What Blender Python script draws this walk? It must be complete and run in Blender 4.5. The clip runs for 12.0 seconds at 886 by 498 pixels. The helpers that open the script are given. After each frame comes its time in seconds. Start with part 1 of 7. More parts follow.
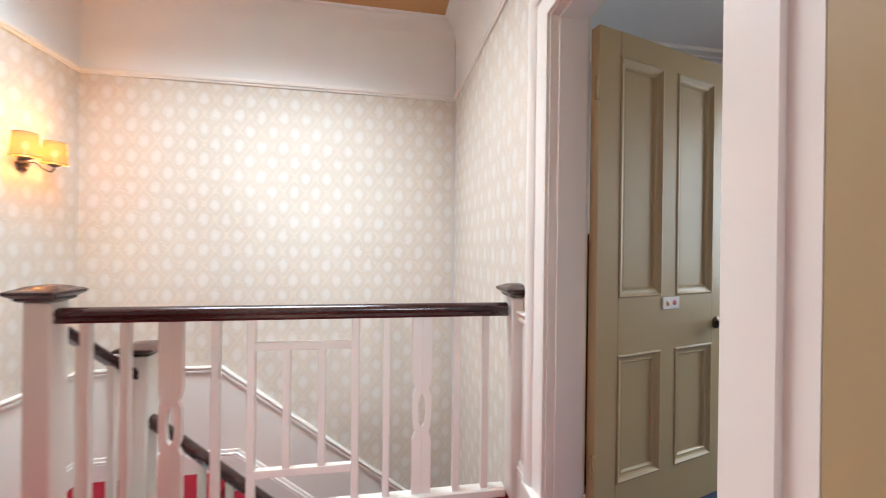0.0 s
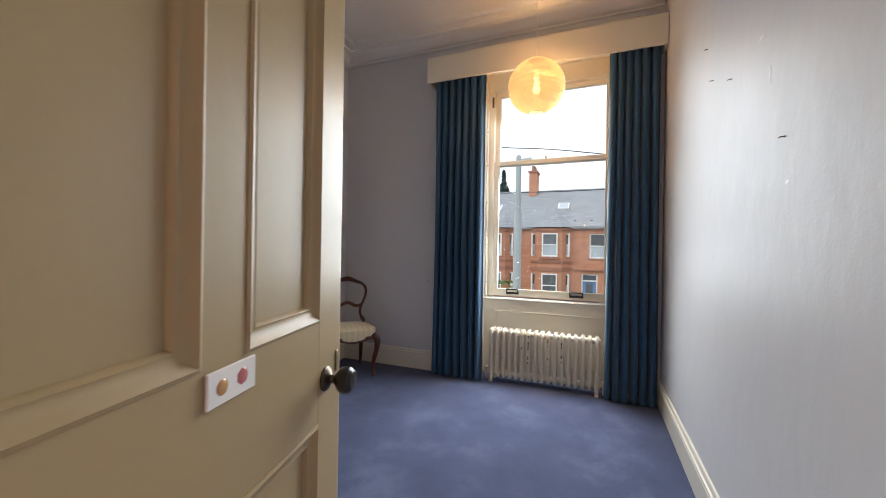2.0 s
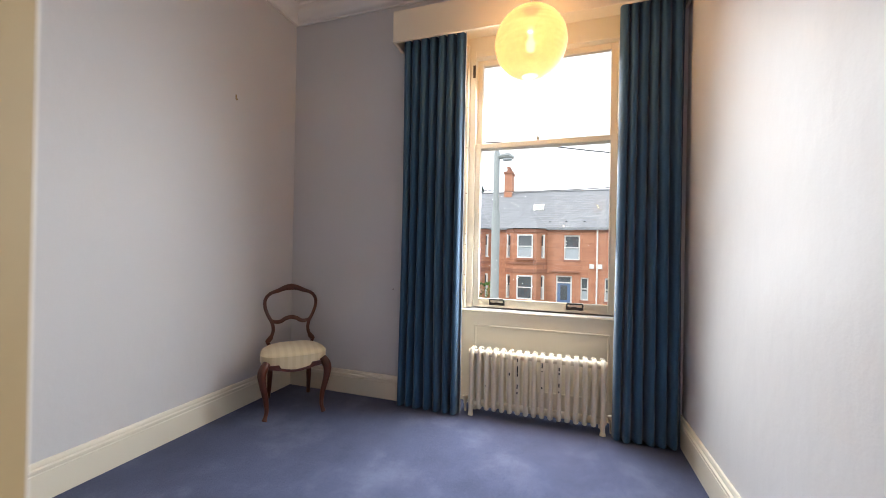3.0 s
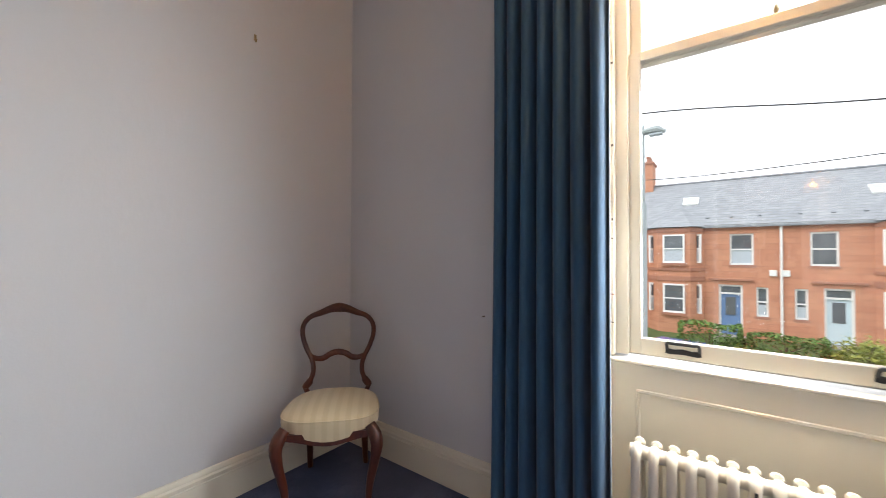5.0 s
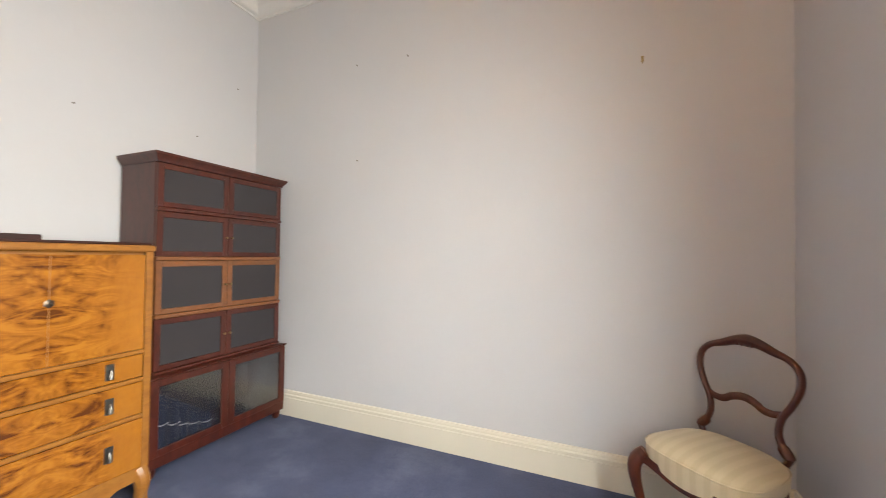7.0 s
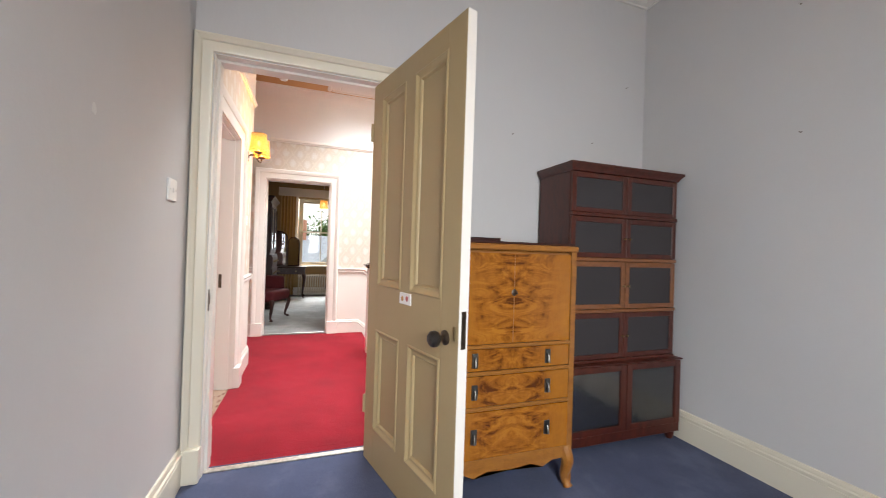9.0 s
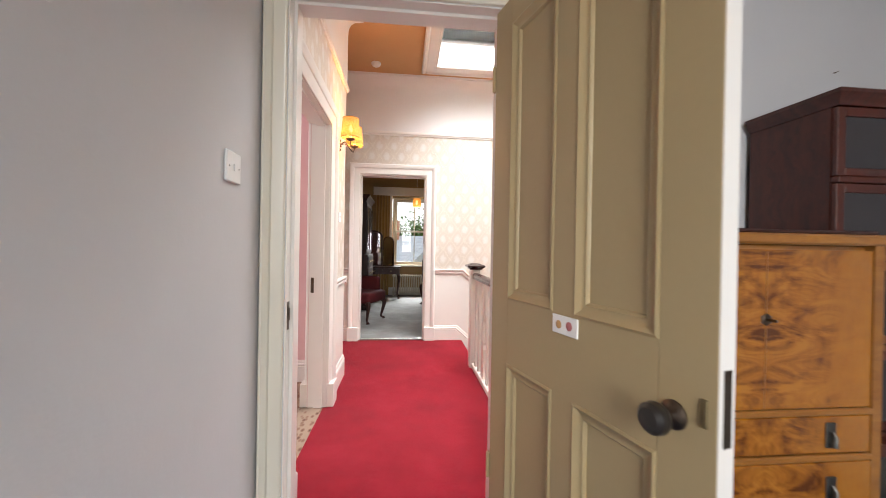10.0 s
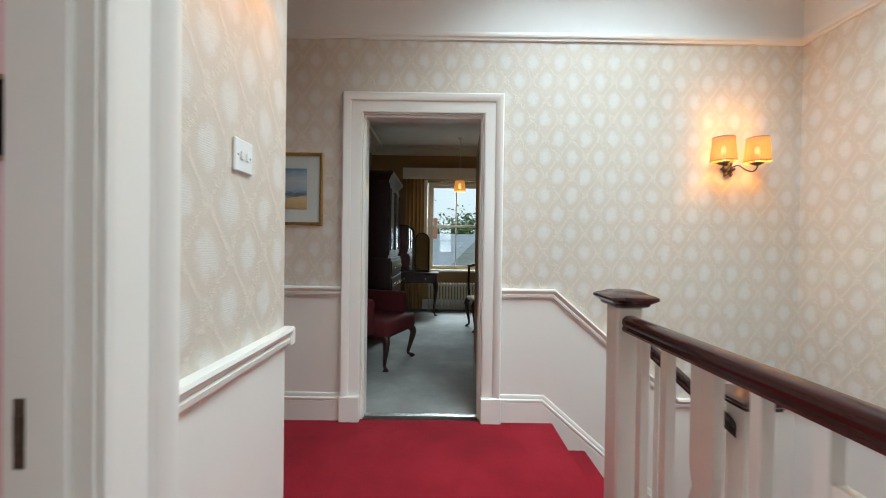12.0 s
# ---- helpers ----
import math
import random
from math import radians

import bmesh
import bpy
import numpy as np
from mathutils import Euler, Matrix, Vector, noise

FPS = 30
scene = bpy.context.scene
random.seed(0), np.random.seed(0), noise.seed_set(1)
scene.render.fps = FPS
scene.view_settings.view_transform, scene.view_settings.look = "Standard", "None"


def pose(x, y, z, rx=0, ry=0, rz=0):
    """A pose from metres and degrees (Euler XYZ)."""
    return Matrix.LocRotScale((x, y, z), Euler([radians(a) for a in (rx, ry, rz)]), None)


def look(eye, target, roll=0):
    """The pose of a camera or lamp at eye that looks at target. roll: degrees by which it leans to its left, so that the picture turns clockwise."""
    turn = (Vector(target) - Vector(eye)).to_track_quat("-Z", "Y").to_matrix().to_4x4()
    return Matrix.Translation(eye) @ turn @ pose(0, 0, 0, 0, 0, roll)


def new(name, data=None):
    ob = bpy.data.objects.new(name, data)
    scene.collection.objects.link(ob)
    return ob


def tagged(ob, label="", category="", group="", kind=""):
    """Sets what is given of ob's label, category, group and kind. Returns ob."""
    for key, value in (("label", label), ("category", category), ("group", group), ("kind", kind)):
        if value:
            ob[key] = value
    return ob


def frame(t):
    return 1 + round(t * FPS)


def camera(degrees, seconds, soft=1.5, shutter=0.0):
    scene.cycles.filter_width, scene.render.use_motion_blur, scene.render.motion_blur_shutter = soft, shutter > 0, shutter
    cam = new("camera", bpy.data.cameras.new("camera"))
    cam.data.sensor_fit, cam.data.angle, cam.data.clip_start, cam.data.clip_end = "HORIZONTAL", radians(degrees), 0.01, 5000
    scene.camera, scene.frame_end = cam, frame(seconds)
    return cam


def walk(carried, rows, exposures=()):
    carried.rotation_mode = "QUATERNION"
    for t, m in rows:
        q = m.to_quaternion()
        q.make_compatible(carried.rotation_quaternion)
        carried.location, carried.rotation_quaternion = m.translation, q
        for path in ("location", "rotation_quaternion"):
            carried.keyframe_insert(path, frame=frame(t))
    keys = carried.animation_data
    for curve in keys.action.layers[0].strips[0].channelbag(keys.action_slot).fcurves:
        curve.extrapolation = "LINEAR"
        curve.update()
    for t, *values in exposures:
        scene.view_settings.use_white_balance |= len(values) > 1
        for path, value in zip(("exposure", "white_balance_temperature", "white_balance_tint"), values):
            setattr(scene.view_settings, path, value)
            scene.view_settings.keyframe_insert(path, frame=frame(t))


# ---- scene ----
cam = camera(99.7, 12.0, 0.8, 0.2)
PATH = [
    (0, (1.998, 1.982, 1.196), (2.325, 3.955, 1.193), 0.7),
    (0.2, (2.027, 2.154, 1.197), (2.578, 4.077, 1.19), 0.7),
    (0.5, (2.116, 2.34, 1.2), (2.965, 4.151, 1.182), 0.6),
    (1, (2.302, 2.627, 1.199), (3.69, 4.067, 1.185), 0.8),
    (1.5, (2.574, 2.822, 1.18), (4.297, 3.838, 1.169), 1.0),
    (2, (2.886, 2.969, 1.174), (4.74, 3.721, 1.172), 0.9),
    (2.5, (3.217, 3.079, 1.174), (5.11, 3.725, 1.181), 1.1),
    (2.7, (3.343, 3.12, 1.174), (5.243, 3.744, 1.18), 1.1),
    (4.3, (4.311, 3.444, 1.156), (6.163, 4.199, 1.18), 0.3),
    (4.5, (4.422, 3.48, 1.156), (6.225, 4.344, 1.178), 0.3),
    (5, (4.666, 3.557, 1.148), (6.264, 4.758, 1.18), 0.2),
    (5.5, (4.879, 3.552, 1.139), (6.073, 5.157, 1.179), 0.5),
    (6.5, (5.266, 3.349, 1.181), (5.08, 5.34, 1.211), 0.3),
    (7, (5.387, 3.268, 1.203), (4.609, 5.11, 1.24), 0.7),
    (7.5, (5.415, 3.204, 1.215), (4.188, 4.783, 1.248), 0.9),
    (7.7, (5.391, 3.182, 1.214), (4.044, 4.66, 1.248), 1.0),
    (9.3, (4.891, 3.061, 1.184), (2.95, 3.541, 1.18), 1.4),
    (9.5, (4.774, 3.056, 1.181), (2.81, 3.433, 1.168), 1.0),
    (9.6, (4.698, 3.053, 1.181), (2.726, 3.387, 1.167), 0.9),
    (10, (4.343, 3.03, 1.18), (2.352, 3.236, 1.172), 1.0),
    (10.5, (3.849, 3.01, 1.178), (1.851, 3.115, 1.164), 1.0),
    (11, (3.292, 3.013, 1.186), (1.292, 3.064, 1.169), 0.9),
    (11.5, (2.724, 3.018, 1.192), (0.725, 3.029, 1.174), 0.9),
    (12, (2.127, 3.019, 1.191), (0.127, 3.022, 1.173), 0.8),
]
walk(cam, [(t, look(e, g, r)) for t, e, g, r in PATH], [
    (0, 0.27, 5850, 3), (0.5, 0.2, 5500, -3), (1.0, 0.4, 5500, -3), (1.5, 0.3, 5650, 0), (2.0, 0.4, 6200, 7), (2.5, 0.62, 6450, 9), (4.5, 1.2, 6250, 7), (5.0, 0.85, 6400, 8), (5.5, 0.85, 6650, 9),
    (6.5, 1.62, 7400, 9), (7.0, 1.4, 7000, 7), (7.5, 1.27, 6600, 4), (9.5, 0.5, 6450, 9), (10.5, 0.35, 6350, 8), (11.0, 0.05, 6000, 5), (11.5, -0.15, 5950, 2), (12, -0.27, 5600, -6)])

# ---- world, sun, large lights ----
world = bpy.data.worlds.new("world")
scene.world = world
world.use_nodes = True
wn = world.node_tree.nodes
sky = wn.new("ShaderNodeTexSky")
sky.sky_type = "NISHITA"
sky.sun_disc = False
sky.sun_elevation, sky.sun_rotation = radians(48), radians(-51)
sky.dust_density, sky.air_density = 4.0, 1.0
wn["Background"].inputs["Strength"].default_value = 0.15
veil = wn.new("ShaderNodeMix")  # even white cloud cover over the clear sky
veil.data_type = "RGBA"
veil.inputs[0].default_value = 0.85
veil.inputs[7].default_value = (7.6, 7.8, 8.0, 1)
world.node_tree.links.new(sky.outputs[0], veil.inputs[6])
world.node_tree.links.new(veil.outputs[2], wn["Background"].inputs["Color"])

sun_data = bpy.data.lights.new("sun", "SUN")
sun_data.energy, sun_data.angle, sun_data.color = 0.7, radians(30), (1.0, 0.97, 0.93)
new("sun", sun_data).matrix_world = look((0, 0, 30), (5, -4, 22.9))


def area(name, eye, target, w, h, watts, colour, spread=180):
    d = bpy.data.lights.new(name, "AREA")
    d.shape, d.size, d.size_y, d.energy, d.color = "RECTANGLE", w, h, watts, colour
    d.spread = radians(spread)
    new(name, d).matrix_world = look(eye, target)


def bulb(name, place, watts, colour, radius=0.03):
    d = bpy.data.lights.new(name, "POINT")
    d.energy, d.color, d.shadow_soft_size = watts, colour, radius
    new(name, d).location = place


# sky light at the openings: bedroom window, landing rooflight, far bedroom window
for z in (1.13, 1.74, 2.35):
    area("window_skylight", (6.36, 3.365, z), (5.36, 3.70, z - 0.6), 1.0, 0.58, 15.5, (0.95, 0.98, 1.0), 140)
area("rooflight_skylight", (0.95, 4.03, 3.56), (0.95, 4.03, 2.0), 1.86, 1.30, 90, (0.92, 0.965, 1.0), 127)
area("far_window_skylight", (-6.6, 3.27, 3.6), (-4.0, 3.27, 0.8), 2.0, 1.6, 700, (0.92, 0.96, 1.0))
# added fill lamp in the pink room, where no window is built
area("pink_room_fill", (2.6, -2.4, 1.7), (2.6, 0, 1.5), 1.0, 1.5, 105, (0.94, 0.97, 1.0))

# ---- materials ----
def nodes_of(name):
    m = bpy.data.materials.new(name)
    m.use_nodes = True
    nt = m.node_tree
    return m, nt, nt.nodes["Principled BSDF"]


def link(nt, a, b):
    nt.links.new(a, b)


def noise_node(nt, scale, detail=4.0, rough=0.6, vec=None, stretch=None):
    tex = nt.nodes.new("ShaderNodeTexNoise")
    tex.inputs["Scale"].default_value = scale
    tex.inputs["Detail"].default_value = detail
    tex.inputs["Roughness"].default_value = rough
    if vec is None:
        vec = nt.nodes.new("ShaderNodeTexCoord").outputs["Object"]
    if stretch:
        mp = nt.nodes.new("ShaderNodeMapping")
        mp.inputs["Scale"].default_value = stretch
        link(nt, vec, mp.inputs["Vector"])
        vec = mp.outputs["Vector"]
    link(nt, vec, tex.inputs["Vector"])
    return tex.outputs["Fac"]


def ramp(nt, fac, *stops):
    r = nt.nodes.new("ShaderNodeValToRGB")
    while len(r.color_ramp.elements) < len(stops):
        r.color_ramp.elements.new(0.5)
    for e, (p, c) in zip(r.color_ramp.elements, stops):
        e.position, e.color = p, (*c, 1)
    link(nt, fac, r.inputs["Fac"])
    return r.outputs["Color"]


def mathn(nt, op, a, b=None, c=None):
    n = nt.nodes.new("ShaderNodeMath")
    n.operation = op
    for i, v in enumerate((a, b, c)):
        if v is None:
            continue
        if isinstance(v, (int, float)):
            n.inputs[i].default_value = v
        else:
            link(nt, v, n.inputs[i])
    return n.outputs[0]


def mix(nt, fac, a, b, kind="MIX"):
    n = nt.nodes.new("ShaderNodeMix")
    n.data_type, n.blend_type = "RGBA", kind
    for sock, v in ((n.inputs[0], fac), (n.inputs[6], a), (n.inputs[7], b)):
        if isinstance(v, tuple):
            sock.default_value = (*v, 1)
        elif isinstance(v, (int, float)):
            sock.default_value = v
        else:
            link(nt, v, sock)
    return n.outputs[2]


def bump(nt, bsdf, height, strength, distance):
    b = nt.nodes.new("ShaderNodeBump")
    b.inputs["Strength"].default_value, b.inputs["Distance"].default_value = strength, distance
    link(nt, height, b.inputs["Height"])
    link(nt, b.outputs["Normal"], bsdf.inputs["Normal"])


def shade(c, k):
    return tuple(min(1.0, v * k) for v in c)


def paint(name, colour, rough=0.5, patchy=0.06, grain=160, relief=0.12, coat=0.0, spec=0.5, lumps=0.0):
    """Brushed or rolled paint: faint patches, fine grain and relief."""
    m, nt, p = nodes_of(name)
    big = noise_node(nt, 1.3, 5)
    fine = noise_node(nt, grain, 3)
    both = mathn(nt, "ADD", mathn(nt, "MULTIPLY", big, 0.7), mathn(nt, "MULTIPLY", fine, 0.3))
    link(nt, ramp(nt, both, (0.25, shade(colour, 1 - patchy)), (0.75, shade(colour, 1 + patchy))), p.inputs["Base Color"])
    rr = nt.nodes.new("ShaderNodeMapRange")
    rr.inputs["To Min"].default_value, rr.inputs["To Max"].default_value = rough * 0.85, min(1, rough * 1.15)
    link(nt, noise_node(nt, 7, 4), rr.inputs["Value"])
    link(nt, rr.outputs[0], p.inputs["Roughness"])
    p.inputs["Coat Weight"].default_value = coat
    p.inputs["Specular IOR Level"].default_value = spec
    if lumps:  # uneven trowelled plaster under the paint
        wave = noise_node(nt, 9, 3, 0.5, None, (1, 1, 0.55))
        fine = mathn(nt, "ADD", fine, mathn(nt, "MULTIPLY", wave, lumps))
    bump(nt, p, fine, relief, 0.002)
    return m


def wood(name, dark, light, rough=0.35, stretch=(9, 9, 0.7), scale=3.0, coat=0.2, figure=0.0):
    """Grain along local z (stretch sets the axis); figure adds burr swirls."""
    m, nt, p = nodes_of(name)
    co = nt.nodes.new("ShaderNodeTexCoord").outputs["Object"]
    warp = noise_node(nt, scale * 1.2, 4, 0.6, co)
    add = nt.nodes.new("ShaderNodeVectorMath")
    add.operation = "MULTIPLY_ADD"
    comb = nt.nodes.new("ShaderNodeCombineXYZ")
    for i in range(3):
        link(nt, warp, comb.inputs[i])
    link(nt, comb.outputs[0], add.inputs[0])
    add.inputs[1].default_value = (0.25 + figure,) * 3
    link(nt, co, add.inputs[2])
    g = noise_node(nt, scale, 6, 0.65, add.outputs[0], stretch)
    fine = noise_node(nt, scale * 14, 3, 0.6, co, stretch)
    both = mathn(nt, "ADD", mathn(nt, "MULTIPLY", g, 0.75), mathn(nt, "MULTIPLY", fine, 0.25))
    link(nt, ramp(nt, both, (0.3, dark), (0.5, shade(tuple((a + b) / 2 for a, b in zip(dark, light)), 1.0)), (0.7, light)), p.inputs["Base Color"])
    p.inputs["Roughness"].default_value = rough
    p.inputs["Coat Weight"].default_value, p.inputs["Coat Roughness"].default_value = coat, 0.2
    bump(nt, p, fine, 0.08, 0.002)
    return m


def burr_veneer(name, dark, mid, light):
    """Book-matched burr: swirling bands mirrored about the centre line."""
    m, nt, p = nodes_of(name)
    co = nt.nodes.new("ShaderNodeTexCoord").outputs["Object"]
    sep = nt.nodes.new("ShaderNodeSeparateXYZ")
    link(nt, co, sep.inputs[0])
    comb = nt.nodes.new("ShaderNodeCombineXYZ")
    link(nt, mathn(nt, "ABSOLUTE", sep.outputs["Y"]), comb.inputs[1])
    link(nt, sep.outputs["Z"], comb.inputs[2])
    def swirl(scale, twist, stretch):
        tex = nt.nodes.new("ShaderNodeTexNoise")
        for key, value in (("Scale", scale), ("Detail", 6.0), ("Roughness", 0.62), ("Distortion", twist)):
            tex.inputs[key].default_value = value
        mp = nt.nodes.new("ShaderNodeMapping")
        mp.inputs["Scale"].default_value = stretch
        link(nt, comb.outputs[0], mp.inputs["Vector"])
        link(nt, mp.outputs["Vector"], tex.inputs["Vector"])
        return tex.outputs["Fac"]
    burr = swirl(5.5, 2.6, (1, 0.8, 1.9))
    flame = swirl(2.2, 1.1, (1, 1.6, 0.7))
    fine = noise_node(nt, 60, 4, 0.65, comb.outputs[0], (1, 1.6, 0.5))
    centre = nt.nodes.new("ShaderNodeMapRange")  # the burr lies along the centre line, plainer wood outside it
    centre.interpolation_type = "SMOOTHSTEP"
    for key, value in (("From Min", 0.10), ("From Max", 0.27), ("To Min", 1.0), ("To Max", 0.12)):
        centre.inputs[key].default_value = value
    link(nt, mathn(nt, "ADD", mathn(nt, "ABSOLUTE", sep.outputs["Y"]), mathn(nt, "MULTIPLY", mathn(nt, "SUBTRACT", flame, 0.5), 0.5)), centre.inputs["Value"])
    depth = mathn(nt, "MULTIPLY", mathn(nt, "SUBTRACT", burr, 0.56), mathn(nt, "MULTIPLY", centre.outputs[0], 2.1))
    f = mathn(nt, "ADD", mathn(nt, "ADD", depth, mathn(nt, "MULTIPLY", flame, 0.5)), mathn(nt, "MULTIPLY_ADD", fine, 0.22, 0.22))
    link(nt, ramp(nt, f, (0.12, dark), (0.42, mid), (0.72, light)), p.inputs["Base Color"])
    p.inputs["Roughness"].default_value = 0.26
    p.inputs["Coat Weight"].default_value, p.inputs["Coat Roughness"].default_value = 0.3, 0.15
    return m


def carpet(name, colour, worn, scale=1.0):
    m, nt, p = nodes_of(name)
    pile = noise_node(nt, 420 * scale, 2)
    tuft = noise_node(nt, 70 * scale, 4)
    tread = noise_node(nt, 2.6, 5, 0.62)
    c = ramp(nt, tread, (0.32, shade(colour, 0.82)), (0.52, colour), (0.68, worn))
    c = mix(nt, 0.55, c, ramp(nt, mathn(nt, "ADD", mathn(nt, "MULTIPLY", pile, 0.6), mathn(nt, "MULTIPLY", tuft, 0.4)), (0.3, (0.45, 0.45, 0.45)), (0.7, (1, 1, 1))), "MULTIPLY")
    link(nt, c, p.inputs["Base Color"])
    p.inputs["Roughness"].default_value = 0.95
    p.inputs["Sheen Weight"].default_value, p.inputs["Sheen Roughness"].default_value = 0.06, 0.5
    p.inputs["Specular IOR Level"].default_value = 0.1
    bump(nt, p, mathn(nt, "ADD", pile, tuft), 0.5, 0.006)
    return m


def metal(name, colour, rough=0.35):
    m, nt, p = nodes_of(name)
    f = noise_node(nt, 40, 4)
    link(nt, ramp(nt, f, (0.3, shade(colour, 0.6)), (0.7, colour)), p.inputs["Base Color"])
    p.inputs["Metallic"].default_value, p.inputs["Roughness"].default_value = 1.0, rough
    return m


def glow(name, colour, strength, base=(0.8, 0.7, 0.5)):
    m, nt, p = nodes_of(name)
    p.inputs["Base Color"].default_value = (*base, 1)
    p.inputs["Roughness"].default_value = 0.8
    p.inputs["Emission Color"].default_value = (*colour, 1)
    p.inputs["Emission Strength"].default_value = strength
    return m


def paper_shade(name, colour, strength, clear):
    """Thin lit paper: glows and lets part of the lamp's light straight through."""
    m, nt, p = nodes_of(name)
    f = noise_node(nt, 30, 4)
    link(nt, ramp(nt, f, (0.3, (0.24, 0.13, 0.05)), (0.7, (0.30, 0.17, 0.07))), p.inputs["Base Color"])
    p.inputs["Roughness"].default_value = 0.8
    p.inputs["Emission Color"].default_value = (*colour, 1)
    p.inputs["Emission Strength"].default_value = strength
    t = nt.nodes.new("ShaderNodeBsdfTransparent")
    ms = nt.nodes.new("ShaderNodeMixShader")
    ms.inputs[0].default_value = clear
    link(nt, p.outputs[0], ms.inputs[1])
    link(nt, t.outputs[0], ms.inputs[2])
    link(nt, ms.outputs[0], nt.nodes["Material Output"].inputs["Surface"])
    return m


def pane_material(name, tint=(1, 1, 1), mirror=0.0, rough=0.0):
    """Thin glass: clear, with gloss by Fresnel."""
    m, nt, p = nodes_of(name)
    out = nt.nodes["Material Output"]
    nt.nodes.remove(p)
    clear = nt.nodes.new("ShaderNodeBsdfTransparent")
    clear.inputs[0].default_value = (*tint, 1)
    gloss = nt.nodes.new("ShaderNodeBsdfGlossy")
    gloss.inputs["Roughness"].default_value = rough
    fr = nt.nodes.new("ShaderNodeFresnel")
    fr.inputs["IOR"].default_value = 1.45
    ms = nt.nodes.new("ShaderNodeMixShader")
    link(nt, mathn(nt, "ADD", fr.outputs[0], mirror), ms.inputs[0])
    link(nt, clear.outputs[0], ms.inputs[1])
    link(nt, gloss.outputs[0], ms.inputs[2])
    link(nt, ms.outputs[0], out.inputs["Surface"])
    return m


def wallpaper_material():
    """Beige embossed paper with staggered pale medallions inside an ogee trellis."""
    m, nt, p = nodes_of("damask_wallpaper")
    co = nt.nodes.new("ShaderNodeTexCoord").outputs["Object"]
    sep = nt.nodes.new("ShaderNodeSeparateXYZ")
    link(nt, co, sep.inputs[0])
    along = mathn(nt, "ADD", sep.outputs["X"], sep.outputs["Y"])
    wob = mathn(nt, "MULTIPLY", mathn(nt, "SUBTRACT", noise_node(nt, 26, 4, 0.65, co), 0.5), 2.2)
    u = mathn(nt, "ADD", mathn(nt, "MULTIPLY", along, 2 * math.pi / 0.183), wob)
    v = mathn(nt, "ADD", mathn(nt, "MULTIPLY", sep.outputs["Z"], 2 * math.pi / 0.257), wob)
    g = mathn(nt, "ADD", mathn(nt, "COSINE", u), mathn(nt, "COSINE", v))
    a = mathn(nt, "ABSOLUTE", g)
    medal = nt.nodes.new("ShaderNodeMapRange")
    medal.interpolation_type = "SMOOTHSTEP"
    medal.inputs["From Min"].default_value, medal.inputs["From Max"].default_value = 0.75, 1.9
    link(nt, a, medal.inputs["Value"])
    line = nt.nodes.new("ShaderNodeMapRange")
    line.interpolation_type = "SMOOTHSTEP"
    line.inputs["From Min"].default_value, line.inputs["From Max"].default_value = 0.40, 0.0
    link(nt, a, line.inputs["Value"])
    broken = mathn(nt, "MULTIPLY", line.outputs[0], ramp(nt, noise_node(nt, 60, 3, 0.6, co), (0.35, (0.2,) * 3), (0.6, (1,) * 3)))
    big = noise_node(nt, 1.7, 4, 0.6, co)
    ground = ramp(nt, big, (0.3, (0.59, 0.515, 0.435)), (0.7, (0.645, 0.57, 0.49)))
    c = mix(nt, mathn(nt, "MULTIPLY", broken, 0.6), ground, (0.72, 0.655, 0.56))
    c = mix(nt, mathn(nt, "MULTIPLY", mathn(nt, "MULTIPLY", medal.outputs[0], ramp(nt, noise_node(nt, 75, 3, 0.6, co, (1, 1, 2.5)), (0.3, (0.5,) * 3), (0.6, (1,) * 3))), 0.62), c, (0.74, 0.735, 0.71))
    link(nt, c, p.inputs["Base Color"])
    rgh = nt.nodes.new("ShaderNodeMapRange")
    rgh.inputs["To Min"].default_value, rgh.inputs["To Max"].default_value = 0.6, 0.38
    link(nt, medal.outputs[0], rgh.inputs["Value"])
    link(nt, rgh.outputs[0], p.inputs["Roughness"])
    ribs = mathn(nt, "MULTIPLY", mathn(nt, "SINE", mathn(nt, "MULTIPLY", sep.outputs["Z"], 1100)), mathn(nt, "MULTIPLY", medal.outputs[0], 0.07))
    h = mathn(nt, "ADD", mathn(nt, "MULTIPLY", medal.outputs[0], 0.5), mathn(nt, "ADD", broken, ribs))
    bump(nt, p, mathn(nt, "ADD", h, mathn(nt, "MULTIPLY", noise_node(nt, 260, 3, 0.6, co, (1, 1, 3)), 0.35)), 0.32, 0.004)
    return m


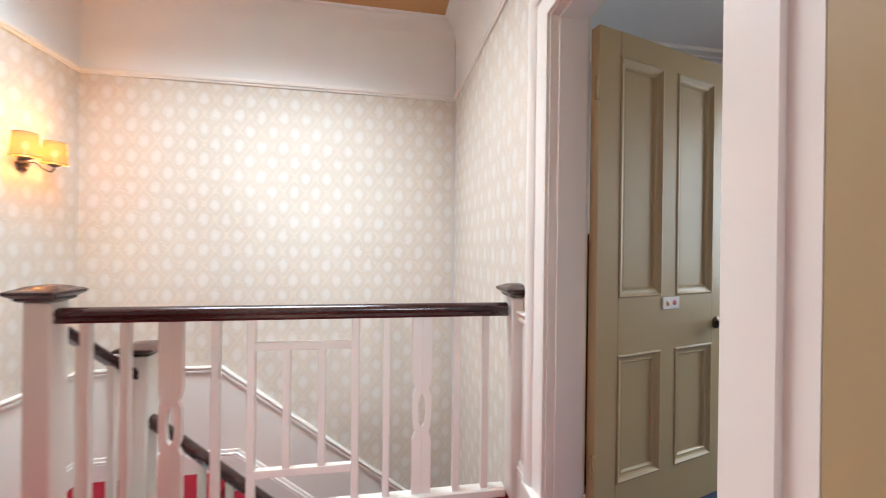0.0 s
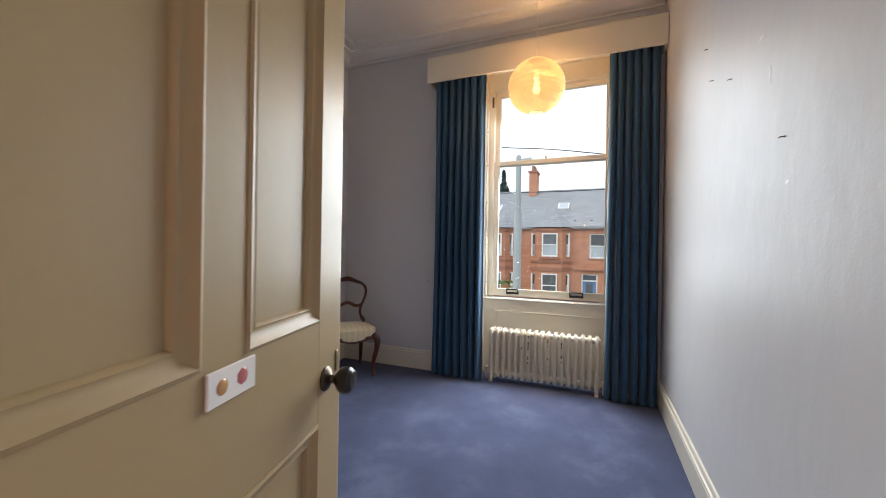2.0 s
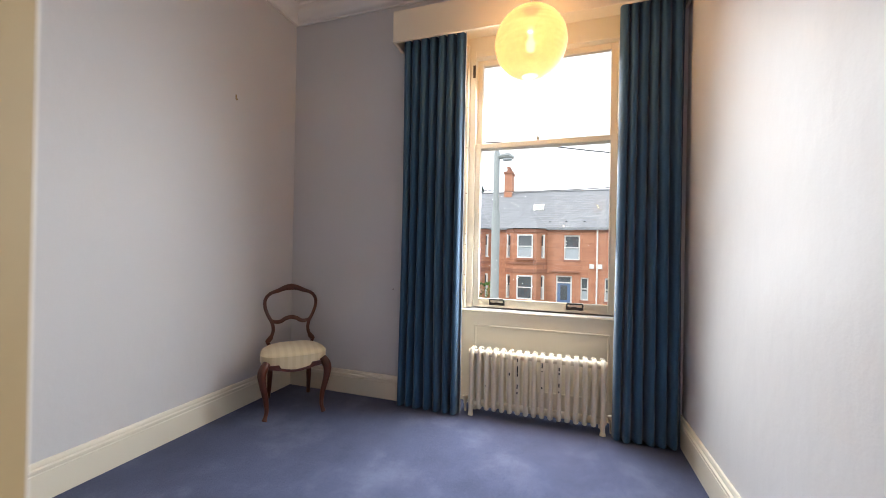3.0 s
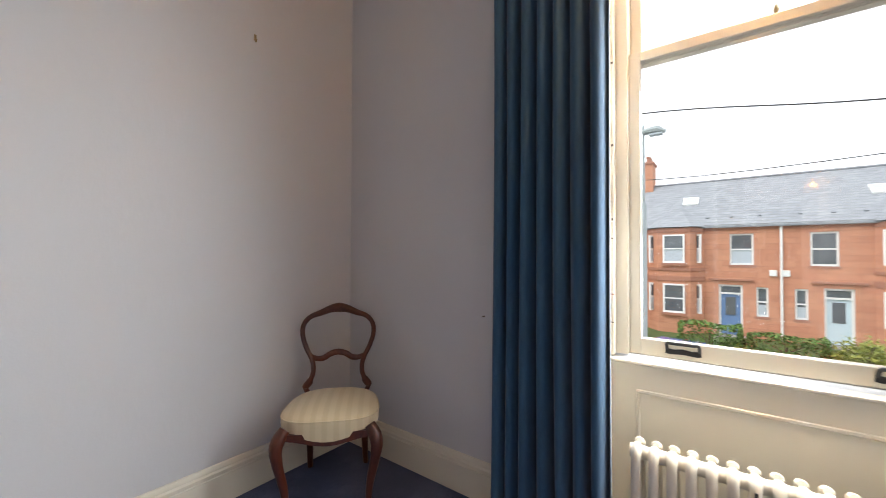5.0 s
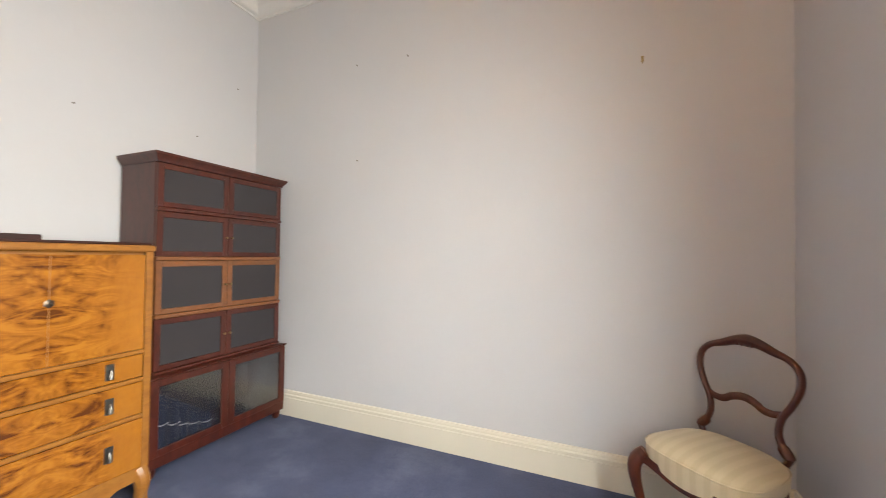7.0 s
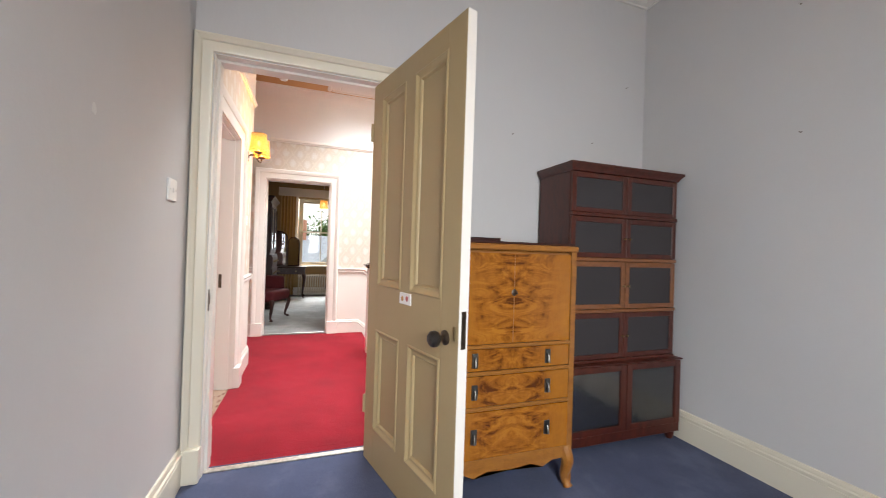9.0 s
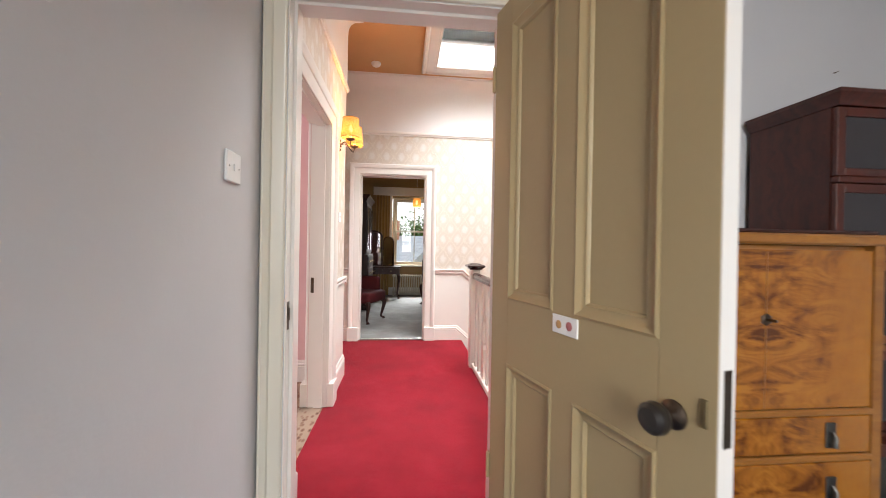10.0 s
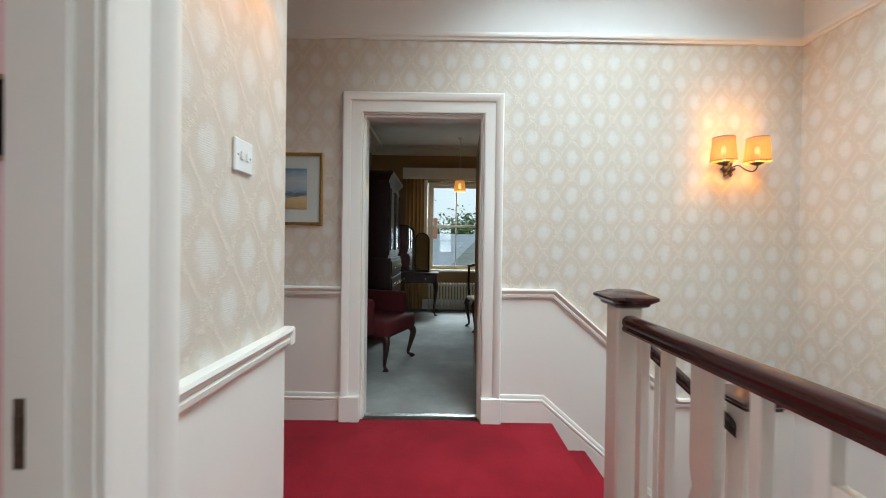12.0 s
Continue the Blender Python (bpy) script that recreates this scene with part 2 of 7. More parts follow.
def masonry(name, c0, c1, mortar, bw, bh, gap=0.01):
    m, nt, p = nodes_of(name)
    co = nt.nodes.new("ShaderNodeTexCoord").outputs["Object"]
    sep = nt.nodes.new("ShaderNodeSeparateXYZ")
    link(nt, co, sep.inputs[0])
    comb = nt.nodes.new("ShaderNodeCombineXYZ")
    link(nt, mathn(nt, "ADD", sep.outputs["X"], sep.outputs["Y"]), comb.inputs[0])
    link(nt, sep.outputs["Z"], comb.inputs[1])
    b = nt.nodes.new("ShaderNodeTexBrick")
    b.inputs["Scale"].default_value = 1.0
    b.inputs["Brick Width"].default_value, b.inputs["Row Height"].default_value, b.inputs["Mortar Size"].default_value = bw, bh, gap
    for k, c in (("Color1", c0), ("Color2", c1), ("Mortar", mortar)):
        b.inputs[k].default_value = (*c, 1)
    link(nt, comb.outputs[0], b.inputs["Vector"])
    c = mix(nt, 0.5, b.outputs["Color"], ramp(nt, noise_node(nt, 2.5, 5, 0.6, co), (0.3, (0.7,) * 3), (0.7, (1,) * 3)), "MULTIPLY")
    link(nt, c, p.inputs["Base Color"])
    p.inputs["Roughness"].default_value = 0.9
    bump(nt, p, b.outputs["Fac"], -0.4, 0.01)
    return m


def cloth(name, dark, light, rough=0.85, weave=500, stretch=None, sheen=0.3):
    m, nt, p = nodes_of(name)
    w = noise_node(nt, weave, 2, 0.5, None, stretch)
    big = noise_node(nt, 3, 4)
    both = mathn(nt, "ADD", mathn(nt, "MULTIPLY", w, 0.6), mathn(nt, "MULTIPLY", big, 0.4))
    link(nt, ramp(nt, both, (0.3, dark), (0.7, light)), p.inputs["Base Color"])
    p.inputs["Roughness"].default_value = rough
    p.inputs["Sheen Weight"].default_value = sheen
    bump(nt, p, w, 0.25, 0.002)
    return m


def striped_fabric():
    """Cream damask with faint gold stripes, for the chair seat."""
    m, nt, p = nodes_of("cream_damask")
    co = nt.nodes.new("ShaderNodeTexCoord").outputs["Object"]
    sep = nt.nodes.new("ShaderNodeSeparateXYZ")
    link(nt, co, sep.inputs[0])
    s = mathn(nt, "SINE", mathn(nt, "MULTIPLY", sep.outputs["X"], 2 * math.pi / 0.055))
    s = mathn(nt, "ADD", s, mathn(nt, "MULTIPLY", noise_node(nt, 60, 3, 0.6, co), 1.2))
    link(nt, ramp(nt, s, (0.1, (0.62, 0.52, 0.33)), (0.9, (0.67, 0.57, 0.38))), p.inputs["Base Color"])
    p.inputs["Roughness"].default_value = 0.65
    p.inputs["Sheen Weight"].default_value = 0.3
    bump(nt, p, noise_node(nt, 300, 2, 0.5, co), 0.3, 0.002)
    return m


def swirled_carpet():
    m, nt, p = nodes_of("brown_leaf_carpet")
    v = nt.nodes.new("ShaderNodeTexVoronoi")
    v.inputs["Scale"].default_value = 17
    mp = nt.nodes.new("ShaderNodeMapping")
    co = nt.nodes.new("ShaderNodeTexCoord").outputs["Object"]
    link(nt, co, mp.inputs["Vector"])
    mp.inputs["Rotation"].default_value = (0, 0, 0.6)
    mp.inputs["Scale"].default_value = (1, 1.9, 1)
    link(nt, mp.outputs[0], v.inputs["Vector"])
    link(nt, ramp(nt, v.outputs["Distance"], (0.1, (0.10, 0.045, 0.03)), (0.32, (0.22, 0.12, 0.08)), (0.5, (0.31, 0.22, 0.16))), p.inputs["Base Color"])
    p.inputs["Roughness"].default_value = 0.95
    bump(nt, p, noise_node(nt, 400, 2, 0.5, co), 0.4, 0.004)
    return m


def seascape():
    """Print on the landing: blue-grey cloud, sea and a sandy foreground."""
    m, nt, p = nodes_of("seascape_print")
    co = nt.nodes.new("ShaderNodeTexCoord").outputs["Object"]
    sep = nt.nodes.new("ShaderNodeSeparateXYZ")
    link(nt, co, sep.inputs[0])
    n = noise_node(nt, 14, 5, 0.6, co, (1, 1, 3))
    z = mathn(nt, "ADD", mathn(nt, "MULTIPLY_ADD", sep.outputs["Z"], 3.2, 0.35), mathn(nt, "MULTIPLY", n, 0.3))
    link(nt, ramp(nt, z, (0.05, (0.62, 0.38, 0.17)), (0.3, (0.70, 0.50, 0.28)), (0.36, (0.16, 0.2, 0.26)), (0.48, (0.45, 0.52, 0.58)), (0.7, (0.62, 0.62, 0.6)), (0.95, (0.18, 0.3, 0.48))), p.inputs["Base Color"])
    p.inputs["Roughness"].default_value = 0.25
    return m


def leaf_material(name, dark, light):
    m, nt, p = nodes_of(name)
    g = nt.nodes.new("ShaderNodeNewGeometry").outputs["Random Per Island"]
    link(nt, ramp(nt, g, (0.0, dark), (1.0, light)), p.inputs["Base Color"])
    p.inputs["Roughness"].default_value = 0.6
    return m


LILAC = paint("lilac_grey_wall_paint", (0.585, 0.578, 0.588), 0.5, 0.03, 120, 0.18, 0.0, 0.22, 9.0)
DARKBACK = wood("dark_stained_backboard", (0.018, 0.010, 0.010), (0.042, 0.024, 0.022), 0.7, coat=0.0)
PINK = paint("pink_wall_paint", (0.68, 0.44, 0.44), 0.6)
GOLDWALL = paint("ochre_wall_paper", (0.40, 0.27, 0.12), 0.7)
WHITE = paint("white_ceiling_paint", (0.76, 0.74, 0.71), 0.7)
FRIEZE = paint("white_frieze_paint", (0.78, 0.76, 0.74), 0.6)
TAN = paint("tan_ceiling_paint", (0.52, 0.30, 0.13), 0.75)
CREAM = paint("cream_gloss_paint", (0.72, 0.67, 0.56), 0.3, 0.012, 90, 0.08, 0.15)
TRIM = paint("white_gloss_trim", (0.78, 0.74, 0.69), 0.3, 0.012, 90, 0.08, 0.15)
DADO = paint("pale_dado_paint", (0.76, 0.72, 0.67), 0.4, 0.03, 120, 0.1)
SAND = paint("sandy_gloss_door_paint", (0.38, 0.285, 0.15), 0.42, 0.05, 60, 0.12, 0.03, 0.4, 2.0)
PAPER = wallpaper_material()
BLUE_CARPET = carpet("blue_carpet", (0.088, 0.104, 0.186), (0.126, 0.146, 0.240))
RED_CARPET = carpet("red_carpet", (0.29, 0.009, 0.022), (0.34, 0.014, 0.030))
GREY_CARPET = carpet("grey_carpet", (0.38, 0.37, 0.35), (0.46, 0.45, 0.43))
SWIRL = swirled_carpet()
MAHOGANY = wood("dark_mahogany", (0.016, 0.005, 0.004), (0.06, 0.016, 0.011), 0.36, coat=0.03)
RAILWOOD = wood("stained_handrail_wood", (0.014, 0.005, 0.005), (0.05, 0.014, 0.011), 0.22, (0.7, 9, 9))
REDWOOD = wood("red_mahogany", (0.026, 0.005, 0.003), (0.10, 0.019, 0.009), 0.36, coat=0.08)
AMBERWOOD = wood("amber_mahogany_lip", (0.13, 0.045, 0.015), (0.24, 0.09, 0.03), 0.3, (9, 0.7, 9))
CHAIRWOOD = wood("polished_chair_walnut", (0.036, 0.008, 0.004), (0.12, 0.029, 0.012), 0.28)
BURR = burr_veneer("burr_walnut_veneer", (0.09, 0.025, 0.004), (0.255, 0.085, 0.009), (0.375, 0.143, 0.015))
WALNUT = wood("walnut_banding", (0.19, 0.068, 0.012), (0.36, 0.15, 0.028), 0.3, (9, 0.8, 9))
BRONZE = metal("aged_bronze", (0.16, 0.12, 0.09), 0.38)
BRASS = metal("dull_brass", (0.42, 0.33, 0.18), 0.4)
PEWTER = metal("tarnished_pewter", (0.2, 0.19, 0.17), 0.42)
STRIP = metal("worn_aluminium_strip", (0.72, 0.70, 0.66), 0.42)
BLACK = paint("black_iron_paint", (0.02, 0.02, 0.02), 0.35)
EBONY = paint("ebony_knob", (0.018, 0.014, 0.012), 0.3)
PLASTIC = paint("white_plastic", (0.8, 0.8, 0.79), 0.35, 0.01)
CERAMIC = paint("white_ceramic", (0.82, 0.8, 0.77), 0.12, 0.01)
ORANGE_GLAZE = paint("orange_glaze", (0.55, 0.3, 0.12), 0.2)
ROSE_GLAZE = paint("rose_glaze", (0.5, 0.16, 0.16), 0.2)
CURTAIN = cloth("blue_curtain_cloth", (0.009, 0.046, 0.104), (0.020, 0.088, 0.172), 0.8, 420, (1, 1, 0.15), 0.25)
GOLDCLOTH = cloth("gold_curtain_cloth", (0.3, 0.17, 0.05), (0.42, 0.26, 0.09))
BURGUNDY = cloth("burgundy_upholstery", (0.075, 0.006, 0.010), (0.13, 0.012, 0.016), sheen=0.0)
DAMASK = striped_fabric()
NAVY = cloth("navy_cloth", (0.01, 0.015, 0.04), (0.03, 0.04, 0.08))
RADPAINT = paint("cream_radiator_enamel", (0.66, 0.60, 0.49), 0.33, 0.08, 50, 0.15, 0.1)
PANE = pane_material("window_glass")
# opaque stand-in for clear glass; the dimness of the shelves is in its colour
OPAQUEPANE = paint("opaque_dim_bookcase_pane", (0.034, 0.029, 0.031), 0.14, 0.1, 3, 0.0)
CASEGLASS = pane_material("bookcase_glass", (0.6, 0.6, 0.62), 0.09, 0.18)
LANTERN = paper_shade("glowing_rice_paper", (1.0, 0.48, 0.20), 0.5, 0.16)
SHADEGLOW = paper_shade("glowing_sconce_shade", (1.0, 0.36, 0.05), 0.6, 0.4)
BULBGLOW = glow("glowing_bulb", (1.0, 0.68, 0.3), 5.0)
MIRROR = metal("mirror_silver", (0.9, 0.9, 0.9), 0.02)
SEA = seascape()
MOUNT = paint("ivory_mount_card", (0.75, 0.72, 0.66), 0.8)
GREYMOUNT = paint("grey_mount_card", (0.2, 0.2, 0.22), 0.8)
SKETCH = paint("pale_pencil_print", (0.5, 0.48, 0.47), 0.6, 0.3, 25)
GILT = metal("gilt_frame", (0.5, 0.32, 0.12), 0.38)
SANDSTONE = masonry("red_sandstone", (0.60, 0.29, 0.18), (0.53, 0.24, 0.15), (0.44, 0.21, 0.14), 0.75, 0.3)
STONETRIM = paint("red_sandstone_dressing", (0.36, 0.17, 0.115), 0.9, 0.12, 20)
SLATE = masonry("grey_roof_slate", (0.27, 0.285, 0.31), (0.33, 0.345, 0.37), (0.18, 0.185, 0.20), 0.3, 0.16, 0.008)
# SLATE made paler: bright daylight on the distant roofs is in its colour
LITSLATE = masonry("bright_lit_roof_slate", (0.42, 0.45, 0.49), (0.5, 0.53, 0.57), (0.33, 0.35, 0.38), 0.3, 0.2, 0.008)
FARPAINT = paint("white_window_paint", (0.8, 0.8, 0.79), 0.4, 0.02)
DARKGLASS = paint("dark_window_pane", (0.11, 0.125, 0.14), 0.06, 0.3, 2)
NET = paint("pale_net_curtain", (0.45, 0.5, 0.55), 0.9)
ASPHALT = paint("asphalt", (0.06, 0.06, 0.062), 0.9, 0.15, 90)
PAVING = paint("concrete_paving", (0.3, 0.29, 0.28), 0.9, 0.12, 60)
GRASS = paint("grass", (0.07, 0.11, 0.03), 0.95, 0.3, 30, 0.4)
HEDGE = leaf_material("hedge_leaves", (0.035, 0.085, 0.012), (0.12, 0.22, 0.035))
YELLOWLEAF = leaf_material("yellow_shrub_leaves", (0.16, 0.2, 0.03), (0.36, 0.36, 0.06))
DARKLEAF = leaf_material("conifer_leaves", (0.02, 0.05, 0.03), (0.05, 0.1, 0.06))
FLOWER = leaf_material("orange_flowers", (0.6, 0.06, 0.02), (0.7, 0.2, 0.03))
BARK = paint("bark", (0.12, 0.09, 0.06), 0.95, 0.2, 20, 0.5)
STEEL = paint("galvanised_lamp_post", (0.34, 0.38, 0.39), 0.5)
BLUECAR = paint("blue_car_paint", (0.02, 0.09, 0.36), 0.15, 0.02, 90, 0.0, 0.8)
SILVERCAR = paint("silver_car_paint", (0.45, 0.47, 0.5), 0.2, 0.02, 90, 0.0, 0.8)
RUBBER = paint("rubber", (0.02, 0.02, 0.02), 0.8)
BLUEDOOR = paint("blue_door_paint", (0.14, 0.24, 0.45), 0.3)
PALEDOOR = paint("pale_blue_door_paint", (0.55, 0.66, 0.72), 0.3)

# ---- mesh helpers ----
def mesh_of(name, bm, material, smooth=35):
    me = bpy.data.meshes.new(name)
    bmesh.ops.recalc_face_normals(bm, faces=bm.faces)
    bm.to_mesh(me)
    bm.free()
    me.materials.append(material)
    if smooth:
        me.polygons.foreach_set("use_smooth", [True] * len(me.polygons))
        me.set_sharp_from_angle(angle=radians(smooth))
    return me


def part(name, bm, material, parent=None, label="", smooth=35):
    ob = new(name, mesh_of(name, bm, material, smooth))
    ob.parent = parent
    if label:
        ob["label"] = label
    return ob


def structure(name, bm, material, label, category, smooth=35):
    return tagged(part(name, bm, material, None, "", smooth), label, category, "", "structure")


def thing(name, m, label, category, group=""):
    ob = new(name)
    ob.empty_display_size = 0.1
    ob.matrix_basis = m
    return tagged(ob, label, category, group)


def B():
    return bmesh.new()


def box(bm, x0, x1, y0, y1, z0, z1, bevel=0.0, seg=1, m=None):
    vs = [bm.verts.new(v) for v in ((x0, y0, z0), (x1, y0, z0), (x1, y1, z0), (x0, y1, z0), (x0, y0, z1), (x1, y0, z1), (x1, y1, z1), (x0, y1, z1))]
    fs = [bm.faces.new([vs[i] for i in f]) for f in ((0, 3, 2, 1), (4, 5, 6, 7), (0, 1, 5, 4), (1, 2, 6, 5), (2, 3, 7, 6), (3, 0, 4, 7))]
    if bevel:
        es = list({e for f in fs for e in f.edges})
        r = bmesh.ops.bevel(bm, geom=es, offset=bevel, segments=seg, affect="EDGES", profile=0.5)
        vs = list({v for f in r["faces"] for v in f.verts} | {v for v in vs if v.is_valid})
    if m is not None:
        bmesh.ops.transform(bm, matrix=m, verts=[v for v in vs if v.is_valid])
    return bm


def boxed(*a, **k):
    return box(B(), *a, **k)


def ring_skin(bm, rings, closed_rings=True, cap=True):
    rows = [[bm.verts.new(p) for p in r] for r in rings]
    n = len(rows[0])
    for a, b in zip(rows, rows[1:]):
        for i in range(n if closed_rings else n - 1):
            j = (i + 1) % n
            bm.faces.new((a[i], a[j], b[j], b[i]))
    if cap and closed_rings:
        bm.faces.new(rows[0][::-1])
        bm.faces.new(rows[-1])
    return bm


def sweep(bm, pts, prof, normal):
    """Moulding: prof of (across, out) run along pts in the plane of normal, mitred. across is normal x way."""
    N = Vector(normal).normalized()
    P = [Vector(p) for p in pts]
    sides = [N.cross((b - a).normalized()) for a, b in zip(P, P[1:])]
    rings = []
    for i, p in enumerate(P):
        if i == 0:
            s, k = sides[0], 1
        elif i == len(P) - 1:
            s, k = sides[-1], 1
        else:
            s = (sides[i - 1] + sides[i]).normalized()
            k = 1 / max(0.2, s.dot(sides[i]))
        rings.append([p + s * (a * k) + N * b for a, b in prof])
    return ring_skin(bm, rings)


def lathe(bm, prof, n=20, m=None, cap=True):
    """Turned shape: prof of (radius, z)."""
    rings = [[(max(r, 1e-4) * math.cos(2 * math.pi * i / n), max(r, 1e-4) * math.sin(2 * math.pi * i / n), z) for i in range(n)] for r, z in prof]
    if m is not None:
        rings = [[m @ Vector(p) for p in r] for r in rings]
    return ring_skin(bm, rings, True, cap)


def tube(bm, pts, radii, n=10, flat=1.0):
    """Round or oval bar along pts; flat scales it sideways."""
    P = [Vector(p) for p in pts]
    if isinstance(radii, (int, float)):
        radii = [radii] * len(P)
    rings, ref = [], None
    for i, p in enumerate(P):
        d = (P[min(i + 1, len(P) - 1)] - P[max(i - 1, 0)]).normalized()
        if ref is None:
            ref = Vector((0, 0, 1)) if abs(d.z) < 0.9 else Vector((0, 1, 0))
        a = d.cross(ref).normalized()
        b = a.cross(d).normalized()
        ref = b
        rings.append([p + a * (radii[i] * flat * math.cos(2 * math.pi * k / n)) + b * (radii[i] * math.sin(2 * math.pi * k / n)) for k in range(n)])
    return ring_skin(bm, rings)


def curve_points(ctrl, n=24):
    """Catmull-Rom through ctrl."""
    C = [Vector(c) for c in ctrl]
    C = [C[0] * 2 - C[1]] + C + [C[-1] * 2 - C[-2]]
    out = []
    segs = len(C) - 3
    for k in range(n + 1):
        t = k / n * segs
        i = min(int(t), segs - 1)
        t -= i
        a, b, c, d = C[i:i + 4]
        out.append(0.5 * (2 * b + (c - a) * t + (2 * a - 5 * b + 4 * c - d) * t * t + (3 * b - a - 3 * c + d) * t ** 3))
    return out


def prism(bm, outline, axis, lo, hi):
    """Flat outline of (u, v) pushed through from lo to hi along axis."""
    def at(u, v, w):
        return {"x": (w, u, v), "y": (u, w, v), "z": (u, v, w)}[axis]
    return ring_skin(bm, [[at(u, v, w) for u, v in outline] for w in (lo, hi)])


def wall_with_holes(bm, axis, c0, c1, lo, hi, z0, z1, holes):
    """Wall slab between c0 and c1 across, from lo to hi along, with (lo, hi, z0, z1) openings."""
    def slab(a, b, p, q):
        if b - a > 1e-5 and q - p > 1e-5:
            if axis == "x":
                box(bm, a, b, c0, c1, p, q)
            else:
                box(bm, c0, c1, a, b, p, q)
    at = lo
    for h0, h1, hz0, hz1 in sorted(holes):
        slab(at, h0, z0, z1)
        slab(h0, h1, z0, hz0)
        slab(h0, h1, hz1, z1)
        at = h1
    slab(at, hi, z0, z1)
    return bm


# profiles: (across, out)
ARCHI = [(0.004, 0), (0.004, 0.012), (0.010, 0.016), (0.018, 0.018), (0.075, 0.024), (0.082, 0.034), (0.098, 0.040), (0.110, 0.046), (0.122, 0.046), (0.130, 0.038), (0.130, 0)]
SKIRT = [(0, 0), (0.018, 0), (0.018, 0.132), (0.014, 0.135), (0.014, 0.140), (0.020, 0.143), (0.020, 0.154), (0.012, 0.161), (0.013, 0.172), (0.008, 0.183), (0, 0.186)]
RAIL = [(0, -0.035), (0.010, -0.033), (0.014, -0.022), (0.022, -0.018), (0.024, -0.004), (0.018, 0.002), (0.028, 0.012), (0.034, 0.024), (0.030, 0.034), (0, 0.036)]
PICRAIL = [(0, -0.03), (0.012, -0.028), (0.014, -0.014), (0.022, -0.008), (0.026, 0.008), (0.022, 0.02), (0, 0.024)]

RX0, RX1, RY0, RY1, RZ = 2.84, 6.19, 2.485, 5.425, 3.215
HX0, HX1, HY0, HY1, HZ = -0.41, 2.68, 2.48, 5.44, 3.30
DOOR_LO, DOOR_HI, DOOR_Z = 2.572, 3.43, 2.165

# ---- bedroom shell ----
structure("floor_bedroom", boxed(RX0 - 0.10, RX1 + 0.25, RY0, RY1, -0.2, 0.0), BLUE_CARPET, "plain blue fitted carpet with faint tread marks", "floor", 0)
structure("ceiling_bedroom", boxed(RX0 - 0.05, RX1 + 0.05, RY0 - 0.05, RY1 + 0.05, RZ, RZ + 0.15), WHITE, "matt white plaster ceiling", "ceiling", 0)
bm = wall_with_holes(B(), "y", HX1, RX0, HY0, RY1, -2.9, RZ + 0.1, [(DOOR_LO, DOOR_HI, -0.05, DOOR_Z)])
structure("wall_bedroom_door", bm, LILAC, "lilac-grey painted plaster wall", "wall", 0)
# landing face of the same wall, papered above the dado
bm = wall_with_holes(B(), "y", HX1 - 0.006, HX1 - 0.0005, HY0, HY1, -2.9, HZ, [(DOOR_LO, DOOR_HI, -0.05, DOOR_Z)])
structure("wallpaper_east", bm, PAPER, "beige damask wallpaper on the landing wall", "wall", 0)
WIN_LO, WIN_HI = 2.76, 3.97
bm = wall_with_holes(B(), "y", RX1, RX1 + 0.215, RY0, RY1, -0.2, RZ + 0.1, [(WIN_LO, WIN_HI, -0.05, 2.88)])
wall_with_holes(bm, "y", RX1 + 0.215, RX1 + 0.45, RY0 - 0.2, RY1 + 0.2, -3.4, RZ + 0.5, [(WIN_LO, WIN_HI, 0.70, 2.88)])
structure("wall_window", bm, LILAC, "lilac-grey painted plaster wall round the sash window", "wall", 0)
structure("wall_bedroom_north", boxed(RX0 - 0.18, RX1 + 0.18, RY1, RY1 + 0.2, -0.2, RZ + 0.1), LILAC, "lilac-grey painted plaster wall with old nails", "wall", 0)
structure("wall_bedroom_south", boxed(RX0, RX1 + 0.18, RY0 - 0.2, RY0, -0.2, RZ + 0.1), LILAC, "lilac-grey painted plaster wall with filled scuffs", "wall", 0)
CORN = [(0, 0.0), (0.012, 0.0), (0.014, 0.012), (0.03, 0.018), (0.045, 0.035), (0.055, 0.062), (0.075, 0.085), (0.085, 0.092), (0.12, 0.095), (0.125, 0.11), (0.2, 0.113), (0.205, 0.125), (0.22, 0.14), (0, 0.14)]
bm = B()
loop = [(RX0, RY0, RZ - 0.139), (RX1, RY0, RZ - 0.139), (RX1, RY1, RZ - 0.139), (RX0, RY1, RZ - 0.139)]
sweep(bm, [(RX0 + 0.7, RY0, RZ - 0.139)] + loop[1:] + [loop[0], (RX0 + 0.7, RY0, RZ - 0.139)], CORN, (0, 0, 1))
structure("trim_cornice", bm, WHITE, "moulded white plaster cornice", "cornice")


def skirting(name, pts, material, normal=(0, 0, 1)):
    return structure(name, sweep(B(), pts, SKIRT, normal), material, "moulded painted skirting board", "skirting")


skirting("baseboard_north", [(RX1, WIN_HI + 0.13, 0), (RX1, RY1, 0), (RX0, RY1, 0), (RX0, DOOR_HI + 0.087, 0)], CREAM)
skirting("baseboard_south", [(RX0 + 0.034, RY0, 0), (RX1, RY0, 0), (RX1, WIN_LO - 0.13, 0)], CREAM)


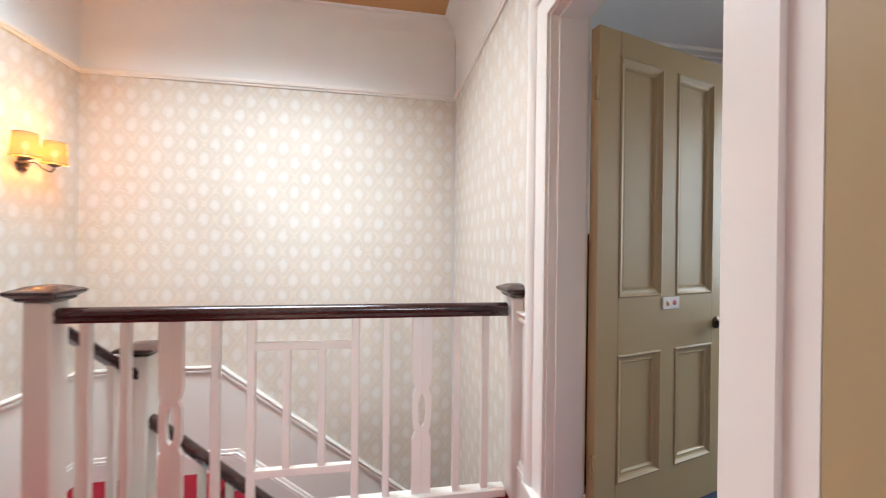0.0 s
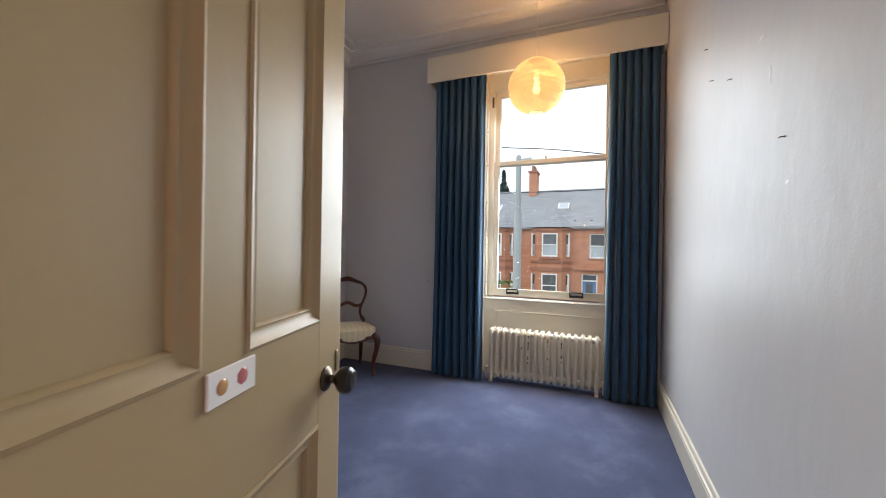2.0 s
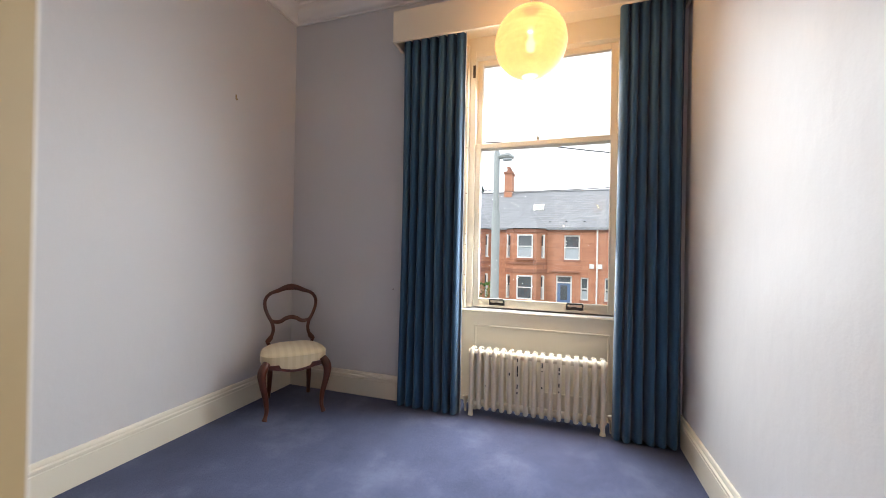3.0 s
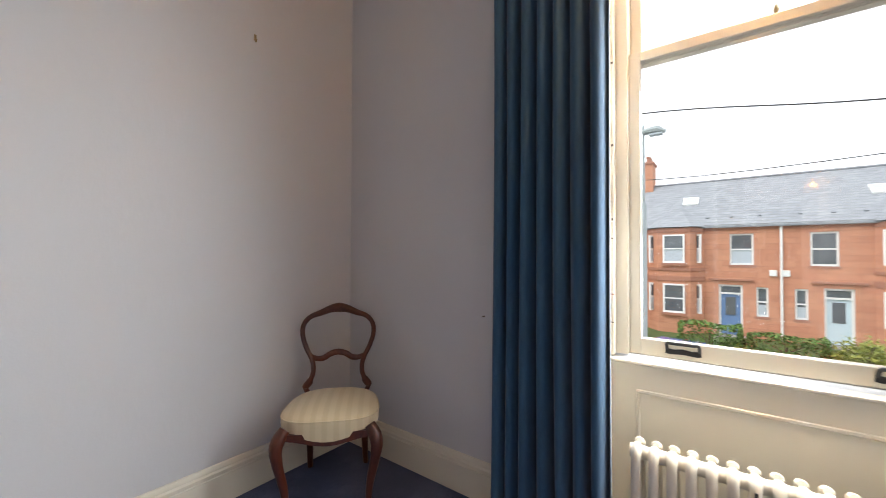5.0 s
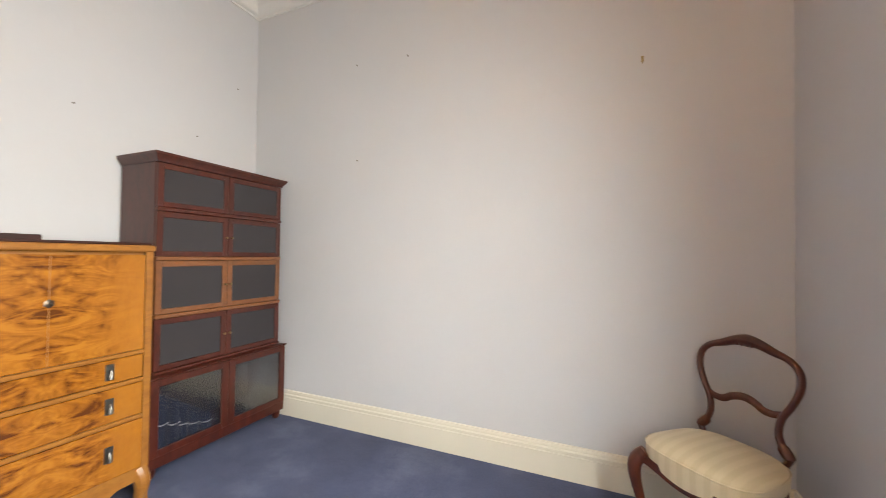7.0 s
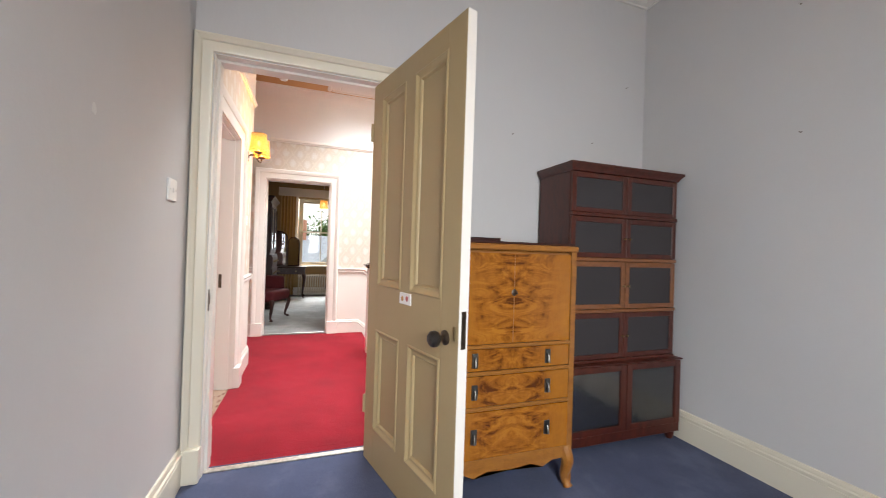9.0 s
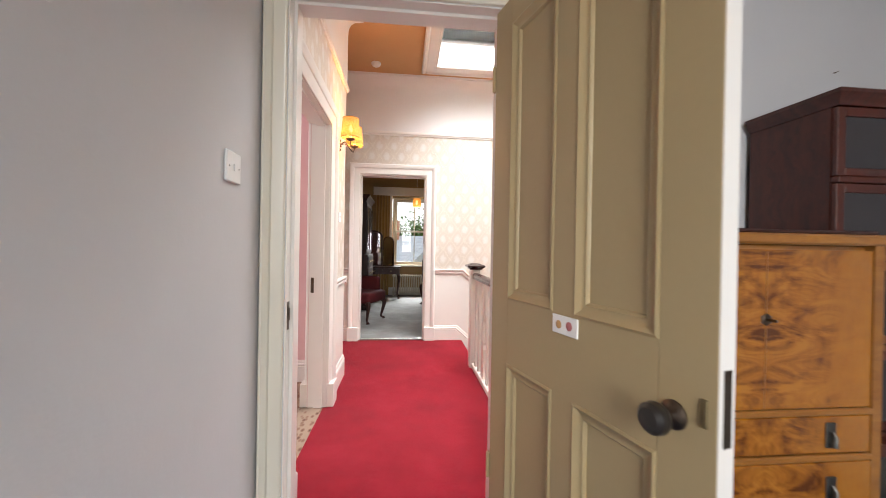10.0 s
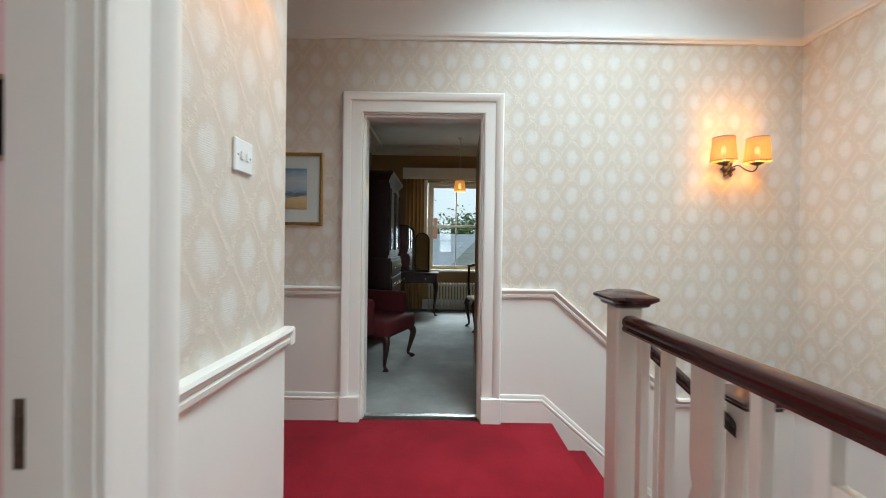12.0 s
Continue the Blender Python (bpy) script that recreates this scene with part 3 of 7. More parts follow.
def architrave(name, axis, plane, lo, hi, top, out, material, bottom=0.0, wide=1.0):
    """Moulded casing round an opening; out is +1 or -1 along the wall's normal."""
    q = lambda u, z: (u, plane, z) if axis == "x" else (plane, u, z)
    pts = [q(lo, bottom), q(lo, top), q(hi, top), q(hi, bottom)]
    n = (0, out, 0) if axis == "x" else (out, 0, 0)
    side = Vector(n).cross(Vector(pts[1]) - Vector(pts[0]))
    if side.dot(Vector(pts[3]) - Vector(pts[0])) > 0:
        pts = pts[::-1]
    ob = structure(name, sweep(B(), pts, [(a * wide, b) for a, b in ARCHI], n), material, "moulded painted door casing", "door casing")
    if bottom == 0.0:
        for u, s in ((lo, -1), (hi, 1)):
            a, b = sorted((u - s * 0.002, u + s * (0.130 * wide + 0.004)))
            c, d = sorted((plane, plane + out * 0.052))
            bx = boxed(a, b, c, d, 0, 0.17, 0.004) if axis == "x" else boxed(c, d, a, b, 0, 0.17, 0.004)
            part("plinth_block", bx, material, ob)
    return ob


def lining(name, axis, c0, c1, lo, hi, top, stop_at, material):
    """Jambs and head inside an opening with a door stop."""
    t = 0.004
    def bx(u0, u1, v0, v1, z0, z1):
        return boxed(u0, u1, v0, v1, z0, z1) if axis == "x" else boxed(v0, v1, u0, u1, z0, z1)
    ob = structure(name, bx(lo, lo + t, c0, c1, 0, top), material, "painted door lining with stop", "door lining")
    part("jamb", bx(hi - t, hi, c0, c1, 0, top), material, ob)
    part("head", bx(lo + t, hi - t, c0, c1, top - t, top), material, ob)
    s0, s1 = stop_at
    part("stop", bx(lo + t, lo + t + 0.013, s0, s1, 0, top - t), material, ob)
    part("stop", bx(hi - t - 0.013, hi - t, s0, s1, 0, top - t), material, ob)
    part("stop", bx(lo + t + 0.013, hi - t - 0.013, s0, s1, top - t - 0.013, top - t), material, ob)
    return ob


architrave("trim_bedroom_door", "y", RX0, DOOR_LO, DOOR_HI, DOOR_Z, 1, CREAM, 0.0, 0.64)
architrave("trim_landing_door", "y", HX1 - 0.006, DOOR_LO, DOOR_HI, DOOR_Z, -1, TRIM)
lining("door_lining_bedroom", "y", HX1 - 0.005, RX0 - 0.001, DOOR_LO, DOOR_HI, DOOR_Z, (HX1 + 0.03, RX0 - 0.055), TRIM)
tagged(part("threshold_strip", boxed(RX0 - 0.075, RX0 - 0.035, DOOR_LO + 0.005, DOOR_HI - 0.005, 0.0, 0.007, 0.002), STRIP), "worn metal carpet strip across the doorway", "threshold strip")

# ---- landing shell ----
PINK_LO, PINK_HI = 1.545, 2.522
PIER = 0.85
RAIL_Y = 3.735
bm = boxed(HX0, HX1, HY0 - 0.02, RAIL_Y + 0.04, -0.25, 0.0)
box(bm, HX0, PIER, 1.55, HY0 - 0.02, -0.25, 0.0)
structure("floor_landing", bm, RED_CARPET, "deep red fitted carpet on the landing", "floor", 0)
structure("floor_door_gap", boxed(HX1, RX0 - 0.1, DOOR_LO, DOOR_HI, -0.2, -0.0005), RED_CARPET, "red carpet running into the doorway", "floor", 0)
SK = (0.0, 1.9, 3.36, 4.70)
bm = B()
box(bm, HX0 - 0.1, SK[0], 1.3, HY1 + 0.1, HZ, HZ + 0.2)
box(bm, SK[1], HX1 + 0.1, 1.3, HY1 + 0.1, HZ, HZ + 0.2)
box(bm, SK[0], SK[1], 1.3, SK[2], HZ, HZ + 0.2)
box(bm, SK[0], SK[1], SK[3], HY1 + 0.1, HZ, HZ + 0.2)
structure("ceiling_landing", bm, TAN, "tan painted ceiling round a rooflight", "ceiling", 0)
bm = B()
for x0, x1, y0, y1 in ((SK[0] - 0.13, SK[1] + 0.13, SK[2] - 0.13, SK[2]), (SK[0] - 0.13, SK[1] + 0.13, SK[3], SK[3] + 0.13), (SK[0] - 0.13, SK[0], SK[2], SK[3]), (SK[1], SK[1] + 0.13, SK[2], SK[3])):
    box(bm, x0, x1, y0, y1, HZ - 0.03, HZ, 0.008)
for x0, x1, y0, y1 in ((SK[0] - 0.16, SK[1] + 0.16, SK[2] - 0.16, SK[2] - 0.11), (SK[0] - 0.16, SK[1] + 0.16, SK[3] + 0.11, SK[3] + 0.16), (SK[0] - 0.16, SK[0] - 0.11, SK[2] - 0.11, SK[3] + 0.11), (SK[1] + 0.11, SK[1] + 0.16, SK[2] - 0.11, SK[3] + 0.11)):
    box(bm, x0, x1, y0, y1, HZ - 0.045, HZ - 0.001, 0.012)
for x0, x1, y0, y1 in ((SK[0] - 0.02, SK[1] + 0.02, SK[2] - 0.02, SK[2] + 0.01), (SK[0] - 0.02, SK[1] + 0.02, SK[3] - 0.01, SK[3] + 0.02), (SK[0] - 0.02, SK[0] + 0.01, SK[2] + 0.01, SK[3] - 0.01), (SK[1] - 0.01, SK[1] + 0.02, SK[2] + 0.01, SK[3] - 0.01)):
    box(bm, x0, x1, y0, y1, HZ + 0.2, HZ + 0.32)
structure("window_rooflight", bm, TRIM, "white framed rooflight over the stairwell", "rooflight")
rl = bpy.data.objects["window_rooflight"]
for x0, x1, y0, y1 in ((SK[0] + 0.001, SK[0] + 0.013, SK[2] + 0.013, SK[3] - 0.013), (SK[1] - 0.013, SK[1] - 0.001, SK[2] + 0.013, SK[3] - 0.013), (SK[0] + 0.001, SK[1] - 0.001, SK[2] + 0.001, SK[2] + 0.013), (SK[0] + 0.001, SK[1] - 0.001, SK[3] - 0.013, SK[3] - 0.001)):
    part("shaft_lining", boxed(x0, x1, y0, y1, HZ - 0.028, HZ + 0.275), TRIM, rl, "white painted shaft board")
gl = part("pane", boxed(SK[0], SK[1], SK[2], SK[3], HZ + 0.28, HZ + 0.286), PANE, rl, "", 0)
gl.visible_shadow = False

# landing walls: paper above the dado, painted dado below, frieze above the picture rail
FD_LO, FD_HI, FD_Z = 2.472, 3.29, 2.08
structure("wall_landing_west", wall_with_holes(B(), "y", HX0 - 0.18, HX0, 1.2, HY1 + 0.1, -2.9, HZ, [(FD_LO, FD_HI, -0.05, FD_Z)]), PAPER, "beige damask wallpaper with pale medallions", "wall", 0)
structure("wall_landing_north", boxed(HX0 - 0.1, HX1 - 0.006, HY1, HY1 + 0.2, -2.9, HZ), PAPER, "beige damask wallpaper above the stairs", "wall", 0)
bm = wall_with_holes(B(), "x", HY0 - 0.13, HY0, PIER, HX1, -0.2, HZ, [(PINK_LO, PINK_HI, -0.05, 2.06)])
structure("wall_landing_south", bm, PAPER, "beige damask wallpaper beside a doorway", "wall", 0)
structure("wall_landing_end", boxed(HX0, PIER, 1.45, 1.55, -0.2, HZ), PAPER, "beige damask wallpaper", "wall", 0)
structure("wall_pier", boxed(PIER, PIER + 0.006, 1.55, HY0 - 0.13, -0.2, HZ), PAPER, "beige damask wallpaper", "wall", 0)
# frieze with coved top
FR = [(0, 0), (0.006, 0), (0.006, 0.50), (0.012, 0.56), (0.03, 0.61), (0.06, 0.65), (0.10, 0.675), (0.105, 0.69), (0.13, 0.697), (0, 0.697)]
bm = sweep(B(), [(PIER, HY0 - 0.10, 2.602), (PIER, HY0, 2.602), (HX1 - 0.006, HY0, 2.602), (HX1 - 0.006, HY1, 2.602), (HX0, HY1, 2.602), (HX0, 1.55, 2.602)], FR, (0, 0, 1))
structure("trim_frieze", bm, FRIEZE, "white painted coved frieze above the picture rail", "frieze")
bm = sweep(B(), [(PIER, HY0 - 0.10, 2.605), (PIER, HY0, 2.605), (HX1 - 0.006, HY0, 2.605), (HX1 - 0.006, HY1, 2.605), (HX0, HY1, 2.605), (HX0, 1.55, 2.605)], [(a + 0.0, b) for a, b in PICRAIL], (0, 0, 1))
structure("trim_picture_rail", bm, TRIM, "white moulded picture rail", "picture rail")


# dado panels, dado rail and skirtings; the slopes follow the stairs
def dado_run(name, pts2, axis, plane, out, drop=3.2):
    """pts2: (along, rail height) on a wall."""
    q = lambda u, z, w=0.0: (u, plane + out * w, z) if axis == "x" else (plane + out * w, u, z)
    n = (0, out, 0) if axis == "x" else (out, 0, 0)
    rings = []
    bm = B()
    for w in (0.0005, 0.004):
        rings.append([q(u, z, w) for u, z in pts2] + [q(u, z - 0.9 if drop is None else z - drop, w) for u, z in pts2[::-1]])
    ring_skin(bm, rings)
    dd = structure("dado_" + name, bm, DADO, "pale painted dado below the rail", "dado", 0)
    prof = [(b, a) for a, b in RAIL]
    bm = sweep(B(), [q(u, z) for u, z in pts2], prof, n)
    part("dado_rail", bm, TRIM, dd)
    return dd


def sloped_skirt(name, pts2, axis, plane, out):
    q = lambda u, z: (u, plane, z) if axis == "x" else (plane, u, z)
    n = (0, out, 0) if axis == "x" else (out, 0, 0)
    prof = [(b, a + 0.004) for a, b in SKIRT]
    return structure("baseboard_" + name, sweep(B(), [q(u, z) for u, z in pts2], prof, n), TRIM, "moulded painted skirting following the stairs", "skirting")


DR = 0.87
dado_run("west_left", [(1.55, DR), (FD_LO - 0.13, DR)], "y", HX0, 1, 0.87)
dado_run("west_right", [(FD_HI + 0.13, DR), (3.774, DR), (4.62, 0.14), (HY1, 0.14)], "y", HX0, 1, 1.2)
dado_run("north", [(HX0, 0.14), (0.66, 0.14), (HX1 - 0.006, -1.40)], "x", HY1, -1, 1.3)
dado_run("south", [(PINK_LO - 0.13, DR), (PIER, DR)], "x", HY0, 1, 0.87)
dado_run("east", [(3.80, DR), (DOOR_HI + 0.13, DR)], "y", HX1 - 0.006, -1, 0.87)
sloped_skirt("west_left", [(1.55, 0), (FD_LO - 0.13, 0)], "y", HX0, 1)
sloped_skirt("west_right", [(FD_HI + 0.13, 0), (3.65, 0), (4.5, -0.73), (HY1, -0.73)], "y", HX0, 1)
sloped_skirt("north", [(HX0, -0.73), (0.75, -0.73), (HX1 - 0.006, -2.22)], "x", HY1, -1)
sloped_skirt("south", [(PINK_LO - 0.13, 0), (PIER, 0)], "x", HY0, 1)
sloped_skirt("east", [(3.80, 0), (DOOR_HI + 0.13, 0)], "y", HX1 - 0.006, -1)
# pier return: dado and skirting turn the corner
bm = boxed(PIER - 0.016, PIER, HY0 - 0.13, HY0 + 0.016, 0, 0.152, 0.003)
structure("baseboard_pier", bm, TRIM, "painted skirting at the pier's corner", "skirting")
bm = boxed(PIER - 0.03, PIER, HY0 - 0.13, HY0 + 0.03, DR - 0.03, DR + 0.034, 0.006)
structure("trim_pier_dado", bm, TRIM, "painted dado rail at the pier's corner", "dado rail")

# stairs: a short flight to the quarter landing, then along the north wall
bm = B()
for i in range(4):
    y0, y1, z = 3.775 + 0.21 * i, 3.775 + 0.21 * (i + 1), -0.1825 * (i + 1)
    box(bm, HX0, 0.66, y0, y1 + 0.02, z - 0.3, z, 0.008)
box(bm, HX0, 0.78, 4.60, HY1, -1.0, -0.73, 0.008)
for i in range(10):
    x0, z = 0.78 + 0.225 * i, -0.73 - 0.18 * (i + 1)
    box(bm, x0 - 0.02, min(x0 + 0.225, HX1 - 0.01), 4.17, HY1, z - 0.3, z, 0.008)
box(bm, 0.66, 0.78, 4.17, 4.60, -1.0, -0.73)
structure("stairs", bm, RED_CARPET, "red carpeted stairs turning down to the floor below", "stairs")
structure("floor_lower", boxed(HX0, HX1, 1.5, HY1, -3.1, -2.9), RED_CARPET, "red carpet on the floor below", "floor", 0)
bm = boxed(0.62, HX1 - 0.006, RAIL_Y - 0.012, RAIL_Y + 0.05, -0.30, -0.002)
box(bm, 0.66, 0.70, RAIL_Y + 0.05, 4.15, -0.75, -0.14)
structure("trim_landing_fascia", bm, TRIM, "painted fascia along the stairwell edge", "fascia", 0)
structure("wall_under_landing", boxed(0.7, HX1, RAIL_Y - 0.1, RAIL_Y + 0.02, -2.9, -0.30), DADO, "pale plaster wall below the landing", "wall", 0)
structure("wall_under_stairs", boxed(HX0, 0.7, 4.4, 4.5, -2.9, -1.0), DADO, "pale plaster wall below the stairs", "wall", 0)

# ---- balustrade ----
bal = thing("balustrade", pose(0, RAIL_Y, 0), "cream painted landing balustrade with cut-out splats and dark handrail", "balustrade")


def newel(name, x, y, z0, ztop, parent):
    bm = boxed(x - 0.048, x + 0.048, y - 0.048, y + 0.048, z0, ztop - 0.055, 0.006)
    p = part(name, bm, TRIM, parent)
    prof = ((0.054, -0.055), (0.064, -0.048), (0.066, -0.040), (0.078, -0.032), (0.088, -0.024), (0.088, -0.014), (0.078, -0.008), (0.060, -0.002), (0.045, 0.006), (0.02, 0.010), (0.002, 0.011))
    rings = [[(x + sx * r, y + sy * r, ztop + z) for sx, sy in ((-1, -1), (1, -1), (1, 1), (-1, 1))] for r, z in prof]
    part("newel_cap", ring_skin(B(), rings), RAILWOOD, p, "dark stained moulded newel cap")
    return p


HANDRAIL = [(-0.026, -0.03), (0.026, -0.03), (0.032, -0.02), (0.027, -0.008), (0.032, 0.002), (0.030, 0.016), (0.022, 0.026), (0.008, 0.031), (-0.008, 0.031), (-0.022, 0.026), (-0.030, 0.016), (-0.032, 0.002), (-0.027, -0.008), (-0.032, -0.02)]


def handrail(name, a, b, parent):
    a, b = Vector(a), Vector(b)
    d = (b - a).normalized()
    side = d.cross(Vector((0, 0, 1))).normalized()
    up = Vector((0, 0, 1))
    rings = [[p + side * u + up * v for u, v in HANDRAIL] for p in (a, b)]
    return part(name, ring_skin(B(), rings), RAILWOOD, parent, "dark stained moulded handrail")


def splat(x, parent):
    """Flat board with a waisted outline and a pierced keyhole."""
    def lerp(t, z):
        for (z0, a), (z1, b) in zip(t, t[1:]):
            if z <= z1:
                return a + (b - a) * (z - z0) / (z1 - z0)
        return t[-1][1]
    outer = ((0.045, 0.045), (0.30, 0.045), (0.335, 0.030), (0.36, 0.040), (0.40, 0.044), (0.50, 0.044), (0.535, 0.030), (0.56, 0.040), (0.60, 0.046), (0.885, 0.046))
    inner = ((0.045, 0.0004), (0.350, 0.0004), (0.37, 0.013), (0.42, 0.018), (0.47, 0.016), (0.50, 0.009), (0.515, 0.0004), (0.885, 0.0004))
    zz = sorted({z for z, _ in outer} | {z for z, _ in inner} | {0.385, 0.44, 0.485})
    bm = B()
    for s in (-1, 1):
        ring_skin(bm, [[(x + s * lerp(inner, z), -0.013, z), (x + s * lerp(outer, z), -0.013, z), (x + s * lerp(outer, z), 0.013, z), (x + s * lerp(inner, z), 0.013, z)] for z in zz])
    part("splat", bm, TRIM, parent, "pierced waisted splat", 0)


newel("newel_post", 0.665, 0, -0.3, 1.02, bal)
newel("newel_post", 2.668, 0, -0.02, 1.02, bal)
handrail("handrail", (0.70, 0, 0.905), (2.606, 0, 0.905), bal)
part("base_rail", boxed(0.71, 2.605, -0.03, 0.03, 0.0, 0.045, 0.006), TRIM, bal)
stick = mesh_of("baluster", boxed(-0.016, 0.016, -0.016, 0.016, 0.043, 0.88, 0.002), TRIM)
for x in (0.81, 0.955, 1.30, 1.445, 1.89, 2.03, 2.36, 2.50):
    ob = new("baluster", stick)
    ob.parent, ob.location = bal, (x, 0, 0)
short = mesh_of("baluster", boxed(-0.016, 0.016, -0.016, 0.016, 0.215, 0.74, 0.002), TRIM)
for x in (1.592, 1.742):
    ob = new("baluster", short)
    ob.parent, ob.location = bal, (x, 0, 0)
for z in (0.195, 0.755):
    part("cross_rail", boxed(1.461, 1.874, -0.014, 0.014, z - 0.018, z + 0.018, 0.002), TRIM, bal)
splat(1.127, bal)
splat(2.195, bal)
# lower flight
low = thing("stair_balustrade", pose(0, 0, 0), "cream painted stair balustrade with dark sloping handrail", "balustrade")
newel("newel_post", 0.80, 4.12, -1.1, 0.69, low)
handrail("handrail", (0.68, RAIL_Y + 0.05, 0.84), (0.78, 4.08, 0.55), low)
handrail("handrail", (0.84, 4.12, 0.30), (2.5, 4.12, -1.10), low)
for i in range(2):
    y = 3.86 + 0.13 * i
    part("baluster", boxed(0.69 + 0.04 * i, 0.722 + 0.04 * i, y - 0.016, y + 0.016, -0.4, 0.78 - 0.11 * i), TRIM, low)
bm = ring_skin(B(), [[(0.84, yy, 0.30 - 1.05), (2.6, yy, -1.18 - 1.05), (2.6, yy, -1.18 - 0.82), (0.84, yy, 0.30 - 0.82)] for yy in (4.09, 4.15)])
part("string", bm, TRIM, low)
for i in range(12):
    x = 0.95 + 0.135 * i
    part("baluster", boxed(x - 0.016, x + 0.016, 4.104, 4.136, 0.30 - 0.843 * (x - 0.84) - 0.84, 0.27 - 0.843 * (x - 0.84)), TRIM, low)

# ---- pink room behind the landing ----
structure("floor_pink_room", boxed(0.9, 3.0, -2.5, HY0 - 0.13, -0.2, -0.001), SWIRL, "brown leaf-patterned carpet", "floor", 0)
structure("floor_pink_gap", boxed(PINK_LO, PINK_HI, HY0 - 0.13, HY0 - 0.02, -0.2, 0.0006), SWIRL, "brown leaf-patterned carpet in the doorway", "floor", 0)
structure("wall_pink_west", boxed(PIER + 0.006, 1.0, -2.5, HY0 - 0.13, -0.2, HZ), PINK, "soft pink painted wall", "wall", 0)
structure("wall_pink_door", wall_with_holes(B(), "x", HY0 - 0.136, HY0 - 0.1305, 1.0, 4.6, -0.2, HZ, [(PINK_LO, PINK_HI, -0.05, 2.06)]), PINK, "soft pink painted wall", "wall", 0)
structure("wall_pink_east", boxed(4.6, 4.7, -2.5, HY0 - 0.137, -0.2, HZ), PINK, "soft pink painted wall", "wall", 0)
structure("wall_pink_south", boxed(0.9, 4.7, -2.7, -2.5, -0.2, HZ), PINK, "soft pink painted wall", "wall", 0)
structure("floor_pink_rest", boxed(3.0, 4.7, -2.5, HY0 - 0.137, -0.2, -0.001), SWIRL, "brown leaf-patterned carpet", "floor", 0)
structure("ceiling_pink_room", boxed(0.9, 4.7, -2.7, HY0 - 0.13, 3.05, 3.2), WHITE, "white ceiling", "ceiling", 0)
structure("baseboard_pink", sweep(B(), [(1.0, HY0 - 0.14, 0), (1.0, -2.5, 0)], SKIRT, (0, 0, 1)), TRIM, "painted skirting board", "skirting")
architrave("trim_pink_door", "x", HY0, PINK_LO, PINK_HI, 2.06, 1, TRIM)
architrave("trim_pink_inner_door", "x", HY0 - 0.136, PINK_LO, PINK_HI, 2.06, -1, TRIM)
lining("door_lining_pink", "x", HY0 - 0.132, HY0 + 0.001, PINK_LO, PINK_HI, 2.06, (HY0 - 0.09, HY0 - 0.03), TRIM)

# ---- far bedroom shell ----
FX, FY0, FY1, FZ = -4.85, 1.69, 5.2, 3.0
structure("floor_far_bedroom", boxed(FX, HX0 - 0.09, FY0, FY1, -0.2, -0.001), GREY_CARPET, "pale grey fitted carpet", "floor", 0)
structure("ceiling_far_bedroom", boxed(FX - 0.1, HX0 - 0.17, FY0 - 0.1, FY1 + 0.1, FZ, FZ + 0.2), WHITE, "white ceiling with faint cornice", "ceiling", 0)
structure("wall_far_window", wall_with_holes(B(), "y", FX - 0.3, FX, FY0 - 0.1, FY1 + 0.1, -3.3, FZ + 0.1, [(2.72, 3.82, 0.74, 2.40)]), GOLDWALL, "gold-brown papered wall round a sash window", "wall", 0)
structure("wall_far_south", boxed(FX, HX0 - 0.18, FY0 - 0.1, FY0, -0.2, FZ), GOLDWALL, "gold-brown papered wall", "wall", 0)
structure("wall_far_north", boxed(FX, HX0 - 0.18, FY1, FY1 + 0.1, -0.2, FZ), GOLDWALL, "gold-brown papered wall", "wall", 0)
structure("wall_far_east", wall_with_holes(B(), "y", HX0 - 0.186, HX0 - 0.1805, FY0, FY1, -0.2, FZ, [(FD_LO, FD_HI, -0.05, FD_Z)]), GOLDWALL, "gold-brown papered wall", "wall", 0)
structure("trim_far_cornice", sweep(B(), [(HX0 - 0.19, FY0, FZ - 0.14), (FX, FY0, FZ - 0.14), (FX, FY1, FZ - 0.14)][::-1], CORN, (0, 0, 1)), WHITE, "white plaster cornice", "cornice")
structure("baseboard_far", sweep(B(), [(FX, FY1, 0), (FX, FY0, 0), (HX0 - 0.19, FY0, 0)], SKIRT, (0, 0, 1)), TRIM, "painted skirting board", "skirting")
architrave("trim_far_door", "y", HX0, FD_LO, FD_HI, FD_Z, 1, TRIM)
lining("door_lining_far", "y", HX0 - 0.185, HX0 + 0.001, FD_LO, FD_HI, FD_Z, (HX0 - 0.13, HX0 - 0.03), TRIM)
tagged(part("threshold_strip", boxed(HX0 - 0.09, HX0 - 0.05, FD_LO + 0.005, FD_HI - 0.005, 0.0, 0.007, 0.002), STRIP), "metal carpet strip across the far doorway", "threshold strip")

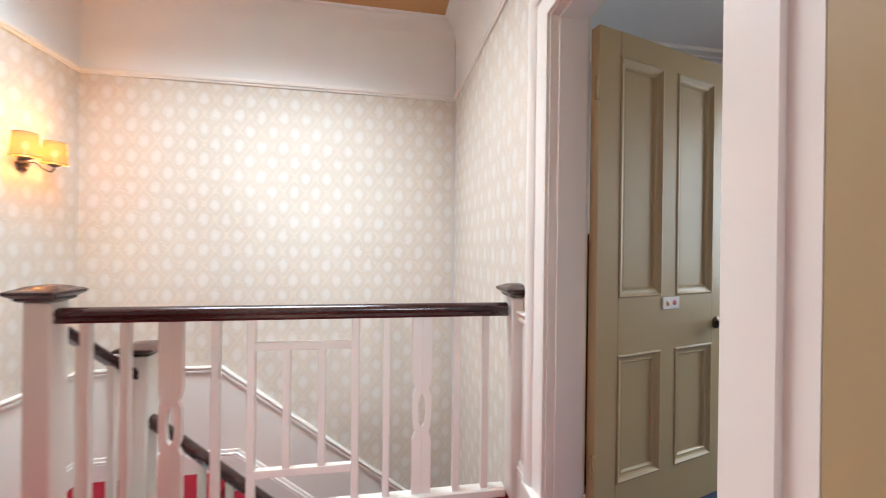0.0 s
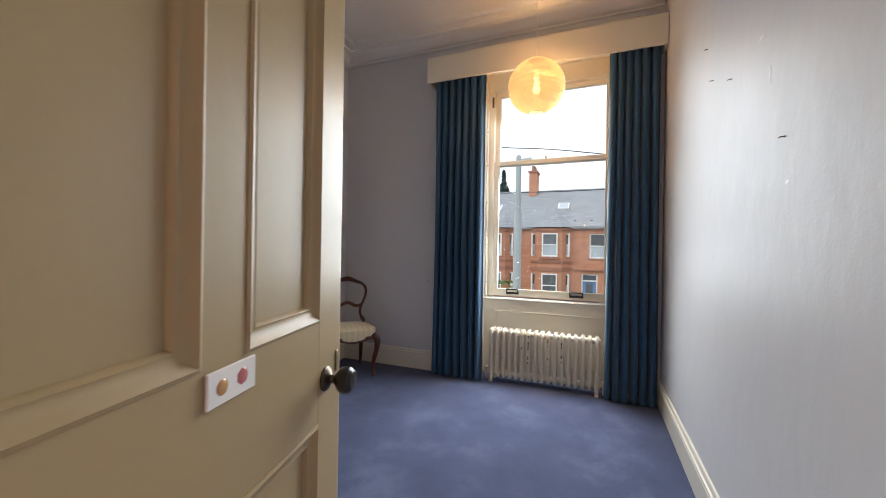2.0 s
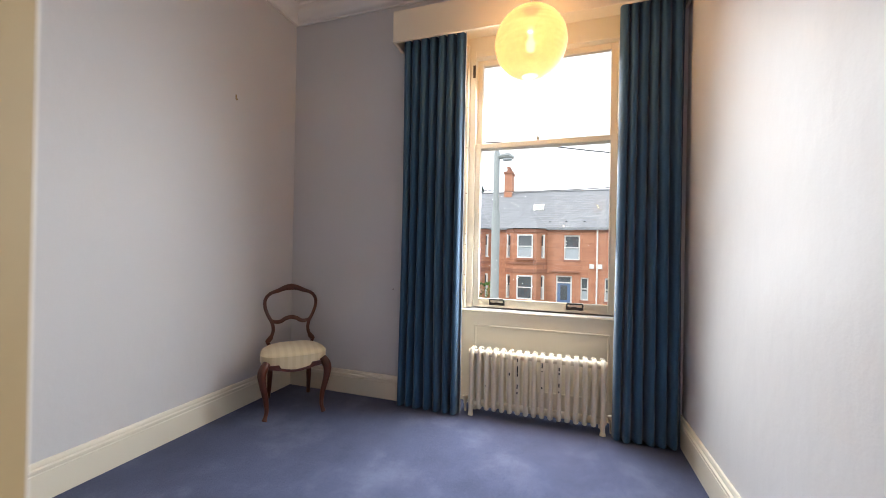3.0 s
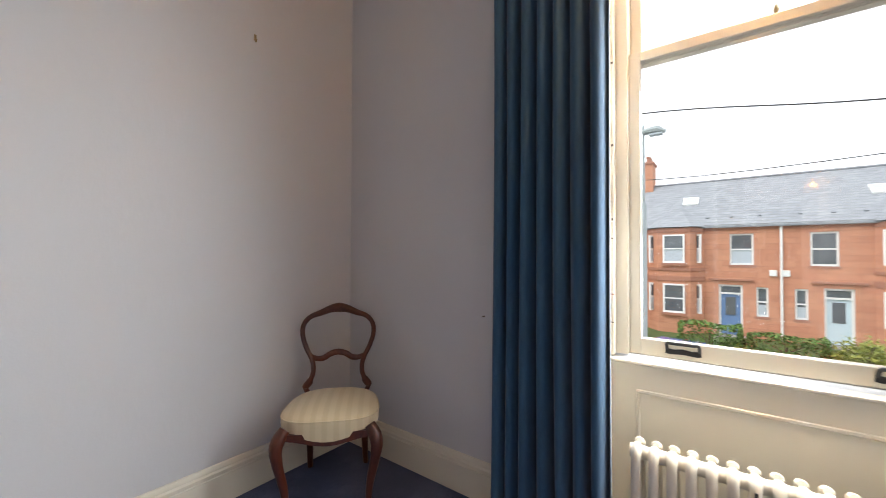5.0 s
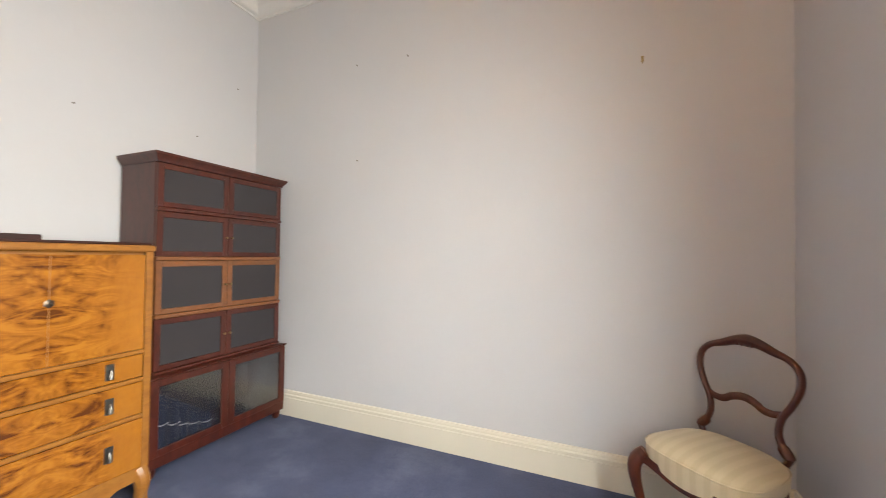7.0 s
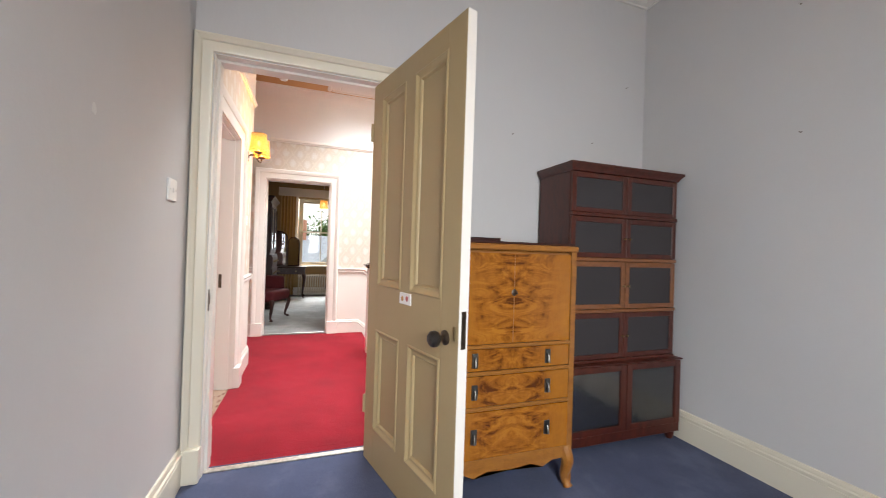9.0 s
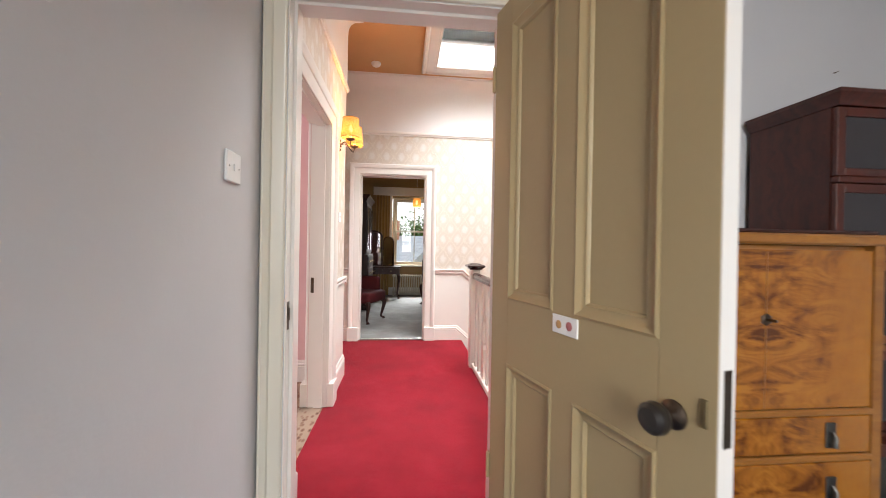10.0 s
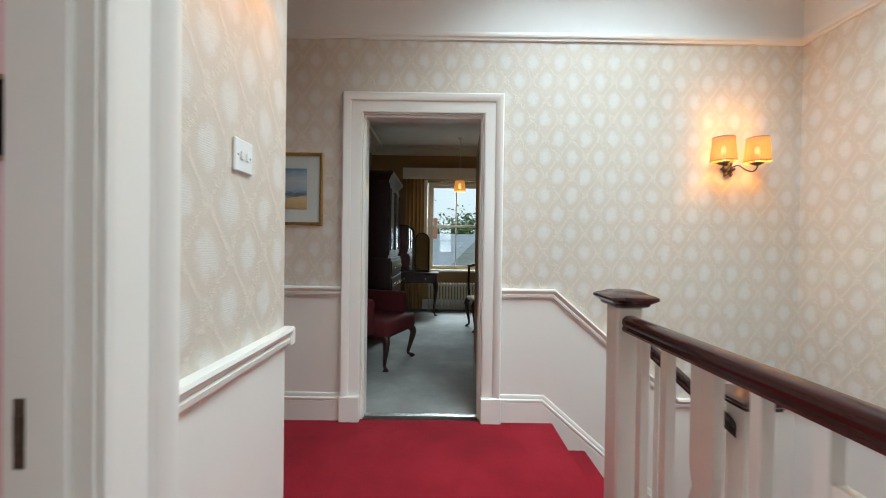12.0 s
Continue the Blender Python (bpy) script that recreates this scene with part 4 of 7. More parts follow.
# ---- panelled doors ----
def panel_door(name, m, w, h, label, knob=True, face=-1):
    """Four-panel door; hinge edge at local x 0, leaf along +x, the seen face at y 0 and its back at y 0.044."""
    d = tagged(new(name), label, "door", "", "structure")
    d.matrix_basis = m
    T = 0.044
    bm = B()
    st, mu = 0.123, 0.095
    lock0, lock1 = 0.745, 0.985
    rows = ((0.20, lock0), (lock1, h - 0.105))
    cols = ((st, (w - mu) / 2), ((w + mu) / 2, w - st))
    box(bm, 0, st, 0, T, 0, h, 0.0015)
    box(bm, w - st, w, 0, T, 0, h, 0.0015)
    for z0, z1 in ((0, rows[0][0]), (lock0, lock1), (rows[1][1], h)):
        box(bm, st, w - st, 0, T, z0, z1)
    for z0, z1 in rows:
        box(bm, cols[0][1], cols[1][0], 0, T, z0, z1)
    leaf = part("leaf", bm, SAND, d)
    part("lock_edge", boxed(w, w + 0.002, 0.001, T - 0.001, 0.001, h - 0.001), TRIM, leaf, "white painted lock edge")
    for c0, c1 in cols:
        for z0, z1 in rows:
            part("panel", boxed(c0, c1, 0.017, T - 0.017, z0, z1), SAND, leaf)
            mould = [(0, 0), (0, -0.002), (0.007, -0.005), (0.012, -0.001), (0.018, 0.005), (0.030, 0.008), (0.036, 0.0065), (0.041, 0.011), (0.043, 0.0175), (0, 0.0175)]
            for yy, sgn in ((0, 1), (T, -1)):
                pts = [(c0, yy, z0), (c1, yy, z0), (c1, yy, z1), (c0, yy, z1), (c0, yy, z0)]
                mid = Vector(((c0 + c1) / 2, yy, (z0 + z1) / 2))
                bm = B()
                for a, b in zip(pts, pts[1:]):
                    a, b = Vector(a), Vector(b)
                    way = (b - a).normalized()
                    inn = (mid - (a + b) / 2)
                    inn -= way * inn.dot(way)
                    inn.normalize()
                    rings = []
                    for p, s in ((a, 1), (b, -1)):
                        rings.append([p + inn * u + way * (s * u) + Vector((0, sgn * v, 0)) for u, v in mould])
                    ring_skin(bm, rings, True, False)
                part("panel_moulding", bm, SAND, leaf)
    return d


def door_knob(d, x, z):
    """Turned dark knob on a bronze rose, standing out of the face at y 0."""
    m = pose(x, 0, z, 90)
    k = part("knob", lathe(B(), [(0.013, 0.026), (0.018, 0.032), (0.029, 0.040), (0.033, 0.051), (0.031, 0.064), (0.022, 0.073), (0.004, 0.076)], 24, m), EBONY, d, "dark turned door knob")
    part("rose", lathe(B(), [(0.030, 0), (0.030, 0.004), (0.026, 0.008), (0.018, 0.012), (0.011, 0.016), (0.010, 0.024), (0.013, 0.028), (0.001, 0.029)], 24, m), BRONZE, k, "dark bronze rose and neck")
    return k


bed_door = panel_door("door_1", pose(2.868, 3.385, 0.008, 0, 0, 14.4), 0.878, 2.112, "sandy painted four-panel door standing open")
door_knob(bed_door, 0.792, 0.84)
part("escutcheon", boxed(0.848, 0.862, -0.004, 0.0, 0.84, 0.895, 0.0015), BRASS, bed_door)
part("latch_plate", boxed(0.8795, 0.8815, 0.012, 0.034, 0.81, 0.955, 0.001), BRONZE, bed_door)
plate = part("finger_plate", boxed(0.398, 0.508, -0.006, 0.0, 0.925, 0.98, 0.002), CERAMIC, bed_door, "white ceramic plate with painted flowers")
part("painted_flower", lathe(B(), [(0.013, 0), (0.011, 0.0012), (0.001, 0.0016)], 9, pose(0.428, -0.006, 0.952, 90)), ORANGE_GLAZE, plate)
part("painted_flower", lathe(B(), [(0.014, 0), (0.011, 0.0012), (0.001, 0.0016)], 7, pose(0.474, -0.006, 0.954, 90)), ROSE_GLAZE, plate)
for z in (0.25, 1.80):
    h = part("hinge", lathe(B(), [(0.007, 0), (0.007, 0.10)], 12, pose(-0.006, -0.004, z)), SAND, bed_door)
    part("hinge_leaf", boxed(-0.02, -0.001, 0.002, 0.004, z, z + 0.1), SAND, h)
pink_door = panel_door("door_2", pose(PINK_HI - 0.006, HY0 - 0.134, 0.008, 0, 0, -92), 0.83, 2.04, "sandy painted four-panel door folded back")
door_knob(pink_door, 0.765, 0.862)
far_door = panel_door("door_3", pose(HX0 - 0.19, 3.332, 0.008, 0, 0, 177.2), 0.80, 2.06, "sandy painted door standing open in the far room")

# ---- bedroom window ----
def sash_window(name, x, lo, hi, z0, z1, meet, label, inward=-1, bars=False):
    """Double-hung sash; glass plane at x, inward is the way to the room."""
    w = tagged(new(name), label, "window", "", "structure")
    s = inward
    def bx(a, b, *r, **k):
        a, b = sorted((x + s * a, x + s * b))
        return boxed(a, b, *r, **k)
    for y0, y1 in ((lo, lo + 0.055), (hi - 0.055, hi)):
        part("window_frame", bx(-0.06, 0.07, y0, y1, z0, z1, 0.003), CREAM, w)
    part("window_frame", bx(-0.06, 0.07, lo + 0.055, hi - 0.055, z1 - 0.05, z1, 0.003), CREAM, w)
    a, b = lo + 0.055, hi - 0.055
    for nm, d, p, q, bot, top in (("lower_sash", 0.012, z0 + 0.004, meet + 0.02, 0.068, 0.04), ("upper_sash", -0.034, meet - 0.02, z1 - 0.05, 0.04, 0.045)):
        sh = part(nm, bx(d, d + 0.04, a, a + 0.045, p, q, 0.003), CREAM, w)
        part("stile", bx(d, d + 0.04, b - 0.045, b, p, q, 0.003), CREAM, sh)
        part("bottom_rail", bx(d, d + 0.04, a + 0.045, b - 0.045, p, p + bot, 0.003), CREAM, sh)
        part("top_rail", bx(d, d + 0.04, a + 0.045, b - 0.045, q - top, q, 0.003), CREAM, sh)
        g = part("pane", bx(d + 0.016, d + 0.020, a + 0.045, b - 0.045, p + bot, q - top), PANE, sh, "", 0)
        g.visible_shadow = False
        if bars:
            part("glazing_bar", bx(d + 0.004, d + 0.034, (a + b) / 2 - 0.011, (a + b) / 2 + 0.011, p + bot, q - top), CREAM, sh)
    return w


WX = 6.50
win = sash_window("window_1", WX, 2.79, 3.94, 0.725, 2.76, 2.005, "white painted double-hung sash window, closed")
part("window_sill", boxed(RX1 + 0.187, WX - 0.071, WIN_LO + 0.013, WIN_HI - 0.013, 0.698, 0.715, 0.005), CREAM, win)
part("apron_panel", boxed(RX1 + 0.198, RX1 + 0.213, WIN_LO + 0.013, WIN_HI - 0.013, 0.0, 0.698), CREAM, win)
bm = B()
for y0, y1, z0, z1 in ((2.88, 3.85, 0.585, 0.60), (2.88, 3.85, 0.13, 0.145), (2.88, 2.895, 0.145, 0.585), (3.835, 3.85, 0.145, 0.585)):
    box(bm, RX1 + 0.190, RX1 + 0.198, y0, y1, z0, z1, 0.003)
part("apron_moulding", bm, CREAM, win)
for y0, y1 in ((WIN_LO + 0.001, WIN_LO + 0.012), (WIN_HI - 0.012, WIN_HI - 0.001)):
    part("shutter_lining", boxed(RX1 - 0.004, WX + 0.06, y0, y1, 0.0, 2.868), CREAM, win)
    part("inner_stop", boxed(WX - 0.11, WX - 0.075, y0 + (0.012 if y0 < 3 else -0.024), y1 + (0.024 if y0 < 3 else -0.012), 0.72, 2.8, 0.004), CREAM, win)
part("head_lining", boxed(RX1 - 0.004, WX + 0.06, WIN_LO + 0.012, WIN_HI - 0.012, 2.868, 2.879), CREAM, win)
part("head_panel", boxed(WX - 0.07, WX - 0.03, WIN_LO + 0.012, WIN_HI - 0.012, 2.755, 2.868), CREAM, win)
part("stone_sill", boxed(WX + 0.062, WX + 0.22, WIN_LO, WIN_HI, 0.62, 0.70), STONETRIM, win)
architrave("trim_window", "y", RX1, WIN_LO, WIN_HI, 2.88, -1, CREAM, 0.001)
for y in (3.115, 3.69):
    plate_out = [(y - 0.062, 0.752), (y - 0.048, 0.748), (y, 0.752), (y + 0.048, 0.748), (y + 0.062, 0.752), (y + 0.058, 0.772), (y + 0.03, 0.768), (y, 0.773), (y - 0.03, 0.768), (y - 0.058, 0.772)]
    lift = part("sash_lift", prism(B(), plate_out, "x", WX - 0.060, WX - 0.051), BLACK, win, "black iron sash lift")
    part("lift_bar", tube(B(), curve_points([(WX - 0.056, y - 0.055, 0.768), (WX - 0.078, y - 0.052, 0.795), (WX - 0.085, y - 0.03, 0.797), (WX - 0.085, y + 0.03, 0.797), (WX - 0.078, y + 0.052, 0.795), (WX - 0.056, y + 0.055, 0.768)], 18), 0.0065, 8), BLACK, lift)
worn = random.Random(12)
for side, y in ((-1, WIN_LO + 0.030), (1, WIN_HI - 0.030)):
    for z in (0.86, 0.98, 1.22, 1.26, 1.30, 1.62, 1.98, 2.30):
        h, d = worn.uniform(0.004, 0.011), worn.uniform(0.003, 0.006)
        part("paint_chip", boxed(WX - 0.1108, WX - 0.109, y - d, y + d, z, z + h), BRONZE if worn.random() < 0.6 else STONETRIM, win, "bare chip in the paint")
    part("sash_fastener", boxed(WX - 0.118, WX - 0.109, y - 0.007, y + 0.007, 1.235, 1.295, 0.003), CREAM, win)
part("sash_cord_peg", lathe(B(), [(0.006, 0), (0.009, 0.012), (0.004, 0.03)], 10, pose(WX - 0.045, 3.40, 2.026)), BRASS, win)
part("pulley", boxed(WX - 0.072, WX - 0.068, 3.89, 3.91, 2.55, 2.65), BRONZE, win)

# ---- bedroom things ----
def curtain(name, x, y0, y1, z0, z1, folds, depth, seed, material, label, lean=0.0):
    """Lined cloth hanging in folds: tighter pleats at the head, deeper and wider at the hem."""
    rnd = random.Random(seed)
    n, rows = folds * 10, 14
    ph = [rnd.uniform(-0.5, 0.5) for _ in range(folds + 2)]
    amp = [rnd.uniform(0.6, 1.25) for _ in range(folds + 2)]
    def at(i, k, side):
        u, v = i / n, k / rows
        f = u * folds
        j = int(f)
        a = amp[j] * (1 - (f - j)) + amp[j + 1] * (f - j)
        p = ph[j] * (1 - (f - j)) + ph[j + 1] * (f - j)
        grow = 0.55 + 0.45 * min(1, (1 - v) * 1.4)
        w = math.sin(2 * math.pi * f + p + 0.35 * math.sin(3 * v + j))
        w = math.copysign(abs(w) ** 0.75, w)
        spread = 1 + 0.05 * (1 - v) * math.sin(2 * v + seed)
        y = (y0 + y1) / 2 + (u - 0.5) * (y1 - y0) * spread + 0.010 * math.cos(2 * math.pi * f + p) + lean * (1 - v)
        return (x + depth * a * grow * w + side * 0.005, y, z0 + (z1 - z0) * v)
    bm = B()
    rings = []
    for k in range(rows + 1):
        rings.append([at(i, k, -1) for i in range(n + 1)] + [at(i, k, 1) for i in range(n, -1, -1)])
    ring_skin(bm, rings)
    cb = thing(name, pose(0, 0, 0), label, "curtain", "bedroom curtains")
    part("drape", bm, material, cb, "", 70)
    return cb


curtain("curtain", 6.118, 3.875, 4.362, 0.012, 2.74, 7, 0.05, 3, CURTAIN, "long blue lined curtain drawn open beside the window")
curtain("curtain", 6.12, 2.515, 2.87, 0.012, 2.74, 6, 0.05, 8, CURTAIN, "long blue lined curtain drawn open beside the window")
pel = thing("pelmet", pose(0, 0, 0), "cream painted board pelmet over the window", "pelmet")
part("front_board", boxed(6.025, 6.045, 2.49, 4.425, 2.70, 2.93, 0.003), CREAM, pel)
part("top_board", boxed(6.045, 6.189, 2.49, 4.425, 2.91, 2.93), CREAM, pel)
part("end_board", boxed(6.045, 6.189, 4.405, 4.425, 2.70, 2.91), CREAM, pel)
part("end_board", boxed(6.045, 6.189, 2.49, 2.508, 2.70, 2.91), CREAM, pel)
part("curtain_track", boxed(6.09, 6.12, 2.509, 4.404, 2.755, 2.775), PLASTIC, pel)
part("track_bracket", boxed(6.09, 6.12, 3.40, 3.43, 2.775, 2.91), PLASTIC, pel)

lan = thing("paper_lantern", pose(5.86, 3.41, 2.45), "lit round rice-paper pendant lantern with wire ribs", "pendant lamp")
R = 0.215
prof = []
for i in range(0, 85):
    a = radians(-76 + 152 * i / 84)
    k = 1.0 + (0.006 if i % 4 == 0 else -0.002)
    prof.append((R * math.cos(a) * k, R * 0.97 * math.sin(a)))
bm = lathe(B(), prof, 40, None, False)
part("shade", bm, LANTERN, lan, "ribbed glowing paper shade", 60)
for s in (-1, 1):
    part("wire_ring", lathe(B(), [(0.050, s * 0.2030), (0.054, s * 0.2035), (0.054, s * 0.2055), (0.050, s * 0.206), (0.050, s * 0.2030)], 24, None, False), BRASS, lan)
part("bulb", lathe(B(), [(0.001, -0.055), (0.02, -0.05), (0.03, -0.03), (0.028, -0.005), (0.015, 0.03), (0.013, 0.06), (0.001, 0.06)], 16), BULBGLOW, lan)
part("lamp_holder", lathe(B(), [(0.016, 0.06), (0.018, 0.065), (0.018, 0.11), (0.008, 0.12), (0.001, 0.12)], 14), PLASTIC, lan)
part("cord", tube(B(), [(0, 0, 0.118), (0.001, 0, 0.45), (0, 0, RZ - 2.45 - 0.03)], 0.003, 6), PLASTIC, lan)
part("ceiling_rose", lathe(B(), [(0.006, RZ - 2.45 - 0.05), (0.02, RZ - 2.45 - 0.04), (0.045, RZ - 2.45 - 0.015), (0.048, RZ - 2.45), (0.001, RZ - 2.45)], 24), PLASTIC, lan)
bulb("lantern_light", (5.86, 3.41, 2.43), 125, (1.0, 0.58, 0.24), 0.04)


# column radiator
rad = thing("radiator", pose(6.195, 3.375, 0) @ Matrix.Diagonal((1, 1, 0.96, 1)), "old cream cast-iron column radiator, chipped", "radiator")
def radiator_section(half):
    bm = B()
    for dx in (-0.052, 0.052):
        tube(bm, curve_points([(dx, 0, 0.08), (dx * 1.02, 0, 0.2), (dx, 0, 0.415), (dx * 0.8, 0, 0.47), (dx * 0.25, 0, 0.488)], 14), [0.017, 0.0165, 0.016, 0.016, 0.016, 0.016, 0.016, 0.016, 0.016, 0.0165, 0.017, 0.018, 0.018, 0.016, 0.012], 10, 0.85)
        tube(bm, [(dx, 0, 0.09), (dx * 0.7, 0, 0.055), (0, 0, 0.05)], [0.017, 0.018, 0.016], 10, 0.85)
    tube(bm, [(0, 0, 0.06), (0, 0, 0.30), (0, 0, 0.475)], 0.0145, 8, 0.85)
    for z in (0.075, 0.453):
        lathe(bm, [(0.001, -half), (0.024, -half), (0.026, -half * 0.5), (0.026, half * 0.5), (0.024, half), (0.001, half)], 12, pose(0, 0, z, 90))
    return mesh_of("column", bm, RADPAINT)
NCOL, PITCH = 17, 0.0545
sec = radiator_section(PITCH / 2)
for i in range(NCOL):
    ob = new("column", sec)
    ob.parent, ob.location = rad, (0, (i - (NCOL - 1) / 2) * PITCH, 0)
for i in (0, NCOL - 1):
    for dx in (-0.052, 0.052):
        part("foot", tube(B(), [(dx, (i - (NCOL - 1) / 2) * PITCH, 0.10), (dx * 1.05, (i - (NCOL - 1) / 2) * PITCH, 0.03), (dx * 1.15, (i - (NCOL - 1) / 2) * PITCH, 0.001)], [0.017, 0.015, 0.02], 10), RADPAINT, rad)
for s in (-1, 1):
    v = part("valve", lathe(B(), [(0.013, 0), (0.013, 0.03), (0.02, 0.034), (0.02, 0.055), (0.008, 0.06), (0.001, 0.06)], 12, pose(0, s * 0.49, 0.06)), RADPAINT, rad)
    part("pipe", tube(B(), [(0, s * 0.462, 0.072), (0, s * 0.49, 0.072), (0, s * 0.49, 0.0)], 0.009, 8), RADPAINT, v)
chip = random.Random(5)
for i in range(16):
    c = chip.choice((5, 5, 7, 10, 10, 10, 11, 14))
    z, L = chip.uniform(0.2, 0.44), chip.uniform(0.006, 0.03)
    part("paint_chip", boxed(-0.0702, -0.0672, (c - 8) * PITCH - 0.004, (c - 8) * PITCH + 0.004, z, z + L), BLACK, rad)


# balloon-back chair
def balloon_chair(m):
    ch = thing("side_chair", m, "carved walnut balloon-back chair with cream damask seat in the corner", "chair")
    # seat: tapered, domed, with a shaped front
    rim = []
    for i in range(48):
        a = 2 * math.pi * i / 48
        c, s = math.cos(a), math.sin(a)
        k = (abs(c) ** 3.2 + abs(s) ** 3.2) ** (-1 / 3.2)
        x, y = 0.256 * k * c, 0.216 * k * s
        x *= 1 - 0.16 * (y + 0.2) / 0.4
        rim.append((x, y))
    rings = []
    for k, z in ((0.90, 0.385), (0.985, 0.392), (1.0, 0.405), (1.005, 0.43), (1.0, 0.445), (0.985, 0.453), (0.93, 0.463), (0.8, 0.474), (0.6, 0.483), (0.35, 0.488), (0.08, 0.490)):
        sag = 0.036 if z < 0.4 else 0.012 if z < 0.41 else 0.0
        rings.append([(x * k, y * k, z - 0.02 - sag * max(0, -y / 0.216) ** 2 * (0.55 + 0.45 * math.cos(math.pi * x / 0.22))) for x, y in rim])
    seat = part("seat", ring_skin(B(), rings), DAMASK, ch, "cream striped damask seat", 50)
    pts = [(x * 1.003, y * 1.003, 0.429) for x, y in rim] + [(rim[0][0] * 1.003, rim[0][1] * 1.003, 0.429)]
    part("piping", tube(B(), pts, 0.0035, 6), DAMASK, seat)
    # seat rails with a serpentine front
    bm = B()
    front = []
    for i in range(41):
        x = -0.20 + 0.4 * i / 40
        front.append((x, 0.353 - 0.036 * (0.55 + 0.45 * math.cos(math.pi * x / 0.22))))
    prism(bm, front + [(0.20, 0.375), (-0.20, 0.375)], "y", -0.209, -0.190)
    bmesh.ops.triangulate(bm, faces=[f for f in bm.faces if len(f.verts) > 4])
    part("front_rail", bm, CHAIRWOOD, ch)
    for s in (-1, 1):
        part("side_rail", tube(B(), [(s * 0.212, -0.18, 0.372), (s * 0.195, 0, 0.375), (s * 0.165, 0.18, 0.378)], 0.018, 8), CHAIRWOOD, ch)
        leg = curve_points([(s * 0.200, -0.185, 0.392), (s * 0.232, -0.212, 0.335), (s * 0.228, -0.212, 0.26), (s * 0.203, -0.192, 0.14), (s * 0.196, -0.188, 0.06), (s * 0.206, -0.200, 0.018), (s * 0.212, -0.205, 0.0)], 24)
        rad_ = [0.026, 0.03, 0.032, 0.033, 0.032, 0.031, 0.029, 0.027, 0.025, 0.0235, 0.022, 0.021, 0.0195, 0.0185, 0.0175, 0.0165, 0.0155, 0.015, 0.0145, 0.0145, 0.015, 0.017, 0.019, 0.0185, 0.016]
        part("front_leg", tube(B(), leg, rad_, 12), CHAIRWOOD, ch)
        back = curve_points([(s * 0.155, 0.185, 0.40), (s * 0.155, 0.195, 0.25), (s * 0.158, 0.225, 0.1), (s * 0.162, 0.262, 0.0)], 14)
        part("back_leg", tube(B(), back, [0.021] * 8 + [0.019, 0.018, 0.0175, 0.017, 0.0165, 0.016, 0.016], 8), CHAIRWOOD, ch)
    part("back_rail", boxed(-0.16, 0.16, 0.175, 0.2, 0.352, 0.395, 0.003), CHAIRWOOD, ch)
    # balloon frame, tilted back
    def P(x, z):
        return (x, 0.185 + 0.09 * (z - 0.42) + 0.05 * (z - 0.42) ** 2 - 0.10 * (0.185 ** 2 - x * x), z)
    half = [(0.155, 0.39), (0.166, 0.43), (0.178, 0.46), (0.156, 0.49), (0.138, 0.54), (0.146, 0.60), (0.178, 0.66), (0.202, 0.725), (0.200, 0.785), (0.164, 0.828), (0.105, 0.85), (0.045, 0.872), (0.0, 0.878)]
    ctrl = [P(-x, z) for x, z in half] + [P(x, z) for x, z in half[::-1][1:]]
    pts = curve_points(ctrl, 96)
    rr = []
    for i in range(97):
        z = pts[i].z
        u = abs(i - 48) / 48
        rr.append(0.0175 + 0.016 * max(0, 1 - u * 4.5) + (0.008 if 0.455 < z < 0.492 else 0))
    bk = part("backrest", tube(B(), pts, rr, 12, 0.8), CHAIRWOOD, ch, "carved balloon back")
    mid = [P(-0.160, 0.622), P(-0.12, 0.608), P(-0.08, 0.610), P(-0.045, 0.630), P(0, 0.640), P(0.045, 0.630), P(0.08, 0.610), P(0.12, 0.608), P(0.160, 0.622)]
    part("mid_rail", tube(B(), curve_points(mid, 32), [0.013 + 0.004 * math.sin(math.pi * i / 32) for i in range(33)], 10, 0.7), CHAIRWOOD, ch)
    for x in (-0.03, -0.012, 0.012, 0.03):
        part("carving", lathe(B(), [(0.001, 0), (0.009, 0.002), (0.006, 0.006), (0.001, 0.008)], 8, pose(*P(x, 0.862), 90) @ pose(0, 0, 0.017)), CHAIRWOOD, bk)
    return ch


balloon_chair(pose(5.812, 5.084, 0, 0, 0, -44) @ Matrix.Diagonal((0.91, 0.91, 0.98, 1)))


